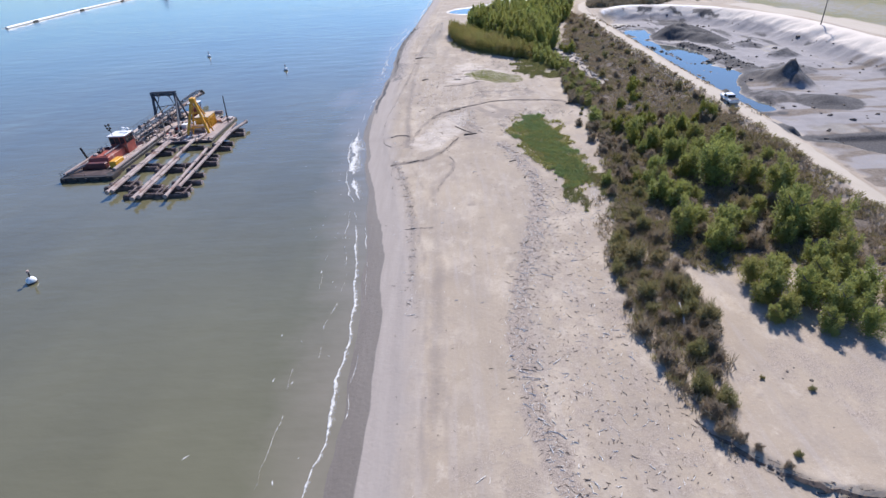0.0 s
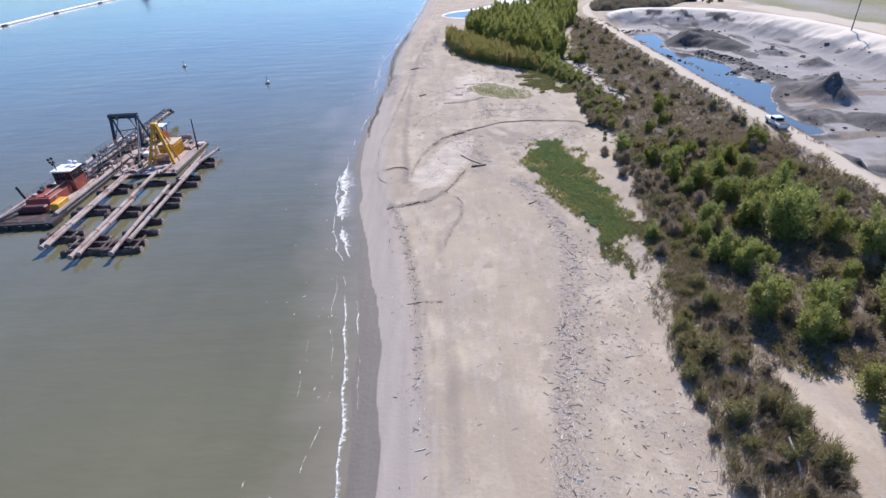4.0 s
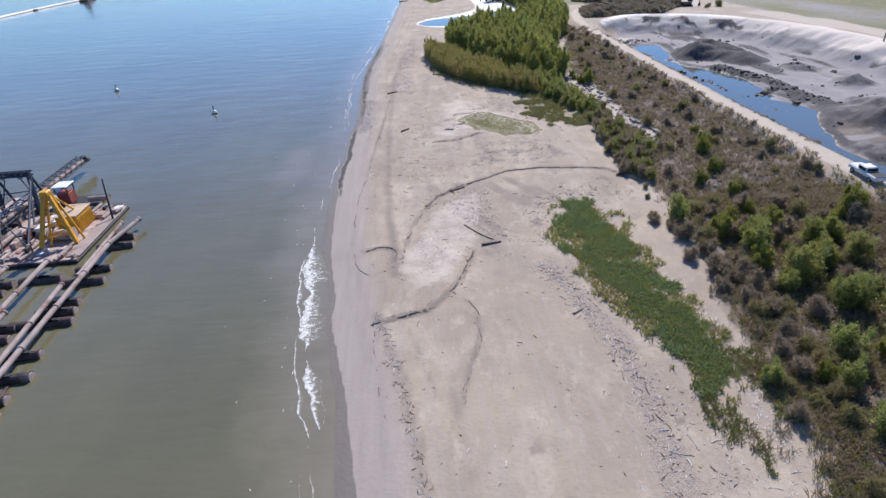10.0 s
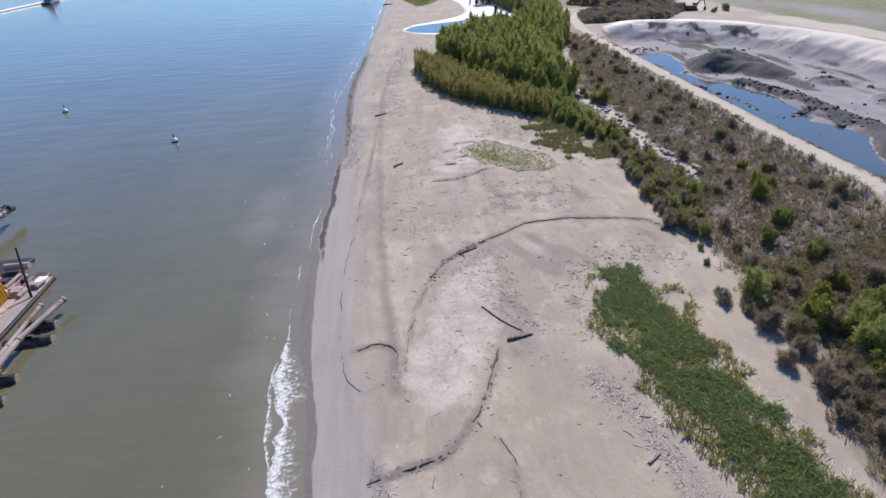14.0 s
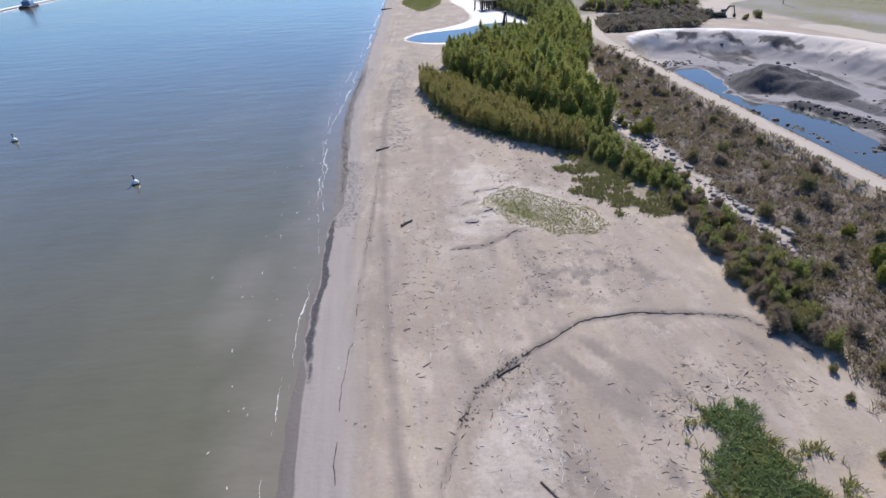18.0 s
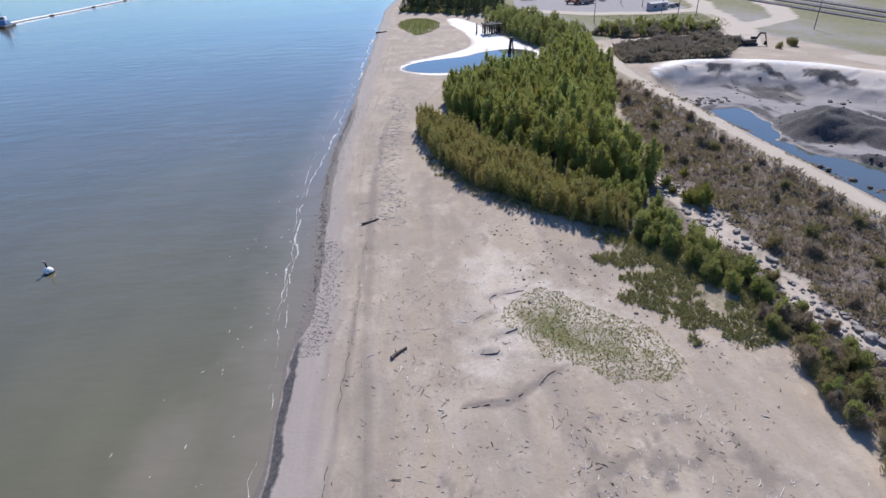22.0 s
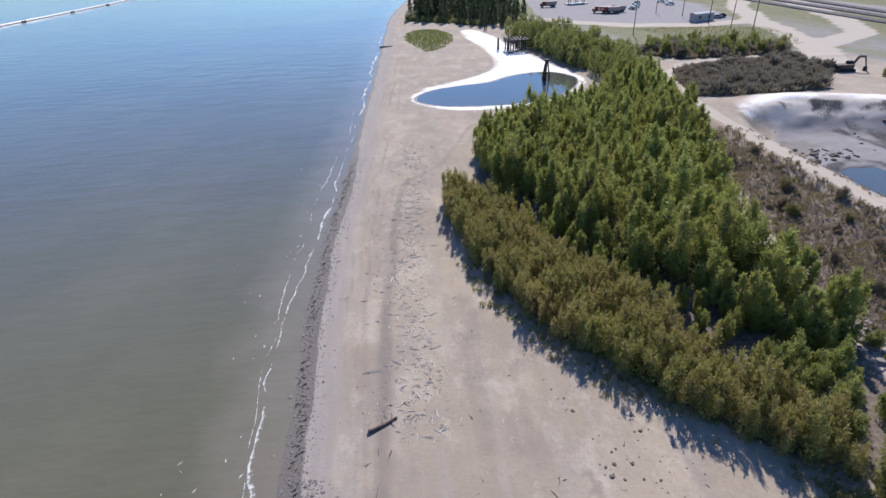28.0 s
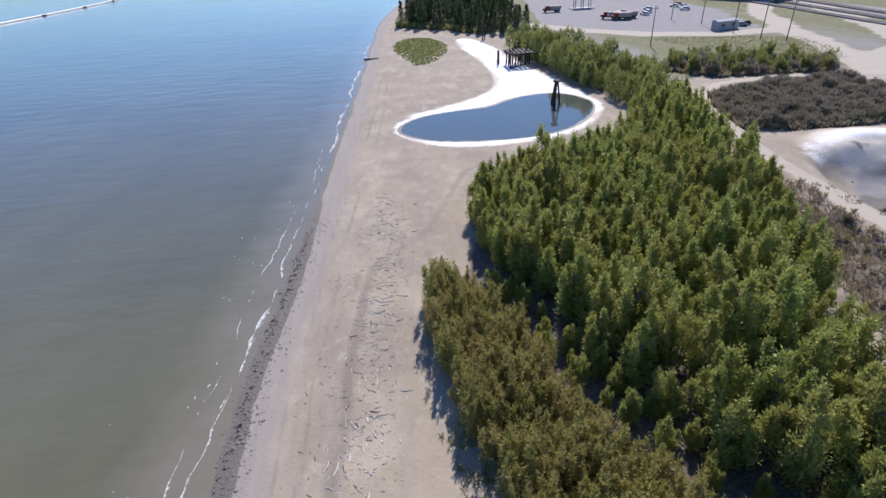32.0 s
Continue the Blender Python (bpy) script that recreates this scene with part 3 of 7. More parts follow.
def truss(a, b, up, side, bm, n, r):
    """A lattice girder of four chords between a and b."""
    a, b, up, side = Vector(a), Vector(b), Vector(up), Vector(side)
    corners = [side + up, side - up, -side - up, -side + up]
    for c in corners:
        rod(a + c, b + c, r, None, 6, bm)
    for k in range(n):
        p, q = a.lerp(b, k / n), a.lerp(b, (k + 1) / n)
        for i in range(4):
            c, e = corners[i], corners[(i + 1) % 4]
            rod(p + c, q + e, r * 0.6, None, 4, bm)
            rod(p + c, p + e, r * 0.6, None, 4, bm)


# ---- ground and water ----
def steps(*pieces):
    out = []
    for a, b, s in pieces:
        out += list(np.arange(a, b, s))
    return np.array(out + [pieces[-1][1]])


gx = np.concatenate([[-3000, -1200, -500, -200, -90, -50, -35], steps((-28, 36, 0.42), (36, 64, 0.7), (64, 128, 1.1), (128, 240, 4)), [260, 300, 360, 450, 600, 900, 1500, 3000]])
gy = np.concatenate([[-1500, -600, -250, -100, -50, -25], steps((-10, 20, 2), (20, 132, 0.42), (132, 262, 0.5), (262, 330, 0.9), (330, 420, 1.6), (420, 560, 5)), [580, 620, 700, 850, 1100, 1600, 3000]])
X, Y = np.meshgrid(gx, gy)
Xf, Yf = X.ravel(), Y.ravel()
Z = relief(Xf, Yf)
Zg = Z.reshape(X.shape)


def at(x, y):
    """The height of the ground sheet at one place."""
    i, j = int(np.clip(np.searchsorted(gx, x) - 1, 0, len(gx) - 2)), int(np.clip(np.searchsorted(gy, y) - 1, 0, len(gy) - 2))
    u, v = (x - gx[i]) / (gx[i + 1] - gx[i]), (y - gy[j]) / (gy[j + 1] - gy[j])
    return float((Zg[j, i] * (1 - u) + Zg[j, i + 1] * u) * (1 - v) + (Zg[j + 1, i] * (1 - u) + Zg[j + 1, i + 1] * u) * v)


def sheet(name, xs, ys, z, material):
    nx, ny = len(xs), len(ys)
    A, B = np.meshgrid(xs, ys)
    co = np.column_stack([A.ravel(), B.ravel(), z])
    k = np.arange(nx * ny).reshape(ny, nx)
    quads = np.stack([k[:-1, :-1], k[:-1, 1:], k[1:, 1:], k[1:, :-1]], -1).reshape(-1, 4)
    me = bpy.data.meshes.new(name)
    me.vertices.add(len(co))
    me.vertices.foreach_set("co", co.ravel())
    me.loops.add(quads.size)
    me.loops.foreach_set("vertex_index", quads.ravel().astype(np.int32))
    me.polygons.add(len(quads))
    me.polygons.foreach_set("loop_start", np.arange(0, quads.size, 4, dtype=np.int32))
    me.update(calc_edges=True)
    me.polygons.foreach_set("use_smooth", np.ones(len(quads), bool))
    me.materials.append(material)
    return me


def give(me, name, values):
    me.attributes.new(name, "FLOAT", "POINT").data.foreach_set("value", np.asarray(values, np.float32))


ground_me = sheet("ground", gx, gy, Z, GROUND)
D = Xf - shore(Yf) + 0.6 * grain(Yf, Yf * 0, 9, 3)
b_road, _, _ = beside(Xf, Yf, ROAD)
pit_i = inside(Xf, Yf, PIT)
mud = 1.2 * np.exp(-((D - 0.75 + 0.35 * grain(Xf, Yf, 2.0, 84)) / 0.5) ** 2) * smooth(118, 132, Yf) * smooth(160, 153, Yf) * (0.9 + 0.35 * grain(Xf, Yf, 5, 82)) 
give(ground_me, "wet", (1 - np.clip(1.4 * mud, 0, 1)) * np.maximum(smooth(1.1, 0.5, D - 0.9 * smooth(150, 175, Yf) * smooth(262, 240, Yf) - 0.7 * smooth(85, 60, Yf)), np.maximum(smooth(-0.8, 0.4, inside(Xf, Yf, LAGOON)), smooth(-2.0, -2.35, Z) * (pit_i > 3) * 0.8 * (np.hypot((Xf - 77) / 18, (Yf - 94) / 8.5) > 1))))
give(ground_me, "strand", smooth(7.5, 3.5, D + 1.2 * smooth(120, 160, Yf)))
lag = inside(Xf, Yf, LAGOON_RIM)
wash = inside(Xf, Yf, [(-2, 150), (1, 170), (6, 172), (20, 162), (24, 150), (20, 142), (8, 148), (3, 146)])
give(ground_me, "pale", np.maximum.reduce([1.1 * smooth(-1, 2.5, lag), 0.46 * smooth(-1.5, 0.8, inside(Xf, Yf, RUBBLE)), 0.47 * smooth(-1.5, 2.0, inside(Xf + 1.6 * grain(Xf, Yf, 4, 89), Yf, [(-9, 101), (-6.5, 108), (-5, 113), (-1, 119.5), (4, 122), (5, 113), (2.5, 106), (-1, 98.5), (-4, 95)])), 0.5 * smooth(-5, 6, wash + 5 * grain(Xf, Yf, 7, 73)), smooth(-8, -1, pit_i) * smooth(13, 6, pit_i) * smooth(70, 86, Xf + 0.4 * np.maximum(Yf - 235, 0)) * smooth(105, 135, Yf), 0.5 * (pit_i > 10) * smooth(0.1, 0.5, grain(Xf * 0.35, Yf, 6, 61))]))
FAR_ROADS = ([(112, 282), (122, 297), (131, 315), (143, 348), (150, 372), (166, 410), (195, 460), (240, 560)], [(150, 372), (125, 371), (100, 381), (80, 402), (66, 425)], [(131, 315), (160, 330), (178, 360), (200, 420), (230, 500)], [(128, 250), (135, 200), (138, 150), (140, 60)])
far_road = np.max([smooth(7, 3.5, beside(Xf + 2 * grain(Xf, Yf, 14, 75), Yf, r)[0]) for r in FAR_ROADS], axis=0)
far_e = smooth(126, 134, Xf) + smooth(300, 320, Yf) * smooth(64, 72, Xf) + smooth(400, 425, Yf) * smooth(46, 52, Xf)
# near-white ground round the lagoon and along the pit's crest
give(ground_me, "rim_white", np.maximum(0.8 * smooth(-4, -1.5, pit_i) * smooth(3, 0.5, pit_i) * smooth(222, 240, Yf) * smooth(64, 70, Xf) * (b_road > 4) * (0.7 + 0.6 * grain(Xf, Yf, 6, 94)), smooth(-0.8, 3.2, lag + 2.2 * grain(Xf, Yf, 6, 76))))
give(ground_me, "gravel", np.maximum(np.clip(far_e, 0, 1) * (0.8 + 0.4 * grain(Xf, Yf, 30, 62)), np.maximum(smooth(-3, 3, inside(Xf, Yf, LOT)), np.maximum(0.95 * smooth(4, 9, pit_i), 0.7 * smooth(-2, 3, inside(Xf + 2 * grain(Xf, Yf, 7, 91), Yf, [(60, 50), (61, 88), (66, 100), (122, 100), (140, 60), (110, 40)]))))))
soil = smooth(-1.5, 3, inside(Xf + 2 * grain(Xf, Yf, 7, 63), Yf, BANK)) * 1.0
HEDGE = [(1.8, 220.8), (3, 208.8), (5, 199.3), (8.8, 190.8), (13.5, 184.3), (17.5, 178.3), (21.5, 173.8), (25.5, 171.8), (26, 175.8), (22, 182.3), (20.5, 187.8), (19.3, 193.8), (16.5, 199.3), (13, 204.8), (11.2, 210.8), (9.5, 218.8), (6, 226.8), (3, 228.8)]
GROVE = [(9, 241.8), (11, 229.8), (15, 214.8), (19.5, 203.3), (24.5, 195.3), (29.5, 187.3), (35.5, 186.8), (36.3, 195.8), (36.5, 203.8), (40, 214.8), (45.5, 229.8), (51.5, 243.8), (55, 262.8), (57, 273.8), (53.5, 285.8), (49.5, 277.8), (41.5, 266.8), (31, 257.8), (14, 250.8)]
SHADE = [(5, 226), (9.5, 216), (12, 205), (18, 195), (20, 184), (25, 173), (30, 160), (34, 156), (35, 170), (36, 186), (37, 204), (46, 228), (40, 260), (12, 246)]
LAGOON_TREES = [(54, 289), (59, 276), (62, 290), (64, 310), (60, 335), (58, 362), (52, 372), (45, 372), (47, 350), (50, 325), (52, 305)]
soil = np.maximum(soil, smooth(-1, 2, inside(Xf, Yf, BROWN)))
soil = np.maximum(soil, 0.9 * smooth(-2, 2, inside(Xf + 2.2 * grain(Xf, Yf, 5, 66), Yf, VERGE)))
soil = np.maximum(soil, smooth(-1, 2, inside(Xf, Yf, THICKET)))
# dark leaf litter plus painted shade below hedge, trees and the gap between
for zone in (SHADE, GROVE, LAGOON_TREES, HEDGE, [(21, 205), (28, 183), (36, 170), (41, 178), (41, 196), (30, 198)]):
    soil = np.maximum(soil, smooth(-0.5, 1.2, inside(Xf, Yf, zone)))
soil = soil * (1 - smooth(-0.6, 1.0, inside(Xf + 1.2 * grain(Xf, Yf, 3, 67), Yf, RUBBLE)) * (0.75 + 0.5 * grain(Xf, Yf, 2.5, 68)))
soil = np.maximum(soil, 0.8 * smooth(3.0, 3.8, b_road) * smooth(7.5, 5.5, b_road + grain(Xf, Yf, 4, 87)) * smooth(30, 45, Yf) * smooth(112, 100, Yf) * smooth(-0.35, 0.2, grain(Xf, Yf, 3, 88)))
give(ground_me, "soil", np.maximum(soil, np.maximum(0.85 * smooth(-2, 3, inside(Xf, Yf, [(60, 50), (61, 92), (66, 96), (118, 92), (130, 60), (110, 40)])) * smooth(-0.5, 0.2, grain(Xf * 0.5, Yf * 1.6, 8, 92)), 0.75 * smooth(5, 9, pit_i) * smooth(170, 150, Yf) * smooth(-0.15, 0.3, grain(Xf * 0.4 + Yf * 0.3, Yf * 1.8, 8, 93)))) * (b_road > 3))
rail_grass = smooth(0.1, 0.5, np.sin((Xf - 150 + 0.06 * Yf) / 9.0 + 2.6)) * smooth(128, 142, Xf) * 0.8
give(ground_me, "grass", np.maximum.reduce([0.75 * smooth(0, 2.2, inside(Xf + 2.2 * grain(Xf, Yf, 3.5, 64), Yf, GREEN)) * (0.8 + 0.7 * grain(Xf, Yf, 2.0, 65)), 0.8 * smooth(-1.5, 2, inside(Xf, Yf, OLIVE)) * (0.65 + 0.6 * grain(Xf, Yf, 2.5, 81)), 0.5 * smooth(-1, 2.5, inside(Xf + 2 * grain(Xf, Yf, 5, 83), Yf, [(25, 172), (21, 166), (21.5, 159), (27, 150), (32, 148), (35, 160), (31, 169)])), 0.75 * smooth(-2, 5, inside(Xf + 2 * grain(Xf, Yf, 6, 90), Yf, ISLAND)), smooth(-2, 4, inside(Xf, Yf, FIELD)), rail_grass, 0.9 * smooth(-4, 6, inside(Xf, Yf, [(48, 380), (72, 404), (70, 450), (60, 480), (48, 430)])), np.clip(far_e, 0, 1) * (inside(Xf, Yf, LOT) < -2) * (0.62 + 0.5 * grain(Xf * 1.6, Yf * 0.6, 30, 64))]))
heap_shade = np.zeros_like(Xf)
for mx, my, r, top, kind in MOUNDS:
    heap_shade = np.maximum(heap_shade, smooth(1.15, 0.8, np.hypot(Xf - mx, Yf - my) / r) * (1.1 if my > 190 or kind == 0 else 0.62))
heap_shade = np.maximum(heap_shade, 1.2 * smooth(1.6, 1.0, np.hypot((Xf - 77) / 15, (Yf - 94) / 6.0)))
# streaks down the pit wall: wet ground and shade, both put into the colour
heap_shade = np.maximum(heap_shade, 0.75 * smooth(1.0, 3.0, pit_i) * smooth(10, 4, pit_i + 3 * grain(Xf * 2, Yf, 3, 84)) * smooth(-0.4, 0.25, grain(Xf * 1.6, Yf * 0.4, 5, 65) + 0.5 * grain(Xf, Yf, 2.2, 88)) * (Xf > 66) * smooth(205, 225, Yf))
heap_shade = np.maximum(heap_shade, 0.8 * smooth(6, 9, pit_i) * smooth(14, 10, pit_i) * smooth(0.05, 0.35, grain(Xf, Yf * 0.5, 9, 66)) * (Xf > 86))
pond_d = inside(Xf, Yf, POND)
heap_shade = np.maximum(heap_shade, 0.75 * smooth(0.15, 0.5, grain(Xf * 1.5, Yf * 0.3, 8, 80)) * smooth(7, 12, pit_i))
heap_shade = np.maximum(heap_shade, 1.0 * np.exp(-((pond_d + 0.9) / 1.6) ** 2) * (0.75 + 0.7 * grain(Xf, Yf, 5, 74)))
for line in SPITS:
    heap_shade = np.maximum(heap_shade, 1.3 * np.exp(-(beside(Xf, Yf, line)[0] / 1.6) ** 2))
heap_shade = np.maximum(heap_shade, 1.2 * np.exp(-(beside(Xf, Yf, DARK_BANK)[0] / 2.6) ** 2))
heap_shade = np.maximum(heap_shade, 0.52 * smooth(-1.5, 2, inside(Xf + 1.5 * grain(Xf, Yf, 4, 85), Yf, [(35, 112), (36, 117), (41, 121), (46, 118), (45, 112), (40, 110)])))
give(ground_me, "dark", np.maximum(heap_shade, mud))
give(ground_me, "track", np.maximum(smooth(2.0, 0.9, b_road + 0.5 * grain(Xf, Yf, 5, 77)), 0.85 * far_road))
wr, wr_s, _ = beside(Xf, Yf, WRACK)
ty, ty_s, _ = beside(Xf + 0.5 * grain(Xf, Yf, 9, 68), Yf, TYRES)
ru, ru_s, _ = beside(Xf + 0.4 * grain(Xf, Yf, 4, 69), Yf, RUTS)
stain_shade = np.maximum.reduce([0.95 * np.exp(-(ty / 0.75) ** 2) * (0.8 + 0.6 * grain(Xf, Yf, 12, 99)), 0.3 * np.exp(-((ty - 2.2) / 0.5) ** 2) * (0.8 + 0.6 * grain(Xf, Yf, 9, 100)), 0.6 * np.exp(-((ru - 0.8) / 0.35) ** 2) * (ru_s > 0) * smooth(-0.2, 0.3, grain(Xf, Yf, 3, 63)),
                           0.9 * np.exp(-((Xf + 2.6 + 0.05 * np.maximum(Yf - 66, 0) + 0.8 * grain(Xf, Yf, 8, 70)) / 0.9) ** 2) * smooth(25, 30, Yf) * smooth(88, 76, Yf) * (0.65 + 0.6 * grain(Xf, Yf, 6, 72))])
for dd, ww, aa in ((4.6, 0.22, 0.9), (6.6, 0.3, 0.8), (8.8, 0.35, 0.6)):
    stain_shade = np.maximum(stain_shade, aa * np.exp(-((D - dd - 0.7 * grain(Xf, Yf, 18, 78)) / ww) ** 2) * (0.6 + 0.7 * grain(Xf, Yf, 7, 79)))
# dark lines along edges; on FAN they are the step's shade put into colour
stain_shade = np.maximum.reduce([stain_shade] + [0.95 * np.exp(-(beside(Xf + 0.3 * grain(Xf, Yf, 3, 61), Yf, q)[0] / w) ** 2) * (0.8 + 0.4 * grain(Xf, Yf, 5, 62)) for q, w in ((BERM, 0.42), (BERM2, 0.4), (SCARP, 0.45), (TONGUE, 0.4), (FAN[:4], 0.4), (FAN[3:], 0.5), (WASH, 0.4), (WASH2, 0.4), (WASH3, 0.4), (WASH4, 0.45))] + [0.7 * np.exp(-(beside(Xf, Yf, WRACK2)[0] / 0.6) ** 2), 0.8 * np.exp(-((beside(Xf, Yf, WRACK2)[0] - 2.0) / 0.3) ** 2) * (beside(Xf, Yf, WRACK2)[1] > 0), 0.7 * np.exp(-(beside(Xf, Yf, CROSS)[0] / 0.22) ** 2)])
rough_i = inside(Xf, Yf, [(8, 24), (6.2, 40), (11, 64), (14, 80), (17.5, 78), (18, 60), (17, 40), (20, 25)])
stain_shade = np.maximum(stain_shade, 1.0 * smooth(-0.5, 1.5, rough_i) * smooth(0.25, 0.5, grain(Xf, Yf, 1.5, 95)) * smooth(-0.2, 0.3, grain(Xf, Yf, 7, 96)))
stain_shade = np.maximum(stain_shade, 0.7 * smooth(0.42, 0.6, grain(Xf, Yf, 1.6, 97)) * smooth(0.0, 0.4, grain(Xf, Yf * 0.5, 11, 98)) * smooth(7, 10, D) * (Xf < 30))
fan_in = inside(Xf, Yf, [(-7, 103), (-4, 116), (1, 122), (8, 126), (18, 127), (27, 124), (24, 116), (14, 118), (8, 110), (4, 102), (-2, 96)])
stain_shade = np.maximum(stain_shade, 0.75 * smooth(-1, 1.5, fan_in) * smooth(0.1, 0.45, grain((Xf + 0.5 * Yf) * 1.4, (Yf - 0.5 * Xf) * 0.22, 2.4, 161)))
stain_shade = np.maximum(stain_shade, 0.48 * smooth(5, 7, D) * smooth(0.05, 0.5, grain(Xf * 1.3 - 0.05 * Yf, Yf * 0.16, 4.5, 162)) * (Xf < 24) * smooth(-0.3, 0.2, grain(Xf, Yf, 13, 163)))
DEBRIS = [[(11, 104), (9.5, 110), (12, 117.5), (17, 120.5), (25, 119), (29, 112.5), (23, 116.5), (16, 116), (12.5, 110)], [(0, 122), (5, 123), (6, 112), (8, 105), (4.5, 105.5), (1.5, 112), (-1, 118)], [(4, 131), (8, 143), (20, 141), (22, 133), (12, 130)]]
for k, zone in enumerate(DEBRIS):
    stain_shade = np.maximum(stain_shade, 0.9 * smooth(-0.5, 1.5, inside(Xf, Yf, zone)) * smooth(0.0, 0.4, grain(Xf, Yf, 1.4, 164 + k)))
give(ground_me, "stain_shade", stain_shade)
give(ground_me, "litter", np.maximum(np.maximum(1.05 * np.exp(-((wr + 0.9 * grain(Xf, Yf, 3, 86)) / 1.5) ** 2), 0.5 * (wr_s < 0) * smooth(22, 16, Xf) * smooth(98, 88, Yf) * smooth(15, 25, Yf)), 0.58 * smooth(0, 0.45, grain(Xf, Yf, 9, 67)) * smooth(6, 10, D) * (Xf < 40)))
tagged(new("ground", ground_me), "pale sandy river beach with wet shoreline, weedy bank and haul road", "ground", kind="structure")

wx = np.concatenate([[-3000, -1500, -800, -400, -200, -110], steps((-60, 3, 1.0)), [5]])
wy = np.concatenate([[-1500, -500, -200, -60], steps((-20, 320, 2)), [340, 380, 430, 500, 600, 800, 1200, 3000]])
WX, WY = np.meshgrid(wx, wy)
river_me = sheet("river", wx, wy, np.zeros(WX.size), RIVER)
river_me.vertices.foreach_set("co", np.column_stack([WX.ravel() + shore(WY.ravel()), WY.ravel(), np.zeros(WX.size)]).ravel())
plume = np.exp(-((WX.ravel() + 8) / 5) ** 2 - ((WY.ravel() - 140) / 14) ** 2)
give(river_me, "shallow", np.maximum(smooth(-13, 0, WX.ravel()), 0.9 * plume))
tagged(new("river", river_me), "wide turbid brown-green river with light ripples", "river", kind="structure")


def pool_sheet(name, poly, z, label, grow):
    cx, cy = sum(p[0] for p in poly) / len(poly), sum(p[1] for p in poly) / len(poly)
    ring = [(cx + (px - cx) * grow, cy + (py - cy) * grow) for px, py in poly]
    me = mesh_from(name, [(cx, cy, z)] + [(px, py, z) for px, py in ring], [(0, k + 1, (k + 1) % len(ring) + 1) for k in range(len(ring))], STILL)
    give(me, "shallow", [0.0] + [0.5] * len(ring))
    tagged(new(name, me), label, "water", kind="structure")


pool_sheet("lagoon_water", LAGOON, 0.33, "shallow blue-grey lagoon behind the beach", 1.12)
pool_sheet("pit_water", [(62.3, 240), (62.3, 180), (62, 115), (76, 113), (86, 118), (88, 160), (84, 195), (84, 236)], -2.32, "blue pond on the floor of the sand pit", 1.0)


# ---- foam along the shore ----
def foam_line(track, y0, y1, width, seed, name="wave_foam", solid=0.25):
    """A broken strip of foam that follows the shore: dense at its outer edge, lacy towards the beach."""
    verts, faces, dense = [], [], []
    ys = np.arange(y0, y1, 0.22)
    body = 0.75 * grain(ys, ys * 0, 9, seed + 2) + 0.6 * grain(ys, ys * 0, 2.6, seed + 6) + solid
    w = width * np.clip(body, 0, 1) * (0.8 + 0.5 * np.abs(grain(ys, ys * 0, 2.5, seed + 3))) + 0.02
    offset = np.interp(ys, [p[0] for p in track], [p[1] for p in track])
    w = w * np.clip(np.minimum(ys - y0, y1 - ys) / 7, 0.05, 1)
    xs = shore(ys) + offset - 0.6 * w + 1.2 * grain(ys, ys * 0 + seed, 11, seed) + (0.25 + 0.1 * w) * grain(ys, ys * 0, 2.0, seed + 1)
    on = body + 0.3 * grain(ys, ys * 0, 0.9, seed + 5) > 0.0
    for k in range(len(ys)):
        z = max(0.02, at(xs[k] + w[k], ys[k]) + 0.02) if k % 4 == 0 else z
        verts += [(xs[k] - 0.1 * w[k], ys[k], z), (xs[k] + 0.18 * w[k], ys[k], z + 0.03), (xs[k] + 0.7 * w[k], ys[k], z + 0.02), (xs[k] + 1.5 * w[k], ys[k], z + 0.01)]
        dense += [0.8, 1.0, 0.45, 0.0]
    for k in range(len(ys) - 1):
        if on[k] and on[k + 1]:
            for q in range(3):
                c = 4 * k + q
                faces.append((c, c + 1, c + 5, c + 4))
    me = mesh_from(name, verts, faces, FOAM)
    give(me, "thick", dense)
    tagged(new(name, me), "white broken foam of small waves on the shore", "foam", kind="stuff")


NEAR_WASH = [(15, -2.4), (40, -2.2), (52, -1.2), (60, -1.8), (70, -1.8), (80, -2.6), (96, -2.6), (110, -1.8), (125, -1.3)]
FAR_WASH = [(125, -0.7), (140, -0.4), (150, -1.0), (165, -2.2), (185, -2.8), (198, -2.2), (210, -1.1), (230, -0.9), (440, -0.8)]
foam_line(NEAR_WASH, 15, 92, 0.38, 76, solid=0.5)
foam_line([(0, -2.0), (92, -1.9), (110, -1.2)], 78, 110, 2.3, 141, solid=0.6)
foam_line(NEAR_WASH, 90, 126, 0.38, 72, solid=0.4)
foam_line(FAR_WASH, 124, 172, 0.22, 73, solid=0.2)
foam_line(FAR_WASH, 150, 216, 0.42, 74, solid=0.2)
foam_line(FAR_WASH, 205, 440, 0.95, 81, solid=0.12)
foam_line([(0, -3.2), (150, -2.6), (200, -3.4), (300, -1.8)], 160, 300, 0.24, 86, solid=0.1)
foam_line([(0, -1.0), (60, -0.7), (100, -0.8)], 24, 84, 0.2, 71, solid=-0.15)
foam_line([(0, -4.2), (48, -4.0), (74, -3.4)], 24, 74, 0.18, 146, solid=-0.12)
foam_line([(0, -6.4), (60, -6.0)], 26, 62, 0.14, 147, solid=-0.3)


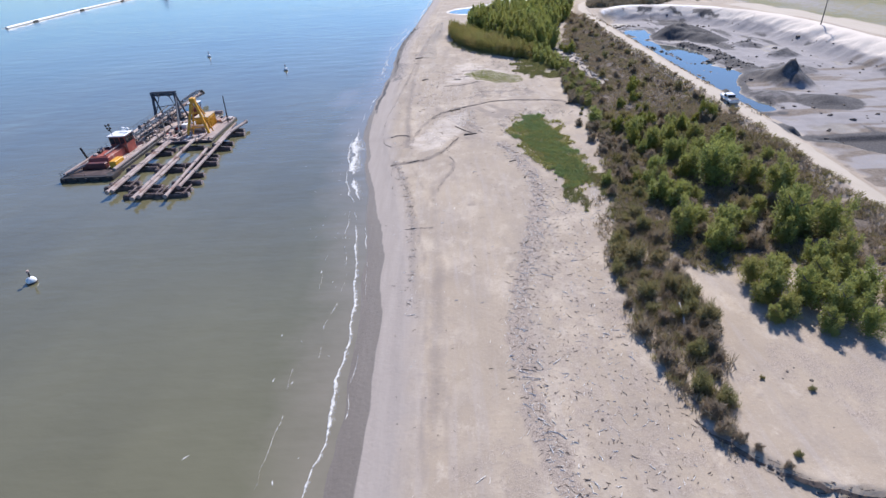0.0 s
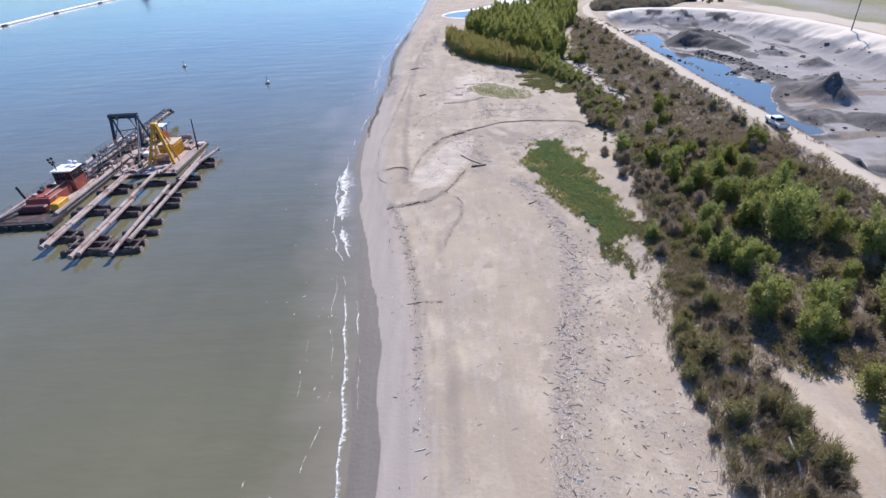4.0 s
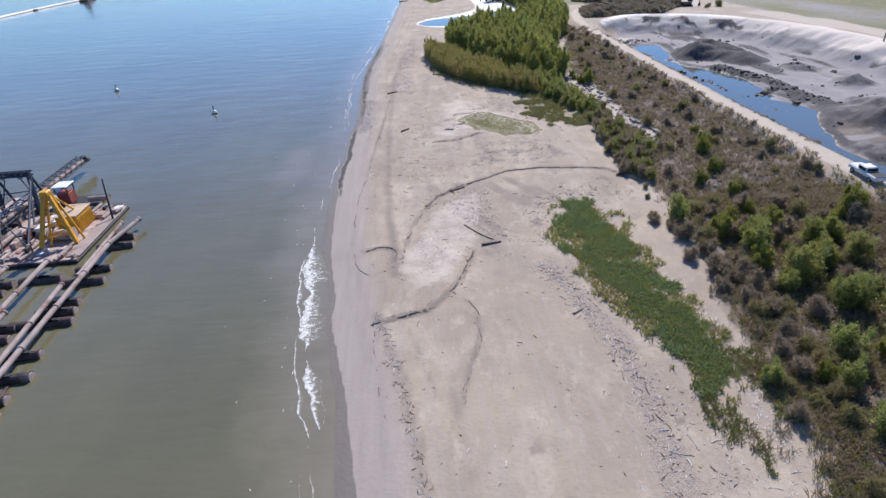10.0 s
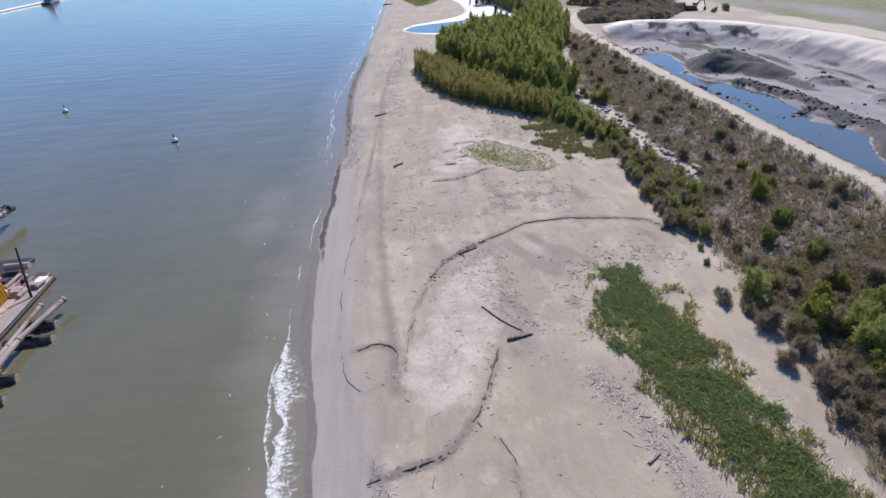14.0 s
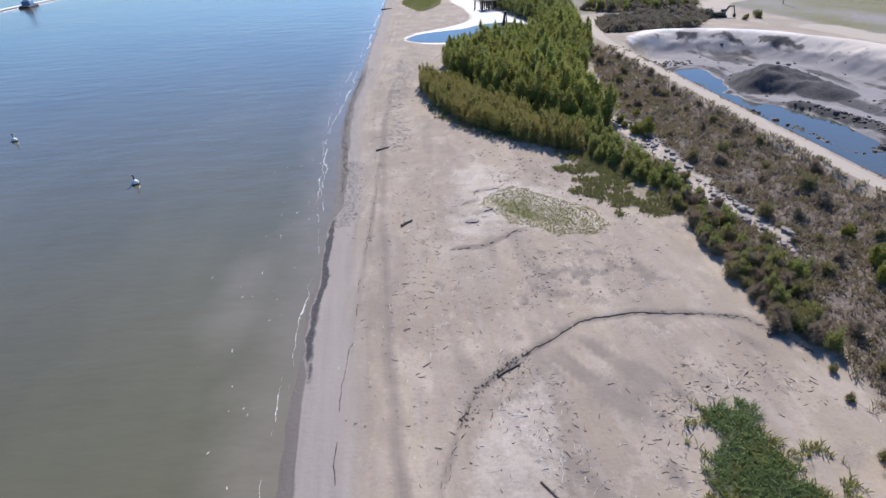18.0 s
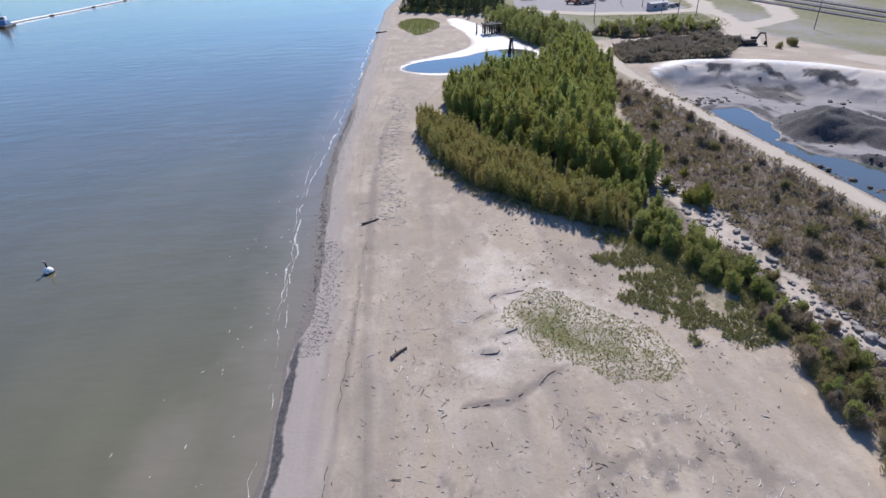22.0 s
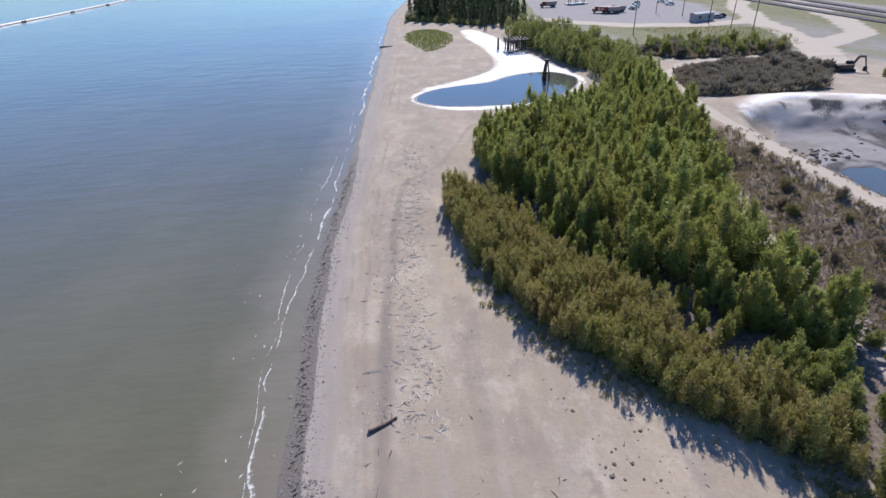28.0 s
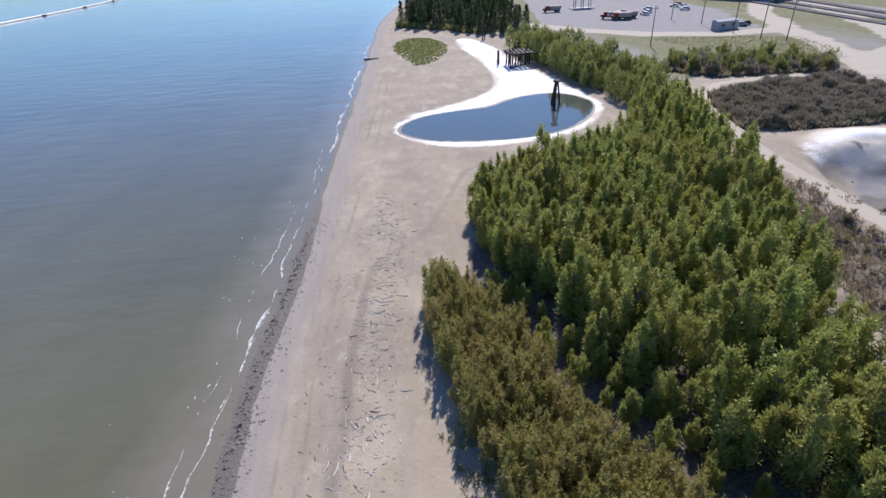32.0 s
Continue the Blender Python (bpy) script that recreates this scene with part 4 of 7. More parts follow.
def flecks(name, n, label):
    verts, faces = [], []
    for _ in range(n):
        y = rng.uniform(22, 260)
        x = float(shore(y)) - 3 - abs(rng.normal(0, 4.0))
        r, q = rng.uniform(0.025, 0.07), rng.uniform(1.5, 6)
        k = len(verts)
        a = rng.normal(1.4, 0.5)
        c, s = math.cos(a) * r * q, math.sin(a) * r * q
        verts += [(x - c, y - s, 0.015), (x + r, y - r * 0.3, 0.02), (x + c, y + s, 0.015), (x - r, y + r * 0.3, 0.02)]
        faces.append((k, k + 1, k + 2, k + 3))
    me = mesh_from(name, verts, faces, FOAM)
    give(me, "thick", np.ones(len(verts)))
    tagged(new(name, me), label, "foam", kind="stuff")


flecks("foam_flecks", 120, "small flecks of foam drifting off the beach")


# ---- plants ----
def leaf_cards(centres, outward, sizes, wide=0.42):
    """Leaf sprays: narrow four-sided blades that point outward and up from their clump."""
    n = len(centres)
    u = outward + rng.normal(0, 0.5, (n, 3)) + np.array([0, 0, 0.55])
    u /= np.linalg.norm(u, axis=1)[:, None] + 1e-9
    nor = np.cross(u, rng.normal(0, 1, (n, 3)))
    nor[:, 2] = np.abs(nor[:, 2]) + 0.4
    v = np.cross(nor, u)
    v /= np.linalg.norm(v, axis=1)[:, None] + 1e-9
    s = sizes[:, None]
    mid = centres - u * s * 0.15
    p = np.stack([centres - u * s, mid - v * s * wide, centres + u * s * 1.2, mid + v * s * wide], 1)
    return p.reshape(-1, 3)


def crown_mesh(name, height, radius, clumps, leaves, size, material, base=0.15, shape="cone", clump_r=0.28, tall=1.7, wide=0.42, count=5):
    """A crown of leaf clumps with gaps and an uneven outline."""
    cen, nor, siz = [], [], []
    stems = [(0.78 * radius * math.sqrt((j + 0.3) / count), j * 2.4 + rng.uniform(-0.4, 0.4), rng.uniform(0.55, 0.95) if j else 1.0) for j in range(count)]
    for k in range(clumps):
        f = (k + rng.uniform(0, 1)) / clumps
        if shape == "cone":
            r = radius * (1 - f) ** 0.65 * (0.55 + 0.45 * min(1, f * 5))
        elif shape == "plume":
            r = radius * (1 - f ** 2.6) ** 0.7 * (0.6 + 0.4 * min(1, f * 4))
        else:
            r = radius * math.sqrt(max(0.03, 1 - (2 * f - 0.75) ** 2 / 1.6))
        a = k * 2.4 + rng.uniform(-0.5, 0.5)
        rr = r * rng.uniform(0.45, 1.0)
        c = np.array([rr * math.cos(a), rr * math.sin(a), height * (base + (0.97 - base) * f)])
        if shape == "stems":
            away, b, apex = stems[k % count]
            f = rng.uniform(0, 1)
            lean_out = away * (0.55 + 0.45 * f)
            rr = 0.5 * radius * (1 - f ** 1.4) ** 0.7 * (0.6 + 0.4 * min(1, 4 * f)) * rng.uniform(0.1, 1.0)
            c = np.array([lean_out * math.cos(b) + rr * math.cos(a), lean_out * math.sin(b) + rr * math.sin(a), height * (base + (0.97 * apex - base) * f)])
        cr = radius * clump_r * rng.uniform(0.8, 1.35) * (1.15 - 0.45 * f)
        d = rng.normal(0, 1, (leaves, 3))
        d /= np.linalg.norm(d, axis=1)[:, None]
        d[:, 2] = np.where(rng.uniform(0, 1, leaves) < 0.5, np.abs(d[:, 2]), d[:, 2])
        rad = cr * rng.uniform(0.35, 1.5, (leaves, 1))
        cen.append(c + d * rad * np.array([0.9, 0.9, tall]))
        nor.append(d)
        siz.append(rng.uniform(0.7, 1.3, leaves) * size)
    p = leaf_cards(np.concatenate(cen), np.concatenate(nor), np.concatenate(siz), wide)
    p[:, 2] = np.maximum(p[:, 2], 0.02)
    n = len(p) // 4
    return mesh_from(name, p.tolist(), np.arange(4 * n).reshape(n, 4).tolist(), material)


def trunk_mesh(height, r, limbs, spread):
    bm = bmesh.new()
    top = Vector((rng.uniform(-0.2, 0.2), rng.uniform(-0.2, 0.2), height))
    mid = top * 0.5 + Vector((rng.uniform(-0.15, 0.15), rng.uniform(-0.15, 0.15), 0))
    rod((0, 0, -0.3), mid, r, r * 0.65, 7, bm)
    rod(mid, top, r * 0.65, r * 0.15, 7, bm)
    bmesh.ops.remove_doubles(bm, verts=bm.verts, dist=r * 0.3)
    for k in range(limbs):
        f = rng.uniform(0.15, 0.8)
        a = rng.uniform(0, 6.28)
        s = Vector((0, 0, 0)).lerp(mid, f * 2) if f < 0.5 else mid.lerp(top, f * 2 - 1)
        old = list(bm.verts)
        rod(s, s + Vector((math.cos(a) * spread, math.sin(a) * spread, spread * rng.uniform(0.7, 1.3))), r * 0.35, r * 0.08, 5, bm)
        foot = min((v for v in bm.verts if v not in set(old)), key=lambda v: (v.co - s).length)
        bmesh.ops.weld_verts(bm, targetmap={foot: min(old, key=lambda v: (v.co - s).length)})
    me = bpy.data.meshes.new("trunk")
    bm.to_mesh(me)
    bm.free()
    me.materials.append(BARK)
    return me


def plant(name, label, category, group, trunk, crown):
    ob = tagged(new(name), label, category, group)
    ob.empty_display_size = 0.3
    for nm, me in (("trunk", trunk), ("crown", crown)):
        new(nm, me).parent = ob
    return ob


def place_plant(proto, x, y, s, stretch=1.0, first=[]):
    m = pose(x, y, at(x, y) - 0.05, 0, 0, rng.uniform(0, 360))
    ob = proto if proto.name not in first else copy_thing(proto, m)
    first.append(proto.name)
    ob.matrix_basis = m @ Matrix.Diagonal((s, s, s * stretch, 1))
    return ob


def spread_in(poly, gap, tries=6000, most=400, edge=0.0, ok=None):
    """Places in a polygon no nearer to each other than gap."""
    xs, ys = [p[0] for p in poly], [p[1] for p in poly]
    cx, cy = rng.uniform(min(xs), max(xs), tries), rng.uniform(min(ys), max(ys), tries)
    good = inside(cx, cy, poly) > edge
    out = np.zeros((0, 2))
    for x, y in zip(cx[good], cy[good]):
        if ok is not None and not ok(x, y):
            continue
        if len(out) and np.min((out[:, 0] - x) ** 2 + (out[:, 1] - y) ** 2) < gap * gap:
            continue
        out = np.vstack([out, (x, y)])
        if len(out) >= most:
            break
    return out


# young trees of the grove
trees = []
for k, (h, r) in enumerate(((8.8, 3.0), (9.8, 2.8), (8.0, 3.1), (10.6, 2.9), (9.2, 2.7))):
    trees.append(plant("young_poplar", "leafy green young poplar in a dense grove", "tree", "trees of the grove", trunk_mesh(h * 0.9, 0.12, 7, 0.9), crown_mesh("crown", h, r, 140, 52, 0.185, LEAF_TREE, 0.08, "stems", 0.18, 1.9, 0.4, 6)))
for x, y, s in ((29, 188, 0.5), (32, 185.5, 0.5), (26.5, 190.5, 0.45), (34.5, 184.5, 0.42)):
    place_plant(trees[int(x) % 5], x, y, s)
for x, y in spread_in(GROVE, 3.0, 9000, 180):
    edge = float(inside(np.array([x]), np.array([y]), GROVE)[0])
    s = rng.uniform(0.74, 1.08) * (0.8 + 0.2 * min(1, edge / 4))
    place_plant(trees[rng.integers(5)], x, y, s, rng.uniform(0.9, 1.1))
for x, y in spread_in([(9, 226), (12, 214), (15.5, 205), (20.5, 196), (23.5, 186), (28, 178), (31, 177), (33, 186), (26, 192), (19, 204), (13.5, 218), (11, 228)], 1.9, 3000, 60):
    place_plant(trees[rng.integers(5)], x, y, rng.uniform(0.24, 0.4))
edge_trees = []
for k, (h, r) in enumerate(((7.5, 2.3), (6.0, 2.0), (8.5, 2.5))):
    edge_trees.append(plant("lagoon_tree", "rounded yellow-green tree beside the lagoon", "tree", "trees round the lagoon", trunk_mesh(h * 0.85, 0.14, 8, 1.2), crown_mesh("crown", h, r, 52, 25, 0.27, LEAF_LAGOON, 0.04, "round", 0.27)))
for x, y in spread_in(LAGOON_TREES, 3.0, 3000, 90):
    place_plant(edge_trees[rng.integers(3)], x, y, rng.uniform(0.75, 1.1), rng.uniform(0.9, 1.1))
far_trees = []
for k, (h, r) in enumerate(((11, 2.4), (12.5, 2.2))):
    far_trees.append(plant("river_tree", "tall dark green tree of the riverside wood", "tree", "riverside wood", trunk_mesh(h * 0.9, 0.16, 7, 1.2), crown_mesh("crown", h, r, 34, 16, 0.5, LEAF_WOOD, 0.03, "cone", 0.34)))
FAR_WOOD = [(11, 444), (28, 427), (42, 410), (50, 400), (62, 396), (60, 430), (70, 520), (40, 560), (30, 520), (20, 480)]
for x, y in spread_in(FAR_WOOD, 2.8, 6000, 230):
    place_plant(far_trees[rng.integers(2)], x, y, rng.uniform(0.7, 1.05))
willows = []
for k, (h, r) in enumerate(((4.2, 1.35), (3.7, 1.5), (4.6, 1.3))):
    willows.append(plant("sandbar_willow", "olive-brown sandbar willow in a thick hedge", "shrub", "willow hedge", trunk_mesh(h * 0.8, 0.04, 6, 0.5), crown_mesh("crown", h, r, 74, 20, 0.135, LEAF_HEDGE, 0.03, "stems", 0.2, 2.2, 0.32, 5)))
for x, y in spread_in(HEDGE, 1.15, 9000, 298):
    place_plant(willows[rng.integers(3)], x, y, rng.uniform(0.75, 1.12), rng.uniform(0.9, 1.15))

# bushes of the bank
bush_protos = {}
for nm, leaf, label, h, r in (("green_bush", LEAF_BUSH, "dense green bush on the sandy bank", 3.8, 1.75), ("yellow_bush", LEAF_YELLOW, "yellow-green bush on the bank", 2.6, 1.5),
                              ("brown_bush", LEAF_BROWN, "bare brownish bush on the bank", 1.7, 1.2), ("olive_bush", LEAF_WILLOW, "olive bush on the sandy bank", 2.0, 1.3)):
    bush_protos[nm] = [plant(nm, label, "bush", nm.replace("_bush", " bushes of the bank"), trunk_mesh(h * 0.75, 0.06, 7, r * 0.5), crown_mesh("crown", h * f, r, 104, 44, 0.115, leaf, 0.02, "stems", 0.2, 1.7, 0.36, 6) if nm in ("green_bush", "yellow_bush") else crown_mesh("crown", h * f, r, 54, 30, 0.27, leaf, 0.02, "stems", 0.26, 1.7, 0.09, 7)) for f in (0.9, 1.05)]


def bushes(kind, spots):
    for x, y, s in spots:
        place_plant(bush_protos[kind][rng.integers(2)], x + rng.uniform(-0.3, 0.3), y + rng.uniform(-0.3, 0.3), s * rng.uniform(0.9, 1.1), rng.uniform(0.9, 1.1))


bushes("green_bush", [(34, 48, 1.1), (36.5, 46, 1.2), (38.5, 43.5, 1.2), (36, 51, 0.9), (39, 48, 1.2), (41, 45, 1.1), (34, 44, 0.8), (42.5, 50, 0.9), (32.2, 46.5, 0.9), (33, 50, 1.0), (31.8, 43.5, 0.7), (36, 41.5, 0.8), (39.5, 40.5, 0.9), (43, 47, 1.2), (44, 43, 1.1), (46, 46, 1.2), (41, 53, 1.0), (44.5, 53, 1.1), (29.6, 62, 1.25), (32.2, 58, 1.35), (34.4, 60.5, 1.25), (31.8, 63.5, 1.1), (30, 71.8, 1.3), (32.8, 70, 1.1), (45.6, 69.5, 1.5), (43, 60.5, 1.7), (46.5, 58.5, 1.5), (40.2, 58, 1.0), (24, 78, 0.75),
                      (34.5, 70, 0.9), (30.5, 77, 0.9), (32.5, 80, 1.0), (39.5, 76, 1.9), (42, 78, 1.7), (38, 80, 1.5), (44, 74, 1.3), (41, 84, 1.4), (44, 82, 1.2), (45.5, 88, 1.1), (38.5, 87, 1.0), (36, 92, 1.2),
                      (39, 94, 1.1), (34.5, 98, 1.2), (36.5, 101, 1.0), (41, 98, 1.0), (43.5, 94, 1.1), (33.5, 90, 0.8), (29, 107, 1.1), (42.5, 60, 1.0), (44.5, 64, 1.0), (41, 66, 0.8), (46.5, 70, 0.9), (31, 69, 0.8),
                      (29, 173, 0.9), (31, 172, 0.85), (28.4, 169.5, 0.85), (30.5, 168.5, 0.95), (32, 167, 0.8), (28.5, 166, 0.9), (30.8, 164.8, 0.95), (32.6, 163, 0.85), (29.3, 162.2, 0.85), (31.5, 160.3, 0.9), (29.5, 159, 0.75), (33, 158.5, 0.8), (31, 156.5, 0.7), (33.2, 155, 0.65), (26.8, 175, 0.9), (27.5, 180, 0.9), (29.5, 178, 0.95), (28.2, 183, 0.85), (25.6, 182.5, 0.8), (31.5, 176.5, 0.85), (30.5, 181, 0.9), (24.8, 178, 0.9), (26.8, 171, 0.95), (26.5, 167.5, 0.7), (35, 151, 0.5), (37, 184, 0.55)])
bushes("brown_bush", [(20.6, 29.5, 0.6), (21.4, 28.4, 0.45), (22.4, 27.6, 0.35), (24.0, 26.0, 0.3)])
bushes("olive_bush", [(30, 34, 0.28), (25.2, 27.2, 0.3), (26.5, 35.6, 0.2), (29.2, 117.5, 0.4), (28, 114, 0.35), (26.2, 109, 0.4), (27.5, 106, 0.45)])
bushes("yellow_bush", [(39, 176.5, 1.15), (37.5, 178, 0.8), (43, 128, 1.0), (44.5, 131, 0.9), (41, 121, 0.9), (37, 117, 0.9), (40, 113, 0.8), (41.5, 187, 0.6), (46, 137, 0.6), (36, 106, 0.8), (38.5, 107, 0.7), (47, 102, 0.7), (37, 182, 0.5)])
BELT = [(28.5, 68), (30, 57), (38, 54), (47, 62), (52, 80), (52, 104), (36, 112), (31, 104), (28, 92)]
bushes("green_bush", [(x, y, rng.uniform(0.5, 1.1)) for x, y in spread_in(BELT, 7.5, 2500, 9, 0.3)])
bushes("yellow_bush", [(x, y, rng.uniform(0.6, 1.25)) for x, y in spread_in(BELT, 7.0, 1500, 11, 0.3)])
bushes("brown_bush", [(x, y, rng.uniform(0.6, 1.3)) for x, y in spread_in(BELT, 4.0, 1500, 34, 0.3)] + [(26, 107, 0.8), (28, 103, 1.1), (26.3, 98, 0.9), (29, 99, 1.0), (28, 95, 1.0), (29.5, 101, 0.8), (27.6, 105, 0.8)])
bushes("yellow_bush", [(33, 103, 1.3), (35, 100, 1.2), (38, 102, 1.3), (35, 91, 1.1), (33, 95, 1.2), (39, 94, 1.4)])
bushes("olive_bush", [(x, y, rng.uniform(0.5, 1.2)) for x, y in spread_in(BELT, 5.0, 1500, 24, 0.3)])
spots = []
for zone, gap, most in (([(18, 42), (19, 35), (21, 30), (24, 36), (25.8, 44), (26.5, 63), (25, 68), (22, 66), (19, 55)], 1.9, 44), ([(24, 74), (28, 72), (31, 84), (31, 104), (29.5, 110), (28, 98), (26.5, 84)], 2.2, 26), ([(28, 122), (31, 120), (34, 128), (34, 150), (31, 152), (29, 136)], 1.6, 44)):
    spots += [(x, y, rng.uniform(0.55, 1.1)) for x, y in spread_in(zone, gap, 1500, most)]
bushes("olive_bush", [s for k, s in enumerate(spots) if k % 2])
bushes("brown_bush", [s for k, s in enumerate(spots) if not k % 2])
bushes("green_bush", [(x, y, rng.uniform(0.4, 0.75)) for x, y in spread_in([(29, 120), (32, 120), (35, 130), (35, 150), (33, 156), (30.5, 150), (29.5, 136)], 2.4, 1500, 34)])
bushes("brown_bush", [(x, y, rng.uniform(0.5, 1.1)) for x, y in spread_in(BANK, 4.6, 5000, 60, 0.8)])
bushes("olive_bush", [(x, y, rng.uniform(0.5, 1.0)) for x, y in spread_in(BANK, 5.0, 1500, 40, 1.0)])
bush_protos["brush_clump"] = [plant("brush_clump", "bare mauve-brown brush clump beside the sand pit", "bush", "brush clumps", trunk_mesh(1.3, 0.05, 7, 0.6), crown_mesh("crown", h, 1.3, 30, 40, 0.19, LEAF_MAUVE, 0.04, "stems", 0.36, 1.3, 0.25, 6)) for h in (1.6, 1.9)]
bushes("brush_clump", [(x, y, rng.uniform(1.0, 1.6)) for x, y in spread_in(BROWN, 2.1, 3000, 120, 0.5)])
bushes("brush_clump", [(x, y, rng.uniform(1.2, 1.9)) for x, y in spread_in(THICKET, 2.8, 1500, 46, 0.5)])
bushes("green_bush", [(x, y, rng.uniform(0.9, 1.5)) for x, y in spread_in(THICKET, 3.6, 1500, 30, 0.5)])
bushes("olive_bush", [(124, 277, 1.0), (122, 273, 1.2), (116, 271, 0.8), (119, 274, 0.7)])


# ---- weeds and grass ----
def tufts(name, places, height, blades, width, material, label, lean=0.5):
    """Low plants as many blades, joined into one piece."""
    px, py = places[:, 0], places[:, 1]
    pz = relief(px, py)
    n = len(px) * blades
    bx, by, bz = (np.repeat(v, blades) for v in (px, py, pz))
    hh = rng.uniform(0.5, 1.2, n) * height * np.repeat(rng.uniform(0.6, 1.3, len(px)), blades)
    a = rng.uniform(0, 6.283, n)
    r0 = rng.uniform(0, 0.35, n) * height
    tip = r0 + lean * hh * rng.uniform(0.2, 1.3, n)
    w = width * rng.uniform(0.6, 1.4, n)
    c, s = np.cos(a), np.sin(a)
    b = rng.uniform(0, 6.283, n)
    wx_, wy_ = np.cos(b) * w, np.sin(b) * w
    p0 = np.column_stack([bx + c * r0 - wx_ * 0.5, by + s * r0 - wy_ * 0.5, bz - 0.03])
    p1 = np.column_stack([bx + c * r0 + wx_ * 0.5, by + s * r0 + wy_ * 0.5, bz - 0.03])
    mx, my = c * (r0 + tip) * 0.5, s * (r0 + tip) * 0.5
    p2 = np.column_stack([bx + mx + wx_, by + my + wy_, bz + hh * 0.7])
    p3 = np.column_stack([bx + c * tip, by + s * tip, bz + hh])
    p4 = np.column_stack([bx + mx - wx_, by + my - wy_, bz + hh * 0.7])
    verts = np.stack([p0, p1, p2, p3, p4], 1).reshape(-1, 3)
    tagged(new(name, mesh_from(name, verts.tolist(), np.arange(5 * n).reshape(n, 5).tolist(), material)), label, "plants", kind="stuff")


def clear_of(p, poly):
    return p[inside(p[:, 0], p[:, 1], poly) < 0.4 + 1.2 * grain(p[:, 0], p[:, 1], 2.0, 96)]


def dots(poly, n, edge=0.0, rag=0.0, seed=0, clump=None):
    xs, ys = [p[0] for p in poly], [p[1] for p in poly]
    p = np.column_stack([rng.uniform(min(xs) - 2, max(xs) + 2, n), rng.uniform(min(ys) - 2, max(ys) + 2, n)])
    keep = inside(p[:, 0], p[:, 1], poly) + rag * grain(p[:, 0], p[:, 1], 2.5, seed) > edge
    if clump is not None:
        keep &= grain(p[:, 0], p[:, 1], 3.0, seed + 1) > clump
    return p[keep]


tufts("vine_cover", dots(GREEN, 12000, 0.1, 3.2, 91, -0.2), 0.42, 8, 0.032, LEAF_VINE, "lush green creeping plants in a long patch on the sand", 1.2)
tufts("yellowed_grass", dots(GREEN, 5200, -1.0, 3.0, 92, -0.2), 0.45, 6, 0.04, LEAF_GRASS, "yellowed grass among the creeping plants", 0.9)
tufts("trailing_weeds", dots([(17, 84), (20, 79), (23.5, 84), (26, 77), (26.5, 66), (21.5, 65), (18.5, 71)], 5200, 0.0, 3.0, 177, -0.05), 0.34, 7, 0.03, LEAF_SCRUB, "low olive weeds trailing off the creeping plants", 0.9)
tufts("sand_grass", dots(OLIVE, 11000, -1.0, 1.6, 93, -0.6), 0.09, 7, 0.013, LEAF_GRASS, "thin olive grass on pale sand", 1.0)
tufts("hedge_foot_weeds", dots([(1.5, 207), (3, 198), (8, 188), (12, 182), (17, 174.5), (25, 167), (28, 169), (23, 173.5), (18, 179), (13.6, 185.5), (8.8, 192), (5.3, 199.5), (3, 207)], 5500, -0.2, 2.2, 137, -0.25), 0.4, 7, 0.035, LEAF_SCRUB, "low dark weeds along the foot of the willow hedge", 0.9)
tufts("low_weeds", dots([(25, 172), (20, 166), (19.5, 158), (23, 150), (32, 148), (36, 160), (33, 169)], 10000, -0.2, 3.4, 94, -0.35), 0.36, 6, 0.04, LEAF_SCRUB, "low dark green weeds at the foot of the hedge", 0.9)
tufts("bank_weeds", clear_of(dots(BANK, 22000, 0.0, 2.0, 95, -0.45), RUBBLE), 0.55, 6, 0.05, LEAF_DRY, "dry brown weeds covering the bank", 0.9)
tufts("bank_green", clear_of(dots(BANK, 14000, 0.0, 2.0, 97, -0.1), RUBBLE), 0.5, 6, 0.05, LEAF_WILLOW, "olive weeds on the bank", 0.9)
tufts("strip_weeds", dots([(17.8, 40), (20.5, 28), (23.5, 37), (25.5, 50), (27, 66), (29, 90), (32, 118), (28, 108), (26.5, 92), (22.5, 80), (19, 70)], 7000, -0.3, 1.8, 99, -0.05), 0.5, 7, 0.03, LEAF_DRY, "dry brown weeds between the bushes", 0.9)
tufts("tall_brush", dots([(18, 42), (19, 35), (21, 29.5), (24, 36), (25.8, 44), (26.5, 63), (25, 68), (22, 66), (19, 55)], 2600, -0.3, 1.2, 139, -0.35), 0.85, 12, 0.016, LEAF_BROWN, "tall feathery brown brush in a strip on the sand", 0.4)
tufts("tall_green_brush", dots([(18, 42), (19, 35), (21, 31), (24, 36), (25.8, 44), (27.5, 75), (30, 92), (27, 92), (22, 66), (19, 55)], 2400, -0.2, 1.2, 140, -0.1), 0.75, 12, 0.016, LEAF_WILLOW, "tall feathery olive brush in a strip on the sand", 0.4)
tufts("verge_weeds", dots(VERGE, 16000, -0.6, 2.5, 115, -0.2), 0.5, 7, 0.03, LEAF_DRY, "dry brown weeds between the bushes and the haul road", 0.9)
tufts("belt_weeds", dots(VERGE, 12000, -0.8, 2.0, 113, -0.1), 0.5, 7, 0.035, LEAF_WILLOW, "olive weeds filling the gaps between the bushes", 0.9)
tufts("grass_island", dots(ISLAND, 6500, 0.0, 2.0, 101, -0.6), 0.22, 4, 0.14, LEAF_GRASS, "green grass patch on the far beach", 0.8)
tufts("wood_brush", dots([(9, 443), (27, 425), (42, 407), (46, 412), (29, 431), (11, 450)], 1800, 0, 1, 117), 2.2, 6, 0.3, LEAF_SCRUB, "tall olive brush in front of the far wood", 0.4)
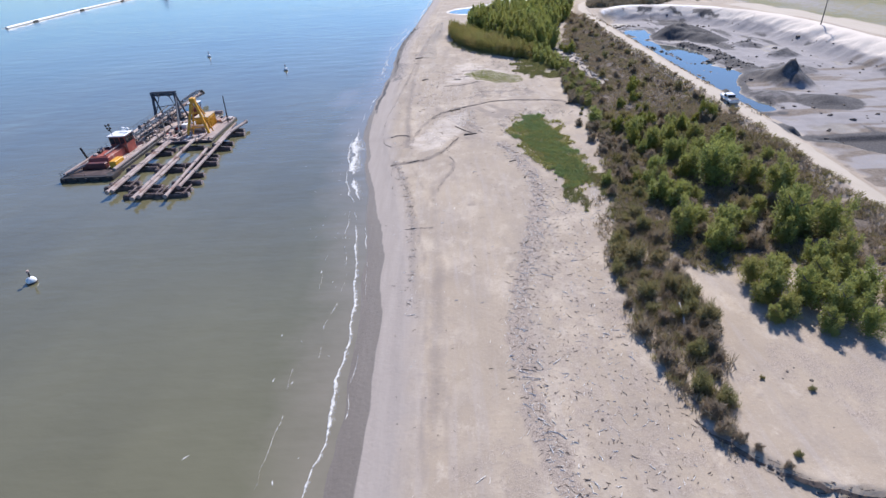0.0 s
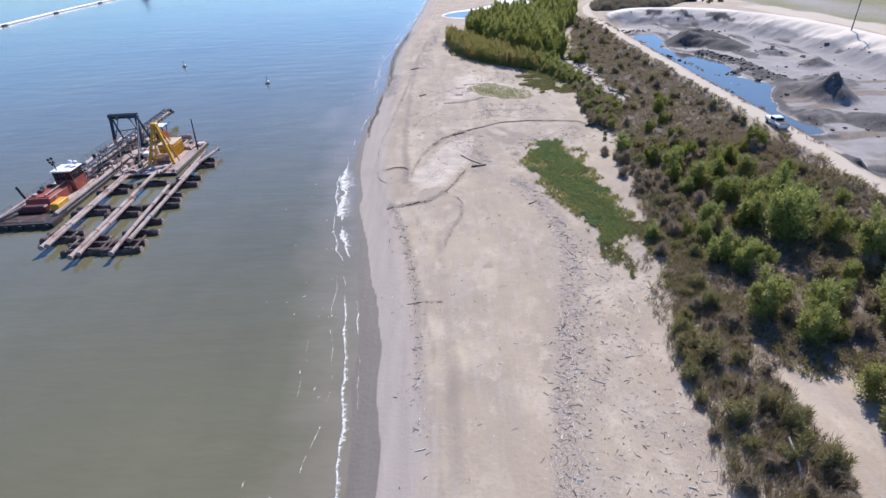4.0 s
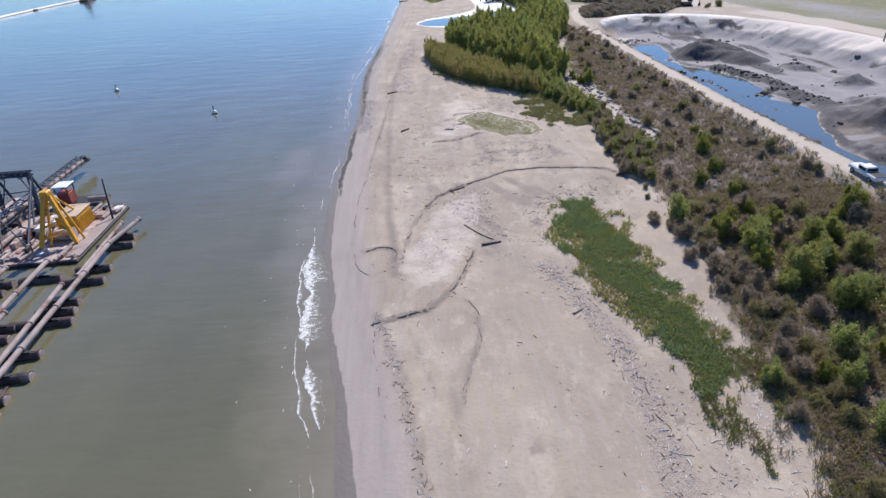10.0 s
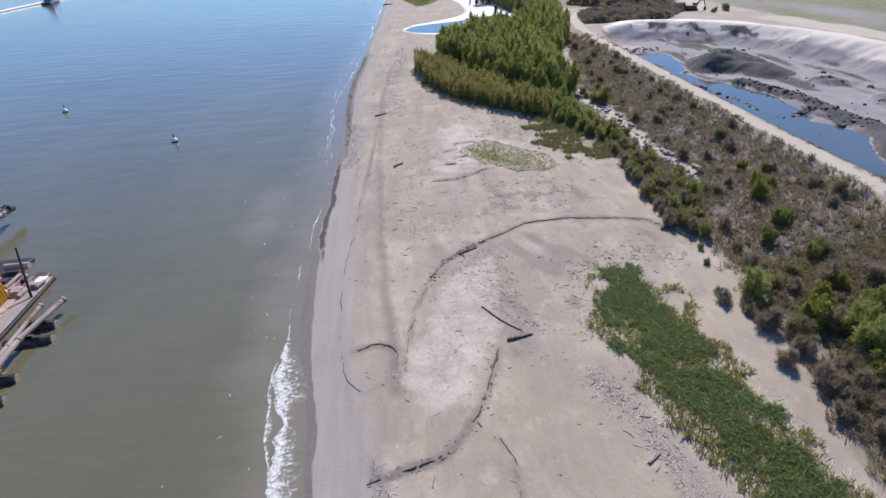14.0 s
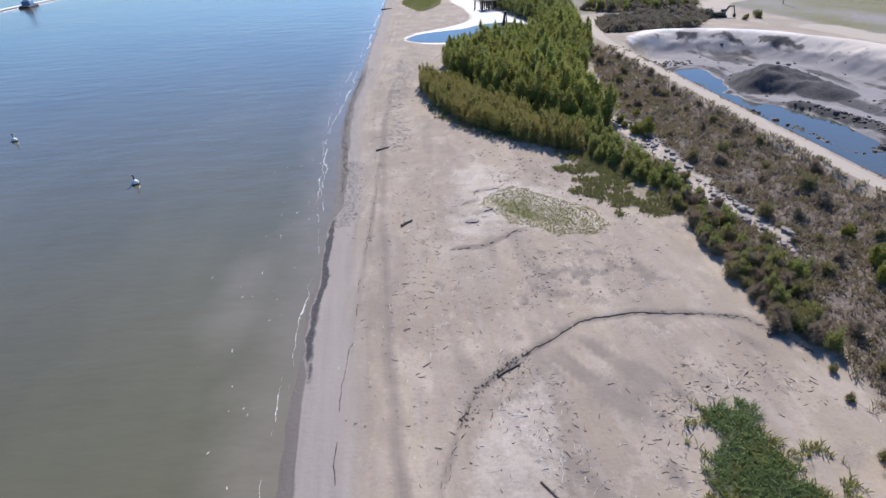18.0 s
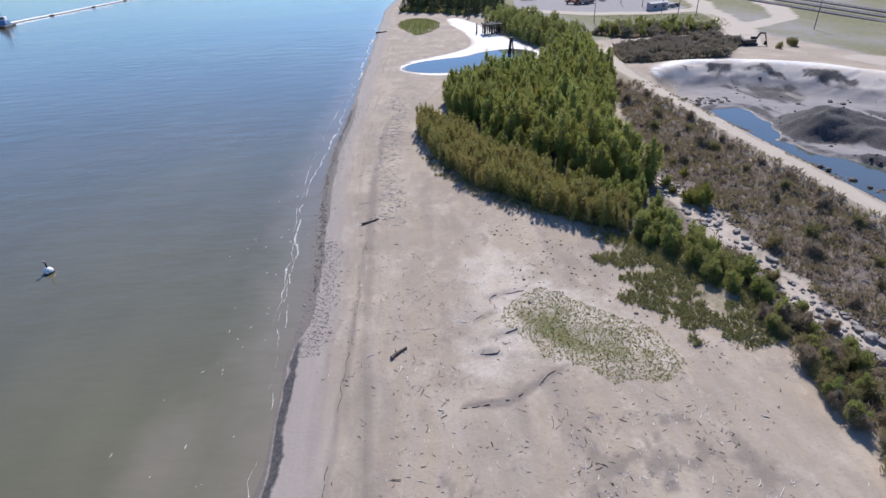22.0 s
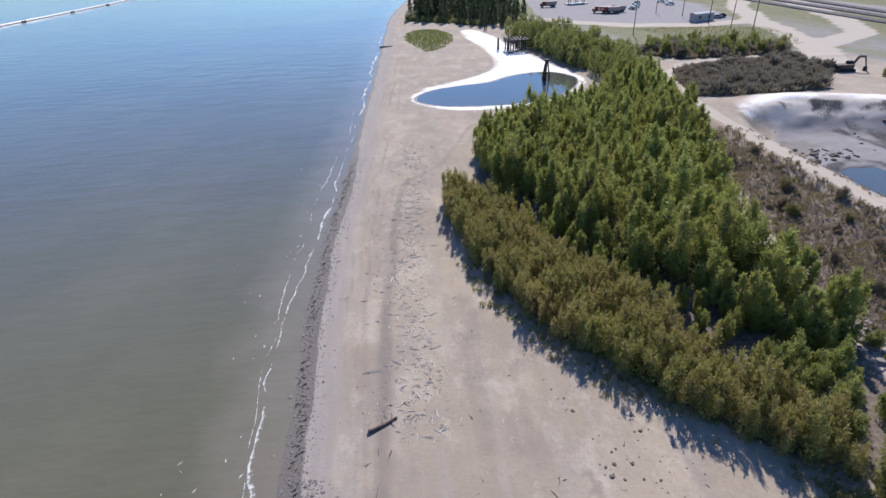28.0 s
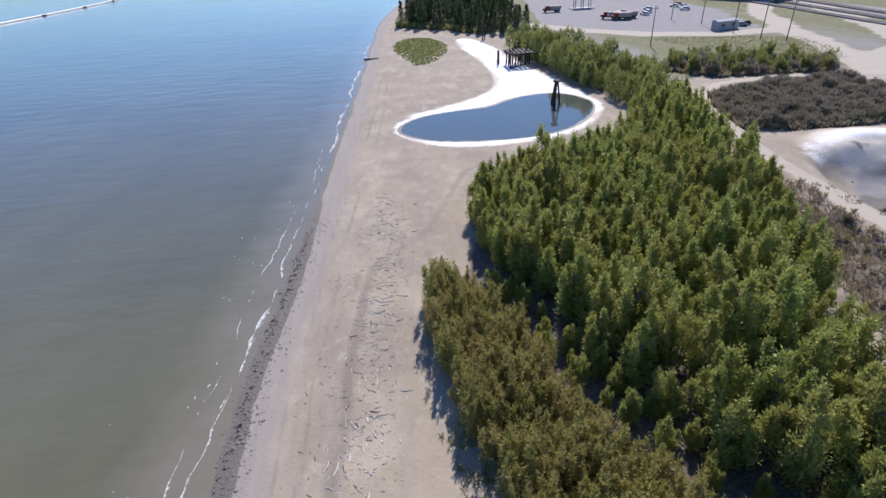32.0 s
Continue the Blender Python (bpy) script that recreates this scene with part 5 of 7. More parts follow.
tufts("brush_field", dots(BROWN, 6500, -0.5, 1.5, 103), 1.2, 6, 0.14, LEAF_MAUVE, "brown brush beside the sand pit", 0.6)
tufts("thicket_weeds", dots(THICKET, 2600, -0.5, 1.5, 105), 1.2, 6, 0.24, LEAF_DRY, "dry weeds below the far thicket", 0.6)
tufts("field_grass", dots(FIELD, 5000, 0.0, 1.0, 107), 0.14, 4, 0.12, LEAF_GRASS, "yellow-green mown field", 0.9)
tufts("sparse_weeds", dots([(8, 172), (4, 160), (14, 140), (26, 138), (29, 150), (20, 168)], 420, 0.0, 2.0, 109, 0.0), 0.13, 6, 0.03, LEAF_MAUVE, "scattered small weeds on the sand", 1.2)
tufts("pit_edge_weeds", dots([(59, 100), (60.8, 100), (61, 180), (60, 240), (59, 240), (59.8, 180)], 2600, -0.4, 0.8, 111, -0.1), 0.28, 6, 0.035, LEAF_DRY, "weeds along the edge of the haul road", 0.9)


# ---- driftwood and stones ----
def sticks(name, places, length, thick, material, label, heading=None):
    verts, faces = [], []
    z = relief(places[:, 0], places[:, 1])
    for (x, y), zz in zip(places, z):
        ln, r = length * rng.lognormal(0, 0.5), thick * rng.uniform(0.5, 1.4)
        a = rng.uniform(0, 3.14) if heading is None else rng.normal(heading[len(verts) // 12], 0.25)
        c, s = math.cos(a), math.sin(a)
        tilt = rng.uniform(-0.04, 0.10) * ln
        kink = rng.uniform(-0.12, 0.12) * ln
        k = len(verts)
        for f, off, rr in ((-0.5, 0, r), (0.05, kink, r * 0.85), (0.5, 0, r * 0.45)):
            cx, cy, cz = x + c * f * ln - s * off, y + s * f * ln + c * off, zz + r * 0.7 + max(0, tilt * (f + 0.5))
            verts += [(cx - s * rr, cy + c * rr, cz), (cx, cy, cz + rr), (cx + s * rr, cy - c * rr, cz), (cx, cy, cz - rr)]
        for g in (0, 4):
            for i in range(4):
                j = (i + 1) % 4
                faces.append((k + g + i, k + g + j, k + g + 4 + j, k + g + 4 + i))
        faces += [(k + 3, k + 2, k + 1, k), (k + 8, k + 9, k + 10, k + 11)]
    tagged(new(name, mesh_from(name, verts, faces, material)), label, "driftwood", kind="stuff")


def along_line(off, y0, y1, n, spread, wander, seed):
    y = rng.uniform(y0, y1, n)
    x = shore(y) + off + wander * grain(y, y * 0, 40, seed) + rng.normal(0, spread, n)
    return np.column_stack([x, y])


BEACH = [(-6, 25), (-8, 60), (-12, 95), (-13, 140), (-11, 200), (-8, 250), (0, 250), (-1, 222), (2, 200), (12, 180), (24, 160), (28, 140), (26, 118), (13, 105), (16, 80), (16, 50), (17, 25)]
def beside_line(line, n, spread):
    k = rng.integers(0, len(line) - 1, n)
    f = rng.uniform(0, 1, n)
    a, b = np.array(line)[k], np.array(line)[k + 1]
    return a + (b - a) * f[:, None] + rng.normal(0, spread, (n, 2))


ROUGH = [(8, 24), (6.2, 40), (11, 64), (14, 80), (17.5, 78), (18, 60), (17, 40), (20, 25)]
BLEACHED = plain("bleached_wood", (0.66, 0.62, 0.55), (0.80, 0.76, 0.69), 0.4, 0.9)
sticks("pale_sticks", np.vstack([dots(DEBRIS[0], 900, 0, 1.5, 171), dots(DEBRIS[1], 420, 0, 1.5, 172), dots(DEBRIS[2], 420, 0, 1.5, 173, 0.0), beside_line(WRACK, 900, 0.95), beside_line([(22.4, 95), (23.4, 86), (22.6, 79), (21, 71)], 260, 0.6), beside_line([(19, 66), (21, 74)], 90, 1.0), beside_line(WRACK2, 120, 0.35), dots(ROUGH, 420), along_line(11, 95, 175, 130, 2.5, 3, 120), along_line(12.0, 180, 256, 900, 1.4, 0.8, 121), dots([(-8, 128), (-6, 165), (8, 168), (22, 140), (20, 130), (5, 127)], 420), dots(BEACH, 260)]), 0.3, 0.022, BLEACHED, "bleached driftwood sticks strewn over the beach")
sticks("bleached_branches", np.vstack([along_line(12.0, 180, 256, 300, 1.5, 0.8, 121), dots(ROUGH, 60), beside_line(WRACK, 60, 0.8)]), 0.6, 0.035, BLEACHED, "bleached branches strewn along the upper beach")
fleck = np.vstack([dots(BEACH, 1500, 0, 3, 150, 0.15), dots(ROUGH, 700)])
sticks("wood_crumbs", fleck, 0.2, 0.03, DRIFT_DARK, "dark crumbs of bark and wood on the sand")
fleck = np.vstack([dots(BEACH, 1100, 0, 3, 152, 0.15), dots(ROUGH, 350)])
sticks("pale_crumbs", fleck, 0.2, 0.028, BLEACHED, "pale crumbs of wood and shell on the sand")
sticks("dark_sticks", np.vstack([dots(DEBRIS[0], 900, 0, 1.5, 174), dots(DEBRIS[1], 500, 0, 1.5, 175), dots(DEBRIS[2], 520, 0, 1.5, 176, 0.0), beside_line(WRACK, 380, 0.95), beside_line(WRACK2, 150, 0.35), dots(ROUGH, 320), along_line(12, 95, 175, 190, 3.0, 3, 120), dots([(-8, 128), (-6, 165), (8, 168), (22, 140), (20, 130), (5, 127)], 480), along_line(6.5, 150, 262, 110, 1.4, 1.0, 121), along_line(12.0, 180, 256, 140, 1.6, 0.8, 121), dots(BEACH, 420, 0, 3, 154, 0.1), dots([(12, 112), (18, 120), (24, 124), (30, 119), (22, 112), (20, 116)], 160)]), 0.28, 0.024, DRIFT_DARK, "dark driftwood sticks and bark strewn over the beach")
sticks("bank_sticks", np.vstack([dots(BANK, 900, 0.5), dots([(44, 52), (50, 60), (53, 80), (48, 80)], 160)]), 1.1, 0.05, plain("grey_wood", (0.36, 0.32, 0.28), (0.48, 0.44, 0.39), 0.4, 0.9), "grey branches lying among the bank weeds")
# sticks on FAN and EDGE stand in for the shaded face of the step
for nm, line, sp in (("fan_wrack", FAN[3:], 0.07), ("faint_wrack", FAN[:4], 0.14), ("scarp_wrack", SCARP, 0.25), ("tongue_wrack", TONGUE, 0.16), ("edge_wrack", EDGE, 0.3), ("cross_wrack", CROSS, 0.1)):
    pts, head = [], []
    for (ax, ay), (bx, by) in zip(line, line[1:]):
        for _ in range(int((7 if sp < 0.1 else 6 if sp > 0.28 else 3) * math.hypot(bx - ax, by - ay))):
            f = rng.uniform(0, 1)
            head.append(math.atan2(by - ay, bx - ax))
            pts.append((ax + f * (bx - ax) + rng.normal(0, sp), ay + f * (by - ay) + rng.normal(0, sp)))
    sticks(nm, np.array(pts), 0.28, {0.07: 0.02, 0.3: 0.03}.get(sp, 0.018), DRIFT_DARK, "dark wrack and painted step shade along the edge of the sand", head)


def ridge(name, line, width, seed, label, gaps=0.3, material=DRIFT_DARK):
    """A low uneven dark ridge along a line on the sand, for matted wrack and for step shade."""
    verts, faces, on = [], [], []
    pts = np.array(line, float)
    for _ in range(2):
        pts = np.vstack([pts[:1], np.stack([pts[:-1] * 0.75 + pts[1:] * 0.25, pts[:-1] * 0.25 + pts[1:] * 0.75], 1).reshape(-1, 2), pts[-1:]])
    run = np.concatenate([[0], np.cumsum(np.hypot(*np.diff(pts, axis=0).T))])
    d = np.arange(0, run[-1], 0.18)
    x, y = np.interp(d, run, pts[:, 0]), np.interp(d, run, pts[:, 1])
    tx, ty = np.gradient(x), np.gradient(y)
    ln = np.hypot(tx, ty)
    nx, ny = -ty / ln, tx / ln
    off = 0.22 * grain(d, d * 0 + seed, 1.3, seed) + 0.45 * grain(d, d * 0 + seed, 5, seed + 1)
    w = width * np.clip(0.75 + 0.9 * grain(d, d * 0, 2.2, seed + 2) + 0.5 * grain(d, d * 0, 0.5, seed + 3), 0.12, 2)
    for k in range(len(d)):
        cx, cy = x[k] + nx[k] * off[k], y[k] + ny[k] * off[k]
        z = at(cx, cy)
        verts += [(cx - nx[k] * w[k], cy - ny[k] * w[k], z - 0.03), (cx, cy, z + 0.05 + 0.25 * w[k]), (cx + nx[k] * w[k], cy + ny[k] * w[k], z - 0.03)]
        on.append(w[k] > gaps * width)
    for k in range(len(d) - 1):
        if on[k]:
            c = 3 * k
            faces += [(c, c + 3, c + 4, c + 1), (c + 1, c + 4, c + 5, c + 2)]
    tagged(new(name, mesh_from(name, verts, faces, material)), label, "wrack", kind="stuff")


EDGE_MAT = plain("dark_edge_line", (0.105, 0.082, 0.064), (0.195, 0.158, 0.128), 0.3, 0.9)
# dark ridges; those on FAN and EDGE paint the step's shade
for nm, line, w, sd, gap in (("fan_edge", FAN[6:11], 0.075, 1, 0.15), ("fan_corner", FAN[3:6], 0.16, 2, 0.5), ("faint_edge", FAN[:4], 0.06, 3, 0.5), ("scarp_edge", SCARP, 0.11, 4, 0.65), ("tongue_edge", TONGUE, 0.07, 5, 0.6), ("berm_edge", BERM[3:], 0.07, 6, 0.75), ("upper_berm_edge", BERM[:4], 0.05, 7, 0.8), ("wash_edge", WASH, 0.07, 8, 0.8), ("low_wash_edge", WASH2, 0.06, 9, 0.85), ("high_wash_edge", WASH3, 0.06, 10, 0.8), ("pool_edge", WASH4, 0.09, 11, 0.7), ("cut_edge", EDGE, 0.26, 12, 0.3), ("cross_edge", CROSS, 0.06, 13, 0.5), ("lower_berm_edge", BERM2, 0.07, 14, 0.75)):
    ridge(nm, line, w * 0.85, 300 + sd, "dark matted wrack and painted step shade along a washed edge in the sand", gap, DRIFT_DARK if w > 0.07 else EDGE_MAT)


def lumps(name, places, size, material, label, category, flat=0.6):
    verts, faces = [], []
    z = relief(places[:, 0], places[:, 1])
    for (x, y), zz in zip(places, z):
        r = size * rng.lognormal(0, 0.45)
        k = len(verts)
        m = rng.uniform(0, 6.28)
        for lev, f in ((-0.2, 1.0), (0.55 * flat * 1.3, 0.75)):
            for i in range(6):
                q = r * f * rng.uniform(0.65, 1.15)
                verts.append((x + q * math.cos(m + i * 1.047), y + q * math.sin(m + i * 1.047), zz + r * lev * rng.uniform(0.8, 1.1)))
        verts.append((x + rng.uniform(-0.2, 0.2) * r, y + rng.uniform(-0.2, 0.2) * r, zz + r * flat * 1.05))
        for i in range(6):
            j = (i + 1) % 6
            faces += [(k + i, k + j, k + 6 + j, k + 6 + i), (k + 6 + i, k + 6 + j, k + 12)]
    tagged(new(name, mesh_from(name, verts, faces, material)), label, category, kind="stuff")


lumps("rubble", np.vstack([dots(RUBBLE, 1300, -0.6, 2.2, 130, -0.2), dots([(34, 108), (40, 112), (42, 120), (36, 122), (33, 116)], 160)]), 0.2, ROCK, "pale broken concrete rubble on the bank", "rubble")
notch = along_line(1.2, 165, 246, 420, 0.3, 0.6, 131)
sticks("mud_notches", notch, 0.2, 0.045, CLOD, "dark eroded notches in a line along the waterline", np.full(len(notch), 0.6))
lumps("wet_ripples", np.vstack([along_line(1.0, 176, 250, 3000, 0.8, 0.5, 132), along_line(2.2, 154, 178, 1700, 1.0, 0.3, 132)]), 0.07, plain("wet_mud", (0.135, 0.118, 0.102), (0.20, 0.178, 0.155), 0.3, 0.7), "small wet mud ripples along the waterline", "mud", 0.3)
lumps("sand_clods", np.vstack([beside_line(FAN[3:7], 150, 0.4), beside_line(SCARP, 30, 0.3), dots([(12, 114), (15, 119), (19, 122), (20, 118), (17, 112)], 120)]), 0.075, CLOD, "dark broken clods of damp sand at the washed edge", "sand", 0.5)
CLODS = dots([(6, 184), (7, 176), (10, 171), (17, 170), (14, 176), (10, 181)], 300, 0, 1.5, 135, -0.3)
lumps("small_tufts", np.vstack([dots([(10, 172), (6, 158), (14, 150), (24, 150), (24, 164), (16, 172)], 420, 0, 1.0, 133, -0.2), CLODS, dots([(27, 26), (33, 34), (28, 44), (25, 36)], 20), dots(ROUGH, 200, 0, 1.0, 160, 0.0)]), 0.1, CLOD, "dark clumps of roots and soil on pale sand", "soil", 0.45)
lumps("pit_lumps", np.vstack([beside_line(SPITS[0], 90, 0.8), beside_line(SPITS[1], 50, 0.7), beside_line(SPITS[4], 30, 0.6), beside_line(DARK_BANK, 150, 1.2), dots([(63, 240), (66, 228), (70, 232), (78, 233), (80, 238), (68, 240)], 260), dots(PIT, 1300, 6, 2, 134, 0.15), dots([(63, 110), (66, 110), (67, 180), (66, 236), (62, 236)], 420)]), 0.28, CLOD, "lumps of dark spoil in the sand pit", "spoil")


def pieces(name, label, category, group, protos, places, sizes, flat=False):
    """Single pieces that share a few meshes."""
    for (x, y), s in zip(places, sizes):
        ob = tagged(new(name, protos[rng.integers(len(protos))]), label, category, group)
        ob.matrix_basis = pose(x, y, at(x, y) + 0.02, 0, rng.uniform(-6, 6), rng.uniform(0, 360)) @ Matrix.Diagonal((s, s, s, 1))


def stick_mesh(length, r, fork):
    bm = bmesh.new()
    a, b, c = Vector((-length / 2, 0, r)), Vector((0.1 * length, rng.uniform(-0.1, 0.1) * length, r)), Vector((length / 2, rng.uniform(-0.12, 0.12) * length, r * 0.8))
    rod(a, b, r, r * 0.85, 6, bm)
    rod(b, c, r * 0.85, r * 0.4, 6, bm)
    if fork:
        rod(b, b + Vector((0.25 * length, fork * 0.2 * length, r)), r * 0.6, r * 0.2, 5, bm)
    me = bpy.data.meshes.new("driftwood_stick")
    bm.to_mesh(me)
    bm.free()
    return me


def chunk_mesh():
    bm = bmesh.new()
    bmesh.ops.create_cube(bm, size=1)
    bmesh.ops.bevel(bm, geom=list(bm.edges), offset=0.12, segments=1, affect="EDGES")
    for v in bm.verts:
        v.co = Vector((v.co.x * 1.3 + rng.uniform(-0.12, 0.12), v.co.y + rng.uniform(-0.12, 0.12), 0.25 + v.co.z * 0.55 + rng.uniform(-0.08, 0.08)))
    me = bpy.data.meshes.new("concrete_chunk")
    bm.to_mesh(me)
    bm.free()
    me.materials.append(ROCK)
    return me


stick_protos = []
for k in range(8):
    me = stick_mesh(rng.uniform(0.8, 1.5), rng.uniform(0.035, 0.06), (0, 1, -1)[k % 3])
    me.materials.append(DRIFT_DARK if k % 2 else BLEACHED)
    stick_protos.append(me)
where = np.vstack([beside_line(WRACK, 60, 0.7), dots(ROUGH, 70), along_line(12, 95, 175, 50, 3.0, 3, 120), along_line(11.5, 178, 255, 40, 1.8, 1.0, 121), dots(BEACH, 70), dots([(12, 112), (18, 120), (24, 124), (30, 119), (22, 112), (20, 116)], 60)])[:290]
pieces("driftwood_stick", "weathered driftwood stick lying on the sand", "driftwood", "driftwood sticks", stick_protos, where, rng.uniform(0.3, 0.8, len(where)))
where = np.vstack([dots(RUBBLE, 330, 0.3), dots([(34, 108), (40, 112), (42, 120), (36, 122), (33, 116)], 60)])[:80]
pieces("concrete_chunk", "pale broken concrete chunk on the bank", "rubble", "concrete chunks", [chunk_mesh() for _ in range(5)], where, rng.uniform(0.22, 0.7, len(where)))


def log(place, length, r, turn, label, material=DRIFT_DARK, stubs=3, lift=0.0):
    x, y = place
    ob = thing("driftwood_log", (x, y, at(x, y) + r * 0.7), label, "log", turn=turn)
    bm = bmesh.new()
    n = 9
    for k in range(n):
        f = k / (n - 1)
        rr = r * (1.15 - 0.55 * f) * rng.uniform(0.88, 1.12)
        bmesh.ops.create_circle(bm, cap_ends=False, segments=9, radius=rr, matrix=Matrix.Translation(((f - 0.5) * length, 0.12 * length * math.sin(f * 3 + x) * 0.4, lift * f)) @ Matrix.Rotation(radians(90), 4, "Y"))
    bm.verts.ensure_lookup_table()
    v = list(bm.verts)
    for k in range(n - 1):
        for i in range(9):
            j = (i + 1) % 9
            bm.faces.new((v[k * 9 + i], v[k * 9 + j], v[k * 9 + 9 + j], v[k * 9 + 9 + i]))
    bm.faces.new(v[:9])
    bm.faces.new(v[-9:][::-1])
    part("trunk", bm, material, ob)
    for k in range(stubs):
        f = rng.uniform(-0.4, 0.4)
        a = rng.uniform(-1.2, 1.2) + (3.14 if k % 2 else 0)
        part("branch", rod((f * length, 0, 0), (f * length + 0.25 * r * 6, math.sin(a) * r * 5, abs(math.cos(a)) * r * 2), r * 0.35, r * 0.1, 6), material, ob)
    return ob


log((-8.9, 182.3), 2.7, 0.16, 24, "dark soaked driftwood log lying on the beach")
log((-6.2, 152.4), 2.0, 0.17, 40, "short dark driftwood log on the sand")
log((4.0, 105.3), 2.6, 0.15, 5, "dark log lying across the end of a thin branch")
log((2.8, 108.5), 5.6, 0.09, -52, "long thin curved dark branch on washed sand", stubs=1)
log((1.4, 122.4), 2.6, 0.12, 32, "tangled dark log caught at the edge of the washed sand", stubs=2)
log((-3, 372), 5.0, 0.3, 5, "large dark log on the far beach", stubs=2)
log((27.5, 123.0), 1.8, 0.15, 20, "dark stump end on the sand", stubs=2)
log((9.5, 62), 1.6, 0.09, 70, "grey bent branch on the sand", DRIFT)
log((10.8, 90), 1.4, 0.1, 25, "short bleached curved branch on smooth sand", DRIFT, 1)
log((12.2, 83), 1.6, 0.1, 60, "short bleached branch on smooth sand", DRIFT, 1)
log((22.8, 44), 2.8, 0.12, 80, "bleached upright snag leaning in the bushes", plain("bleached_snag", (0.55, 0.51, 0.46), (0.64, 0.6, 0.55), 0.5, 0.9), 2, 1.2)
for x, y, ln, tn in ((49, 66, 5.5, -40), (50.5, 70, 4.5, -30), (48.5, 61, 5.0, -52), (47, 72, 3.5, 10), (46.5, 63, 4.0, -35)):
    log((x, y), ln, 0.12, tn, "grey felled trunk beside the haul road", DRIFT, 2)


# ---- the dredge ----
dredge = thing("dredge", (-65, 96.2, -0.32), "suction dredge barge with red deckhouse, dark gantry and yellow A-frame", "dredge")


def at_dredge(name, bm, material, label="", parent=None):
    """A part given in world places, hung on the dredge."""
    bmesh.ops.translate(bm, verts=bm.verts, vec=(64, -95, 0))
    return part(name, bm, material, parent or dredge, label)


hull = at_dredge("hull", box(-71, -61.6, 93, 132, -0.6, 0.95, 0.12), BLACK, "black steel barge hull")
at_dredge("deck", box(-70.8, -61.8, 95.6, 131.8, 0.96, 1.04, 0.01), RUST, "rust-pink worn steel deck")
bow = bmesh.new()
for x0, x1, y0, y1, z1 in ((-70.8, -61, 90.4, 93.2, 1.15), (-70.4, -61.4, 93.2, 95.4, 1.05)):
    box(x0, x1, y0, y1, -0.4, z1, 0, bow)
bmesh.ops.bevel(bow, geom=list(bow.edges), offset=0.12, segments=2, affect="EDGES")
at_dredge("bow", bow, BLACK, "black square bow with fender")
at_dredge("bow_plate", box(-69.6, -62.6, 91.2, 94.0, 1.16, 1.2, 0.01), PONTOON, "dark scuffed bow plate")
at_dredge("side_pipe", rod((-62.0, 93.2, 1.35), (-61.9, 118, 1.5), 0.34, None, 12), PIPE, "pale pink discharge pipe along the deck edge")
at_dredge("fore_pipe", rod((-70.3, 91.4, 1.5), (-69.4, 99.5, 1.9), 0.24, None, 10), PIPE, "pale pipe along the bow")
for k in range(5):
    at_dredge("tyre_fender", rod((-70.2 + 2.1 * k, 90.2, 0.55), (-70.2 + 2.1 * k, 90.45, 0.55), 0.5, None, 12), RUBBER, "black tyre fender")
side = at_dredge("side_pontoon", box(-61.4, -49.6, 109, 125.5, -0.5, 0.75, 0.1), BLACK)
at_dredge("side_deck", box(-61.3, -49.8, 109.3, 125.3, 0.76, 0.84, 0.01), RUST, "tan-pink steel side deck")
at_dredge("apron", box(-51.6, -49.7, 110, 122, 0.85, 0.97, 0.03), PIPE, "tan-pink raised deck edge")
house = box(-68.4, -64.5, 95.6, 102.6, 1.04, 2.6, 0.15)
for v in house.verts:
    if v.co.y < 97 and v.co.z > 2:
        v.co.y += 0.9
at_dredge("deckhouse", house, RED, "faded red steel deckhouse")
at_dredge("deckhouse_front", box(-68.8, -64.2, 94.4, 95.6, 1.04, 2.2, 0.2), MAROON, "dark maroon rounded front wall")
at_dredge("deckhouse_roof", box(-68.2, -64.7, 97, 102.4, 2.6, 2.7, 0.03), RED)
for k in range(4):
    at_dredge("roof_vent", box(-67.8 + 0.2 * (k % 2), -67.1 + 0.2 * (k % 2), 97.4 + 1.2 * k, 98.1 + 1.2 * k, 2.7, 3.0 + 0.15 * (k % 3), 0.06), (RUST, BLACK, PIPE, MAROON)[k])
at_dredge("roof_pipe", rod((-65.4, 97.2, 2.9), (-65.2, 102.3, 3.0), 0.14, None, 9), PIPE)
at_dredge("locker", box(-63.6, -62.3, 94.8, 97.8, 1.04, 2.3, 0.08), YELLOW, "yellow deck locker")
wh = at_dredge("wheelhouse", box(-67.2, -64.0, 102.9, 106.1, 1.04, 4.55, 0.08), RED, "dark red wheelhouse")
at_dredge("roof", box(-67.4, -63.8, 102.6, 106.3, 4.55, 4.72, 0.05), WHITE, "white wheelhouse roof", wh)
for k in range(3):
    at_dredge("window", box(-67.05 + 1.02 * k, -66.2 + 1.02 * k, 102.85, 102.92, 3.1, 4.3, 0.01), GLASS, "", wh)
    at_dredge("window", box(-64.02, -63.95, 103.1 + 1.0 * k, 103.9 + 1.0 * k, 3.1, 4.3, 0.01), GLASS, "", wh)
lm = at_dredge("light_mast", rod((-66.5, 103.4, 4.7), (-66.5, 103.4, 6.8), 0.07), BLACK)
for dx, dz in ((-0.5, 6.7), (0.1, 6.9), (-0.4, 6.2), (0.2, 6.2), (-0.1, 5.8)):
    at_dredge("floodlight", box(-66.5 + dx - 0.2, -66.5 + dx + 0.2, 103.1, 103.4, dz - 0.18, dz + 0.18, 0.06), BLACK, "", lm)
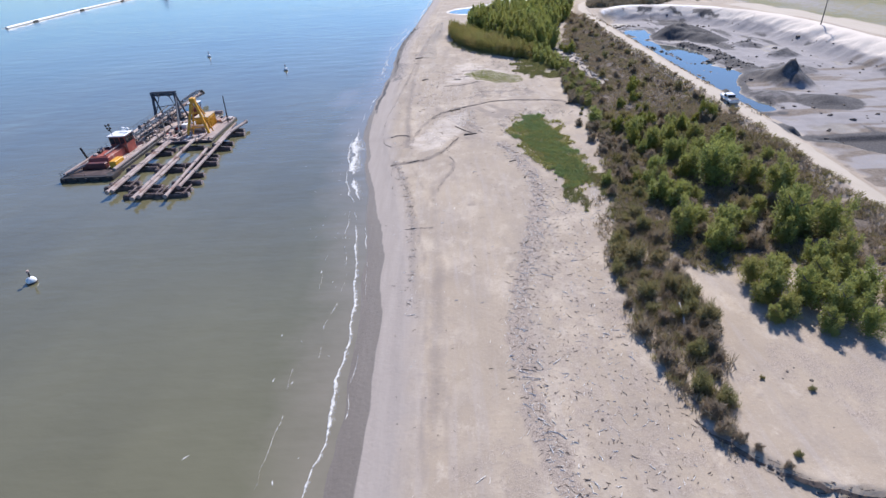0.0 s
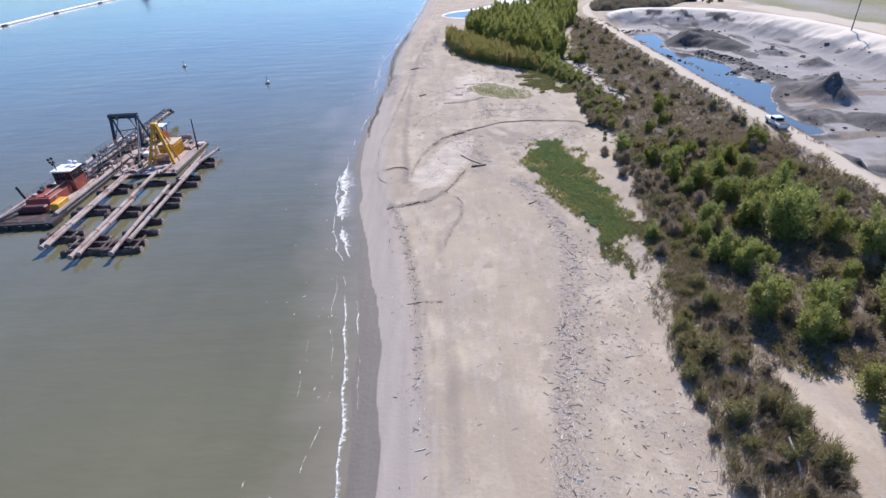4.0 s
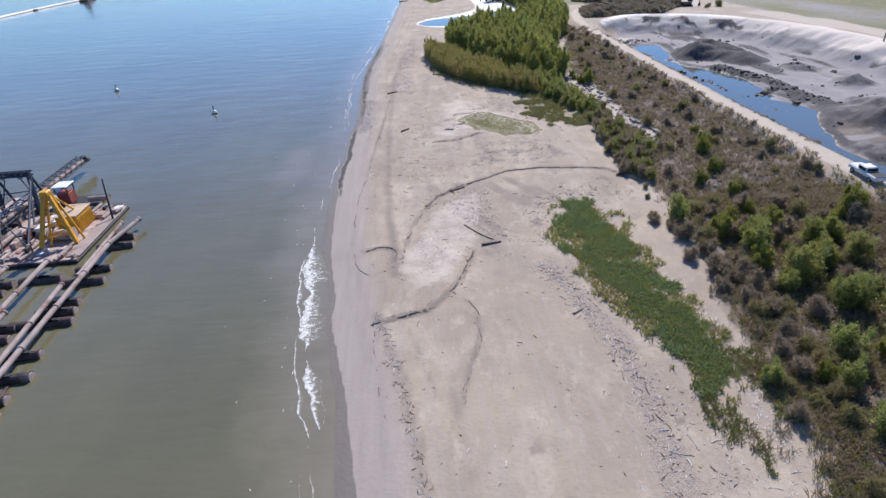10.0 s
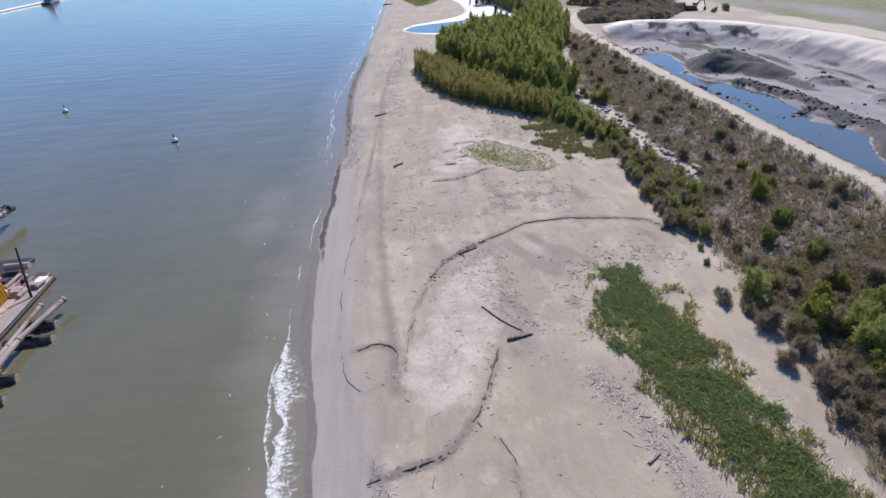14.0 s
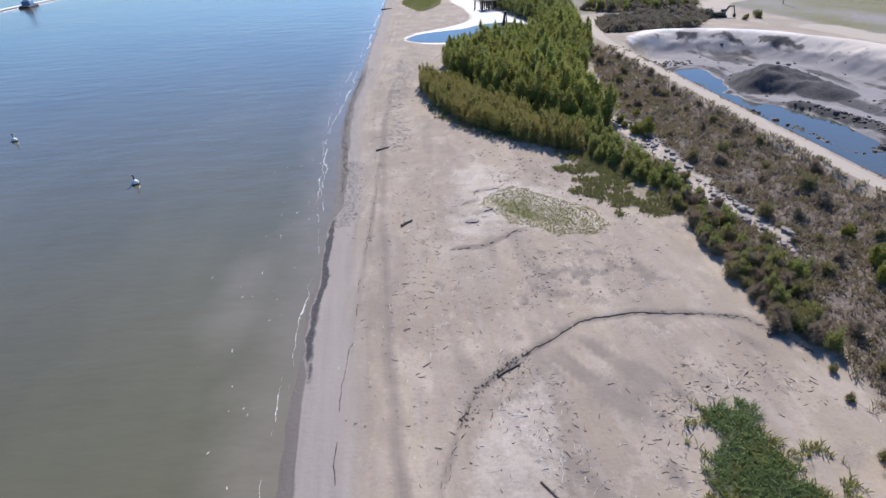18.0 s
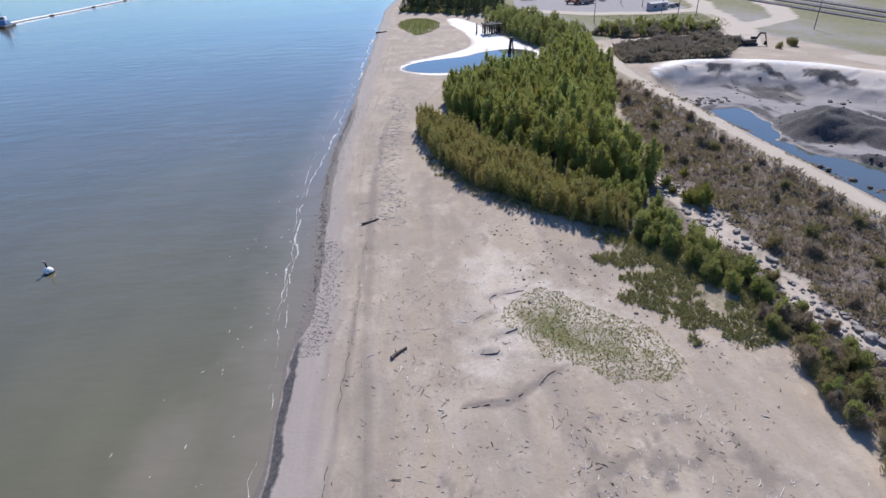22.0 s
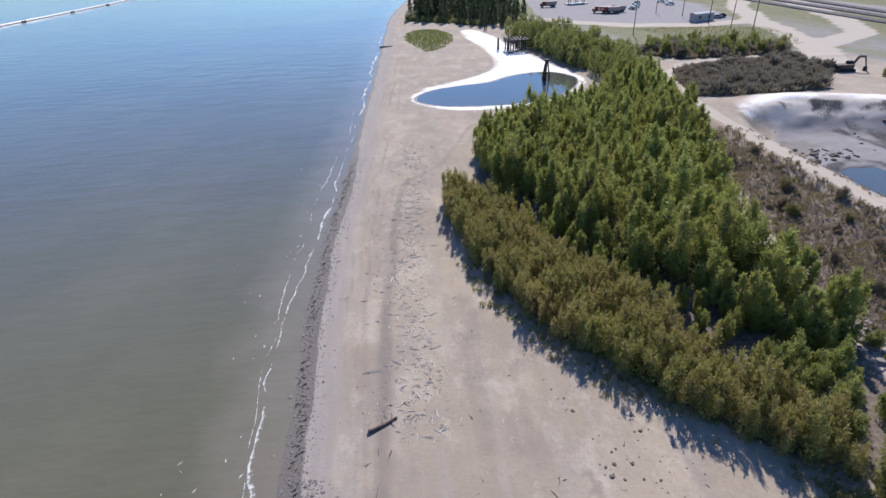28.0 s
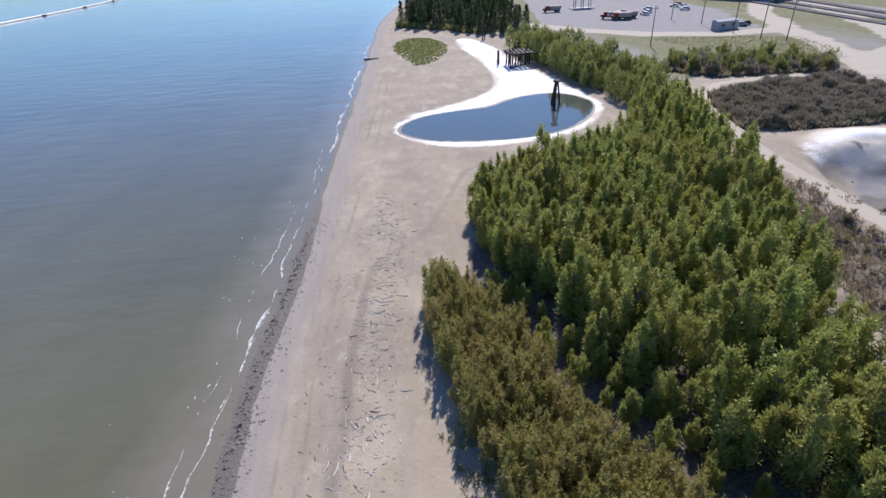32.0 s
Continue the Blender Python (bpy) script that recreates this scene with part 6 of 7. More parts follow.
for x, y in ((-65.3, 105.6), (-64.2, 105.2)):
    dome = bmesh.new()
    bmesh.ops.create_uvsphere(dome, u_segments=12, v_segments=8, radius=0.42, matrix=Matrix.Translation((x, y, 5.3)) @ Matrix.Diagonal((1, 1, 0.8, 1)))
    at_dredge("antenna_dome", dome, WHITE, "white antenna dome", wh)
for x0, y0, x1, y1 in ((-70.6, 90.8, -66, 90.6), (-70.6, 90.8, -70.6, 96), (-70.6, 100, -70.6, 130), (-61.9, 98, -61.9, 108)):
    rail = bmesh.new()
    n = max(2, int(math.hypot(x1 - x0, y1 - y0) / 1.6))
    for k in range(n + 1):
        f = k / n
        rod((x0 + f * (x1 - x0), y0 + f * (y1 - y0), 1.0), (x0 + f * (x1 - x0), y0 + f * (y1 - y0), 2.05), 0.03, None, 5, rail)
    for z in (1.55, 2.05):
        rod((x0, y0, z), (x1, y1, z), 0.03, None, 5, rail)
    at_dredge("railing", rail, NAVY)
at_dredge("exhaust_stack", rod((-69.6, 98.5, 1), (-70.2, 98.2, 4.2), 0.2), BLACK)
at_dredge("hose_pipe", rod((-70, 92, 1.5), (-67.6, 95.2, 2.2), 0.25), PIPE)
# gantry over the bow end
for nm, a, b, r in (("gantry_leg", (-69.4, 126.6, 1), (-68.9, 127.3, 6.7), 0.34), ("gantry_leg", (-68.4, 128.6, 1), (-68.9, 127.5, 6.7), 0.2), ("gantry_leg", (-62.4, 124.3, 1), (-63.6, 127.2, 6.7), 0.36),
                    ("gantry_leg", (-61.4, 126.4, 1), (-63.6, 127.4, 6.7), 0.2), ("gantry_brace", (-58.2, 113.2, 0.9), (-63.4, 127, 5.9), 0.15), ("gantry_brace", (-60.2, 118.5, 0.9), (-63.5, 127, 6.2), 0.13)):
    at_dredge(nm, rod(a, b, r, None, 6), NAVY, "dark blue steel leg" if "leg" in nm else "")
beam = bmesh.new()
truss((-69.2, 127.3, 6.7), (-63.2, 127.3, 6.7), (0, 0, 0.3), (0, 0.3, 0), beam, 6, 0.16)
at_dredge("gantry_beam", beam, NAVY, "dark blue lattice cross beam")
for x in (-67.6, -65.0):
    at_dredge("sheave", rod((x, 127, 6.25), (x, 127.4, 6.25), 0.35, None, 12), GALV)
for a, b in (((-68.9, 127.0, 3.6), (-63.0, 126.0, 4.4)), ((-69.1, 127, 2.4), (-67.2, 127.2, 6.5)), ((-63.0, 125.8, 3.0), (-65.2, 127.2, 6.5))):
    at_dredge("gantry_brace", rod(a, b, 0.09, None, 5), NAVY)
ladder = bmesh.new()
truss((-64.8, 106.8, 2.5), (-64.7, 143.4, 2.9), (0, 0, 0.55), (0.75, 0, 0), ladder, 20, 0.09)
at_dredge("ladder", ladder, NAVY, "long dark lattice dredge ladder")
at_dredge("suction_pipe", rod((-64.8, 107.5, 2.3), (-64.7, 144.2, 2.5), 0.34, None, 12), PIPE, "pale suction pipe inside the ladder")
at_dredge("cutter_head", rod((-64.7, 143.6, 2.6), (-64.6, 145, 2.2), 0.75, 0.4, 10), BLACK)
at_dredge("walkway", box(-66.8, -66.0, 108, 132, 2.3, 2.4, 0.02), GALV, "grey side walkway")
for k in range(9):
    y = 110 + 2.6 * k
    at_dredge("ladder_strut", rod((-65.6, y, 1), (-65.4, y + 0.3, 2.2), 0.1, None, 5), NAVY)
    at_dredge("ladder_strut", rod((-64.0, y, 1), (-64.2, y + 0.3, 2.2), 0.1, None, 5), NAVY)
# rods and stays of the side deck
for a, b in (((-62.4, 108.8, 1), (-63.8, 111.4, 4.4)), ((-60.8, 109.8, 0.9), (-63.9, 113.5, 4.6)), ((-59.4, 109.6, 0.9), (-62.6, 116.5, 4.2)), ((-62.6, 116.5, 4.2), (-58.2, 113.2, 1.4)), ((-63.8, 111.4, 4.4), (-63.2, 122, 5.2))):
    at_dredge("stay", rod(a, b, 0.09, None, 5), BLACK)
# yellow A-frame and winch house
for a, b, r in (((-56, 112.5, 0.85), (-54.5, 115.6, 7.9), 0.36), ((-55.2, 113.6, 0.85), (-54.3, 115.8, 7.9), 0.2), ((-51.9, 113.9, 0.85), (-54.2, 115.9, 7.9), 0.34), ((-51.3, 115.0, 0.85), (-54.0, 116.2, 7.6), 0.18), ((-54.2, 121.8, 0.85), (-54.3, 116.2, 7.7), 0.18)):
    at_dredge("a_frame_leg", rod(a, b, r, None, 4), YELLOW, "yellow steel leg")
for f in (0.2, 0.4, 0.6, 0.8):
    a, b = Vector((-56, 112.5, 0.85)).lerp(Vector((-54.5, 115.6, 7.9)), f), Vector((-51.9, 113.9, 0.85)).lerp(Vector((-54.2, 115.9, 7.9)), f)
    at_dredge("a_frame_tie", rod(a, b, 0.1, None, 5), YELLOW)
    at_dredge("a_frame_tie", rod(a, b + Vector((0.2, 0.1, 1.2)) * (0.9 - f), 0.08, None, 5), YELLOW)
at_dredge("head_block", box(-54.9, -53.8, 115.2, 116.4, 7.6, 8.2, 0.1), YELLOW)
winch = at_dredge("winch_house", box(-55.8, -52.8, 117.2, 121.4, 0.85, 3.4, 0.1), YELLOW, "yellow winch house with tan roof")
at_dredge("roof", box(-55.9, -52.7, 117.1, 121.5, 3.4, 3.5, 0.03), TAN, "tan roof", winch)
for k in range(9):
    at_dredge("rib", box(-52.79, -52.73, 117.5 + 0.45 * k, 117.6 + 0.45 * k, 1.0, 2.9, 0.01), YELLOW, "", winch)
at_dredge("winch_drum", rod((-55.8, 115.2, 1.7), (-52.8, 115.2, 1.7), 0.75, None, 16), RUST, "brown winch drum")
at_dredge("drum_flange", rod((-55.9, 115.2, 1.7), (-55.75, 115.2, 1.7), 1.0, None, 16), RUST)
at_dredge("drum_flange", rod((-52.85, 115.2, 1.7), (-52.7, 115.2, 1.7), 1.0, None, 16), RUST)
at_dredge("hut", box(-60.9, -59.1, 127.2, 129.2, 1.0, 2.9, 0.06), RED, "small dark red control hut")
for x in (-60.9, -59.1):
    for y in (127.2, 129.2):
        at_dredge("hut_post", box(x - 0.08, x + 0.08, y - 0.08, y + 0.08, 2.9, 4.0, 0.01), BLACK)
at_dredge("hut_roof", box(-61.2, -58.8, 126.9, 129.5, 4.0, 4.15, 0.04), WHITE, "white hut roof")
at_dredge("stern_pontoon", box(-61.4, -55, 125.6, 131, -0.5, 0.8, 0.08), BLACK)
at_dredge("spud_mast", rod((-49.9, 120.6, 0.8), (-50.7, 123.2, 6.4), 0.16, 0.1), BLACK, "leaning black mast")
at_dredge("tank", rod((-56.5, 127.6, 1.5), (-53.5, 127.6, 1.5), 0.45, None, 14), PIPE, "rusty tank")
at_dredge("skiff", box(-52.6, -50.8, 123.4, 126.6, 0.1, 0.8, 0.2, None, 1.1), PONTOON, "dark work skiff alongside")
cl = np.random.default_rng(11)
for k in range(190):
    if k % 5 == 4:
        x, y = cl.uniform(-57, -50.2), cl.choice([cl.uniform(109.6, 112.2), cl.uniform(122, 125)])
    elif k % 2:
        x, y = cl.uniform(-70.2, -62.4), cl.uniform(107, 131)
    else:
        x, y = cl.uniform(-61, -57), cl.uniform(110.5, 125)
    a, b, c = cl.uniform(0.15, 0.6), cl.uniform(0.2, 0.9), cl.uniform(0.2, 1.2)
    m = (RUST, BLACK, NAVY, RED, PIPE, RUST, DRIFT_DARK, WHITE)[cl.integers(8)]
    z = 1.04 if x < -61.6 else 0.84
    c = c * (0.5 if x > -57 else 1)
    if k % 3:
        at_dredge("deck_gear", box(x - a, x + a, y - b, y + b, z, z + c, 0.06), m)
    else:
        at_dredge("deck_pipe", rod((x, y - 2 * b, z + 0.3), (x + a * 0.5, y + 2 * b, z + 0.3), 0.22, None, 9), PIPE)


# ---- floating pipe rafts ----
def raft(pipes, floats, label):
    x0, y0 = pipes[0][0][0], pipes[0][0][1]
    ob = thing("pipe_raft", (x0 - 0.9, y0 + 1.1, 0), label, "pipeline", "floating pipe rafts")

    def hang(name, bm, m, lab="", parent=None):
        bmesh.ops.translate(bm, verts=bm.verts, vec=(-x0, -y0, 0))
        return part(name, bm, m, parent or ob, lab)
    for a, b, r in pipes:
        p = hang("pipe", rod(a, b, r, None, 14), PIPE, "rust-streaked dredge pipe")
        a, b = Vector(a), Vector(b)
        n = int((b - a).length / 6)
        for k in range(n + 1):
            c = a.lerp(b, (k + 0.02) / (n + 0.04))
            u = (b - a).normalized() * 0.12
            hang("flange", rod(c - u, c + u, r * 1.3, None, 14), PIPE, "", p)
    for x_a, x_b, y in floats:
        f = hang("pontoon", rod((x_a, y, 0.12), (x_b, y + 0.15, 0.12), 0.62, None, 14), PONTOON, "dark rusty float")
        hang("end_cap", rod((x_b, y + 0.15, 0.12), (x_b + 0.12, y + 0.15, 0.12), 0.52, None, 14), PIPE, "pale rusty end cap", f)
    for px in {round(p[0][0], 1) for p in pipes}:
        for x_a, x_b, y in floats:
            hang("saddle", box(px - 0.75, px + 0.75, y - 0.2, y + 0.2, 0.5, 0.8, 0.03), BLACK)
    ys = sorted(f[2] for f in floats)
    for xx in (floats[0][0] + 0.7, floats[0][1] - 0.7):
        hang("skid", box(xx - 0.14, xx + 0.14, ys[0] - 0.5, ys[0] + 3.4, 0.58, 0.78, 0.02), PONTOON)
    return ob


raft([((-57.6, 82.4, 1.05), (-58.3, 107.8, 1.15), 0.30), ((-57.0, 82.9, 1.05), (-57.6, 107.6, 1.15), 0.26)], [(-60, -54.8, 86.0), (-60, -54.8, 87.8), (-60.4, -54.8, 94.6), (-60.4, -55, 96.2), (-60.6, -55.4, 102.6), (-60.4, -55.4, 104.6)], "long double dredge pipe carried on dark steel floats")
raft([((-51.7, 79.2, 1.05), (-52.9, 108.6, 1.15), 0.30), ((-51.0, 80.0, 1.05), (-51.6, 97.4, 1.1), 0.27), ((-52.2, 84.0, 1.05), (-52.6, 101.2, 1.1), 0.2)], [(-54.6, -48.4, 82.0), (-54.6, -48.6, 83.8), (-54.2, -49.8, 85.6), (-54.4, -49.2, 93.2), (-54.4, -49.6, 95.2), (-54.8, -49.8, 105.2)], "long dredge pipe carried on dark steel floats")
raft([((-46.4, 79.6, 1.05), (-47.9, 102.4, 1.1), 0.28), ((-45.7, 83.2, 1.05), (-46.5, 112, 1.15), 0.30), ((-46.5, 112, 1.15), (-45.0, 118.6, 1.3), 0.30), ((-46.9, 104, 1.1), (-47.3, 118, 1.2), 0.24)], [(-49, -43.6, 81.8), (-49, -43.9, 83.8), (-48.4, -43.3, 86.8), (-48, -44.2, 90.2), (-50.4, -43.7, 95.6), (-48.6, -44.4, 97.6), (-48.6, -44.8, 99.4), (-48.8, -43.9, 103.8), (-48.6, -44.4, 106.8), (-48.6, -43.9, 112.6), (-48.4, -44.8, 115.2)], "long double dredge pipe with a bent end on dark steel floats")

# ---- buoys ----
for x, y in ((-54.9, 58), (-87.8, 208.5), (-51.5, 177.5)):
    b = thing("mooring_buoy", (x, y, 0), "white and dark round mooring buoy floating in the river", "buoy", "mooring buoys", turn=rng.uniform(0, 360))
    s = bmesh.new()
    bmesh.ops.create_uvsphere(s, u_segments=16, v_segments=10, radius=0.62, matrix=Matrix.Translation((0, 0, 0.22)))
    part("float", s, WHITE, b, "stained white ball float")
    part("band", rod((0, 0, -0.05), (0, 0, 0.2), 0.65, None, 18), BLACK, b, "dark waterline band")
    part("mast", rod((0, 0, 0.75), (0.12, 0, 1.55), 0.09), BLACK, b)
    part("ring", rod((0.0, -0.16, 1.6), (0.15, 0.16, 1.6), 0.17, None, 10), RUST, b)


# ---- timber piles by the lagoon ----
dol = thing("pile_dolphin", (39.5, 299.5, 0.3), "dark tripod of old timber piles standing in the lagoon", "piling")
for a, b in (((-0.9, -0.6), (-0.15, -0.1)), ((0.9, -0.5), (0.25, -0.05)), ((0.1, 1.1), (0.05, 0.2)), ((-1.0, 0.5), (-0.2, 0.15))):
    part("pile", rod((*a, -0.9), (*b, 5.1), 0.24, 0.2, 10), TIMBER, dol)
part("cap", box(-0.75, 0.75, -0.6, 0.7, 4.95, 5.35, 0.06), TIMBER, dol)
part("brace", rod((-0.8, -0.5, 0.9), (0.7, -0.3, 2.2), 0.1), TIMBER, dol)
tre = thing("old_trestle", (40, 344, 0.4), "collapsed timber trestle with rows of dark piles", "trestle")
for k in range(5):
    for j in range(3):
        x, y = -1.5 + 1.7 * k + 0.2 * math.sin(k * 3 + j), -3 + 3.2 * j + 0.8 * k
        part("pile", rod((x, y, -0.8), (x + 0.15 * math.sin(j + k), y + 0.1, 5.0 - 0.7 * ((k * 2 + j) % 3)), 0.24, 0.2, 9), TIMBER, tre)
for j in range(3):
    part("cap_beam", box(-2.0, 6.2, -3.3 + 3.2 * j, -2.9 + 3.2 * j, 3.6, 4.0, 0.04), TIMBER, tre)
for k in range(6):
    part("plank", box(-1.8 + 1.3 * k, -1.0 + 1.3 * k, -3.6, 4.5 - 0.6 * (k % 3), 4.0, 4.12, 0.02), TIMBER, tre)
part("fallen_beam", rod((-2, -4.5, 0.2), (3.5, -2.5, 0.8), 0.22), TIMBER, tre)
for x, y, h in ((36.5, 350, 3.6), (37.2, 353, 3.0), (40, 394, 6.5), (41, 395, 5.0), (36.0, 346.5, 4.2)):
    p = thing("timber_pile", (x, y, at(x, y)), "single dark old timber pile", "piling", "old piles")
    part("post", rod((0, 0, -0.8), (0.1, 0.05, h), 0.26, 0.2, 10), TIMBER, p)


# ---- vehicles and machines ----
def wheels(ob, spots, r, w):
    for x, y in spots:
        t = part("wheel", rod((x - w / 2, y, r), (x + w / 2, y, r), r, None, 14), RUBBER, ob)
        part("rim", rod((x - w / 2 - 0.01, y, r), (x + w / 2 + 0.01, y, r), r * 0.55, None, 10), GALV, t)


def car(x, y, turn, paint, label, pickup=False):
    ob = thing("pickup_truck" if pickup else "car", (x, y, at(x, y) + 0.03), label, "truck" if pickup else "car", "" if pickup else "parked cars", turn=turn)
    ln = 5.6 if pickup else 4.6
    part("body", box(-0.95, 0.95, -ln / 2, ln / 2, 0.42, 1.05, 0.14), paint, ob)
    c0, c1 = (-0.75, 1.1) if pickup else (-1.7, 1.0)
    part("cabin", box(-0.85, 0.85, c0, c1, 1.0, 1.62, 0.1, None, 0.84), paint, ob)
    part("windscreen", box(-0.74, 0.74, c1 - 0.09, c1 + 0.02, 1.1, 1.5, 0.02, None, 0.9), GLASS, ob)
    part("rear_window", box(-0.74, 0.74, c0 - 0.02, c0 + 0.09, 1.1, 1.5, 0.02, None, 0.9), GLASS, ob)
    for s in (-0.84, 0.84):
        part("side_window", box(s - 0.05, s + 0.05, c0 + 0.25, c1 - 0.25, 1.1, 1.48, 0.02), GLASS, ob)
    for s in (-0.65, 0.65):
        part("headlight", box(s - 0.18, s + 0.18, ln / 2 - 0.03, ln / 2 + 0.03, 0.7, 0.88, 0.02), GALV, ob)
    if pickup:
        part("bed_floor", box(-0.8, 0.8, -ln / 2 + 0.1, c0 - 0.08, 1.03, 1.065, 0.01), RUBBER, ob, "dark load bed")
    wheels(ob, [(sx, sy) for sx in (-0.86, 0.86) for sy in (-ln * 0.31, ln * 0.31)], 0.36, 0.24)
    return ob


car(57.6, 111, -4, WHITE, "white pickup truck standing on the haul road", True)
for k, (x, y, tn, m) in enumerate(((145, 437, 70, WHITE), (147, 442, 70, WHITE), (149, 447, 72, GREY), (147, 451, 70, WHITE), (151, 456, 70, RED), (142, 386, 80, BLACK), (139, 384, 80, GREY), (122, 430, 20, WHITE), (126, 436, 24, WHITE), (112, 436, 60, WHITE), (116, 440, 60, GREY), (131, 446, 30, WHITE))):
    car(x, y, tn, m, "parked {} car on the gravel lot".format({WHITE: "white", GREY: "grey", RED: "red", BLACK: "black"}[m]))


def dump_truck(x, y, turn):
    ob = thing("dump_truck", (x, y, at(x, y) + 0.03), "rusty red dump truck parked on the lot", "truck", "parked dump trucks", turn=turn)
    part("chassis", box(-1.0, 1.0, -4, 3.6, 0.8, 1.2, 0.05), BLACK, ob)
    part("tipper", box(-1.25, 1.25, -4.2, 1.2, 1.2, 2.9, 0.08, None, 1.06), RUST, ob, "rusty tipper body")
    part("cab", box(-1.15, 1.15, 1.5, 3.4, 1.1, 3.0, 0.15), RED, ob)
    part("windscreen", box(-0.95, 0.95, 3.38, 3.44, 2.0, 2.8, 0.02), GLASS, ob)
    part("bonnet", box(-0.9, 0.9, 3.4, 4.6, 1.0, 2.0, 0.15), RED, ob)
    wheels(ob, [(sx, sy) for sx in (-1.05, 1.05) for sy in (-3.0, -1.7, 3.4)], 0.52, 0.35)


dump_truck(107, 421, 75)
dump_truck(104, 425, 70)
dump_truck(111, 424, 80)
dump_truck(88, 461, 85)
ex = thing("excavator", (112.5, 279.5, at(112.5, 279.5)), "dark brown excavator with its arm bent down", "excavator", turn=-100)
ex.matrix_basis = ex.matrix_basis @ Matrix.Diagonal((0.78, 0.78, 0.78, 1))
for s in (-1.3, 1.3):
    tr = box(s - 0.35, s + 0.35, -2.3, 2.3, 0, 0.95, 0.3)
    part("track", tr, RUBBER, ex)
part("undercarriage", box(-1, 1, -1.4, 1.4, 0.4, 0.95, 0.05), BLACK, ex)
upper = part("upper_body", box(-1.5, 1.5, -2.9, 1.6, 1.0, 2.3, 0.15), DRIFT_DARK, ex, "dark brown engine body")
part("counterweight", box(-1.45, 1.45, -3.4, -2.7, 1.05, 2.2, 0.25), BLACK, ex)
cabn = part("cab", box(-1.45, -0.35, 0.1, 1.9, 1.6, 3.2, 0.12), BLACK, ex)
part("cab_window", box(-1.3, -0.5, 1.88, 1.93, 2.1, 3.05, 0.02), GLASS, cabn)
part("boom", rod((0.2, 1.2, 1.8), (0.2, 2.8, 4.6), 0.36, 0.32, 6), DRIFT_DARK, ex)
part("boom_end", rod((0.2, 2.7, 4.55), (0.2, 5.0, 4.5), 0.32, 0.25, 6), DRIFT_DARK, ex)
part("dipper", rod((0.2, 4.8, 4.8), (0.2, 5.9, 1.5), 0.28, 0.2, 6), DRIFT_DARK, ex)
part("boom_cylinder", rod((0.2, 1.8, 1.8), (0.2, 3.2, 4.3), 0.11), GALV, ex)
part("dipper_cylinder", rod((0.2, 2.9, 5.0), (0.2, 4.8, 4.95), 0.1), GALV, ex)
part("bucket", box(-0.4, 0.8, 5.2, 6.4, 0.1, 1.5, 0.2, None, 0.7), BLACK, ex)


# ---- poles, sheds, rails ----
for x, y in ((90.5, 358), (125, 411), (130, 396), (128, 371), (127, 354), (132, 348), (122, 188), (172, 470), (150, 300)):
    p = thing("utility_pole", (x, y, at(x, y)), "tall grey wooden utility pole with a crossarm", "pole", "utility poles", turn=rng.uniform(-10, 10))
    part("post", rod((0, 0, -0.5), (0.15, 0, 12.5), 0.19, 0.12, 9), DRIFT, p)
    arm = part("crossarm", box(-1.2, 1.3, -0.06, 0.06, 11.6, 11.75, 0.01), DRIFT, p)
    for dx in (-1.0, 0.6, 1.1):
        part("insulator", rod((dx, 0, 11.75), (dx, 0, 11.95), 0.06), GALV, arm)


def shed(name, x, y, w, d, h, turn, wall_m, roof_m, label):
    ob = thing(name, (x, y, at(x, y)), label, "building", turn=turn)
    wl_ = part("wall", box(-w / 2, w / 2, -d / 2, d / 2, -0.3, h, 0.03), wall_m, ob)
    bm = bmesh.new()
    v = [bm.verts.new(c) for c in ((-w / 2 - 0.4, -d / 2 - 0.4, h), (w / 2 + 0.4, -d / 2 - 0.4, h), (w / 2 + 0.4, d / 2 + 0.4, h), (-w / 2 - 0.4, d / 2 + 0.4, h), (-w / 2 - 0.4, 0, h + d * 0.16), (w / 2 + 0.4, 0, h + d * 0.16))]
    for f in ((0, 1, 5, 4), (2, 3, 4, 5), (0, 4, 3), (1, 2, 5), (3, 2, 1, 0)):
        bm.faces.new([v[k] for k in f])
    part("roof", bm, roof_m, ob)
    n = max(2, int(w / 5))
    for k in range(n):
        cx = -w / 2 + (k + 0.5) * w / n
        wi = part("window", box(cx - 0.7, cx + 0.7, -d / 2 - 0.05, -d / 2 + 0.02, h * 0.4, h * 0.7, 0.01), GLASS, ob)
    part("door", box(w / 2 - 0.02, w / 2 + 0.05, -1.2, 1.2, 0, min(3.0, h - 0.3), 0.01), GREY, ob)


shed("blue_warehouse", 190, 468, 44, 18, 6, -60, BLUE, GREY, "long blue metal warehouse beyond the rail yard")
shed("container_office", 130, 380, 10, 3.2, 3.2, 15, GREY, GREY, "grey site office container on the lot")
shed("work_shed", 150, 510, 26, 14, 5, 10, WHITE, GREY, "white low workshop at the far lot")
shed("far_depot", 250, 560, 40, 20, 6, -30, WHITE, GREY, "pale depot building in the distance")
stand = thing("loading_frame", (106, 468, at(106, 468)), "open steel loading frame on the lot", "frame")
for x in (-4, 0, 4):
    for y in (-1.5, 1.5):
        part("post", box(x - 0.15, x + 0.15, y - 0.15, y + 0.15, 0, 4.5, 0.02), NAVY, stand)
part("roof", box(-5, 5, -2.2, 2.2, 4.5, 4.75, 0.03), GREY, stand)
part("platform", box(-6, 6, -2.6, 2.6, 0, 0.5, 0.04), CONCRETE, stand)
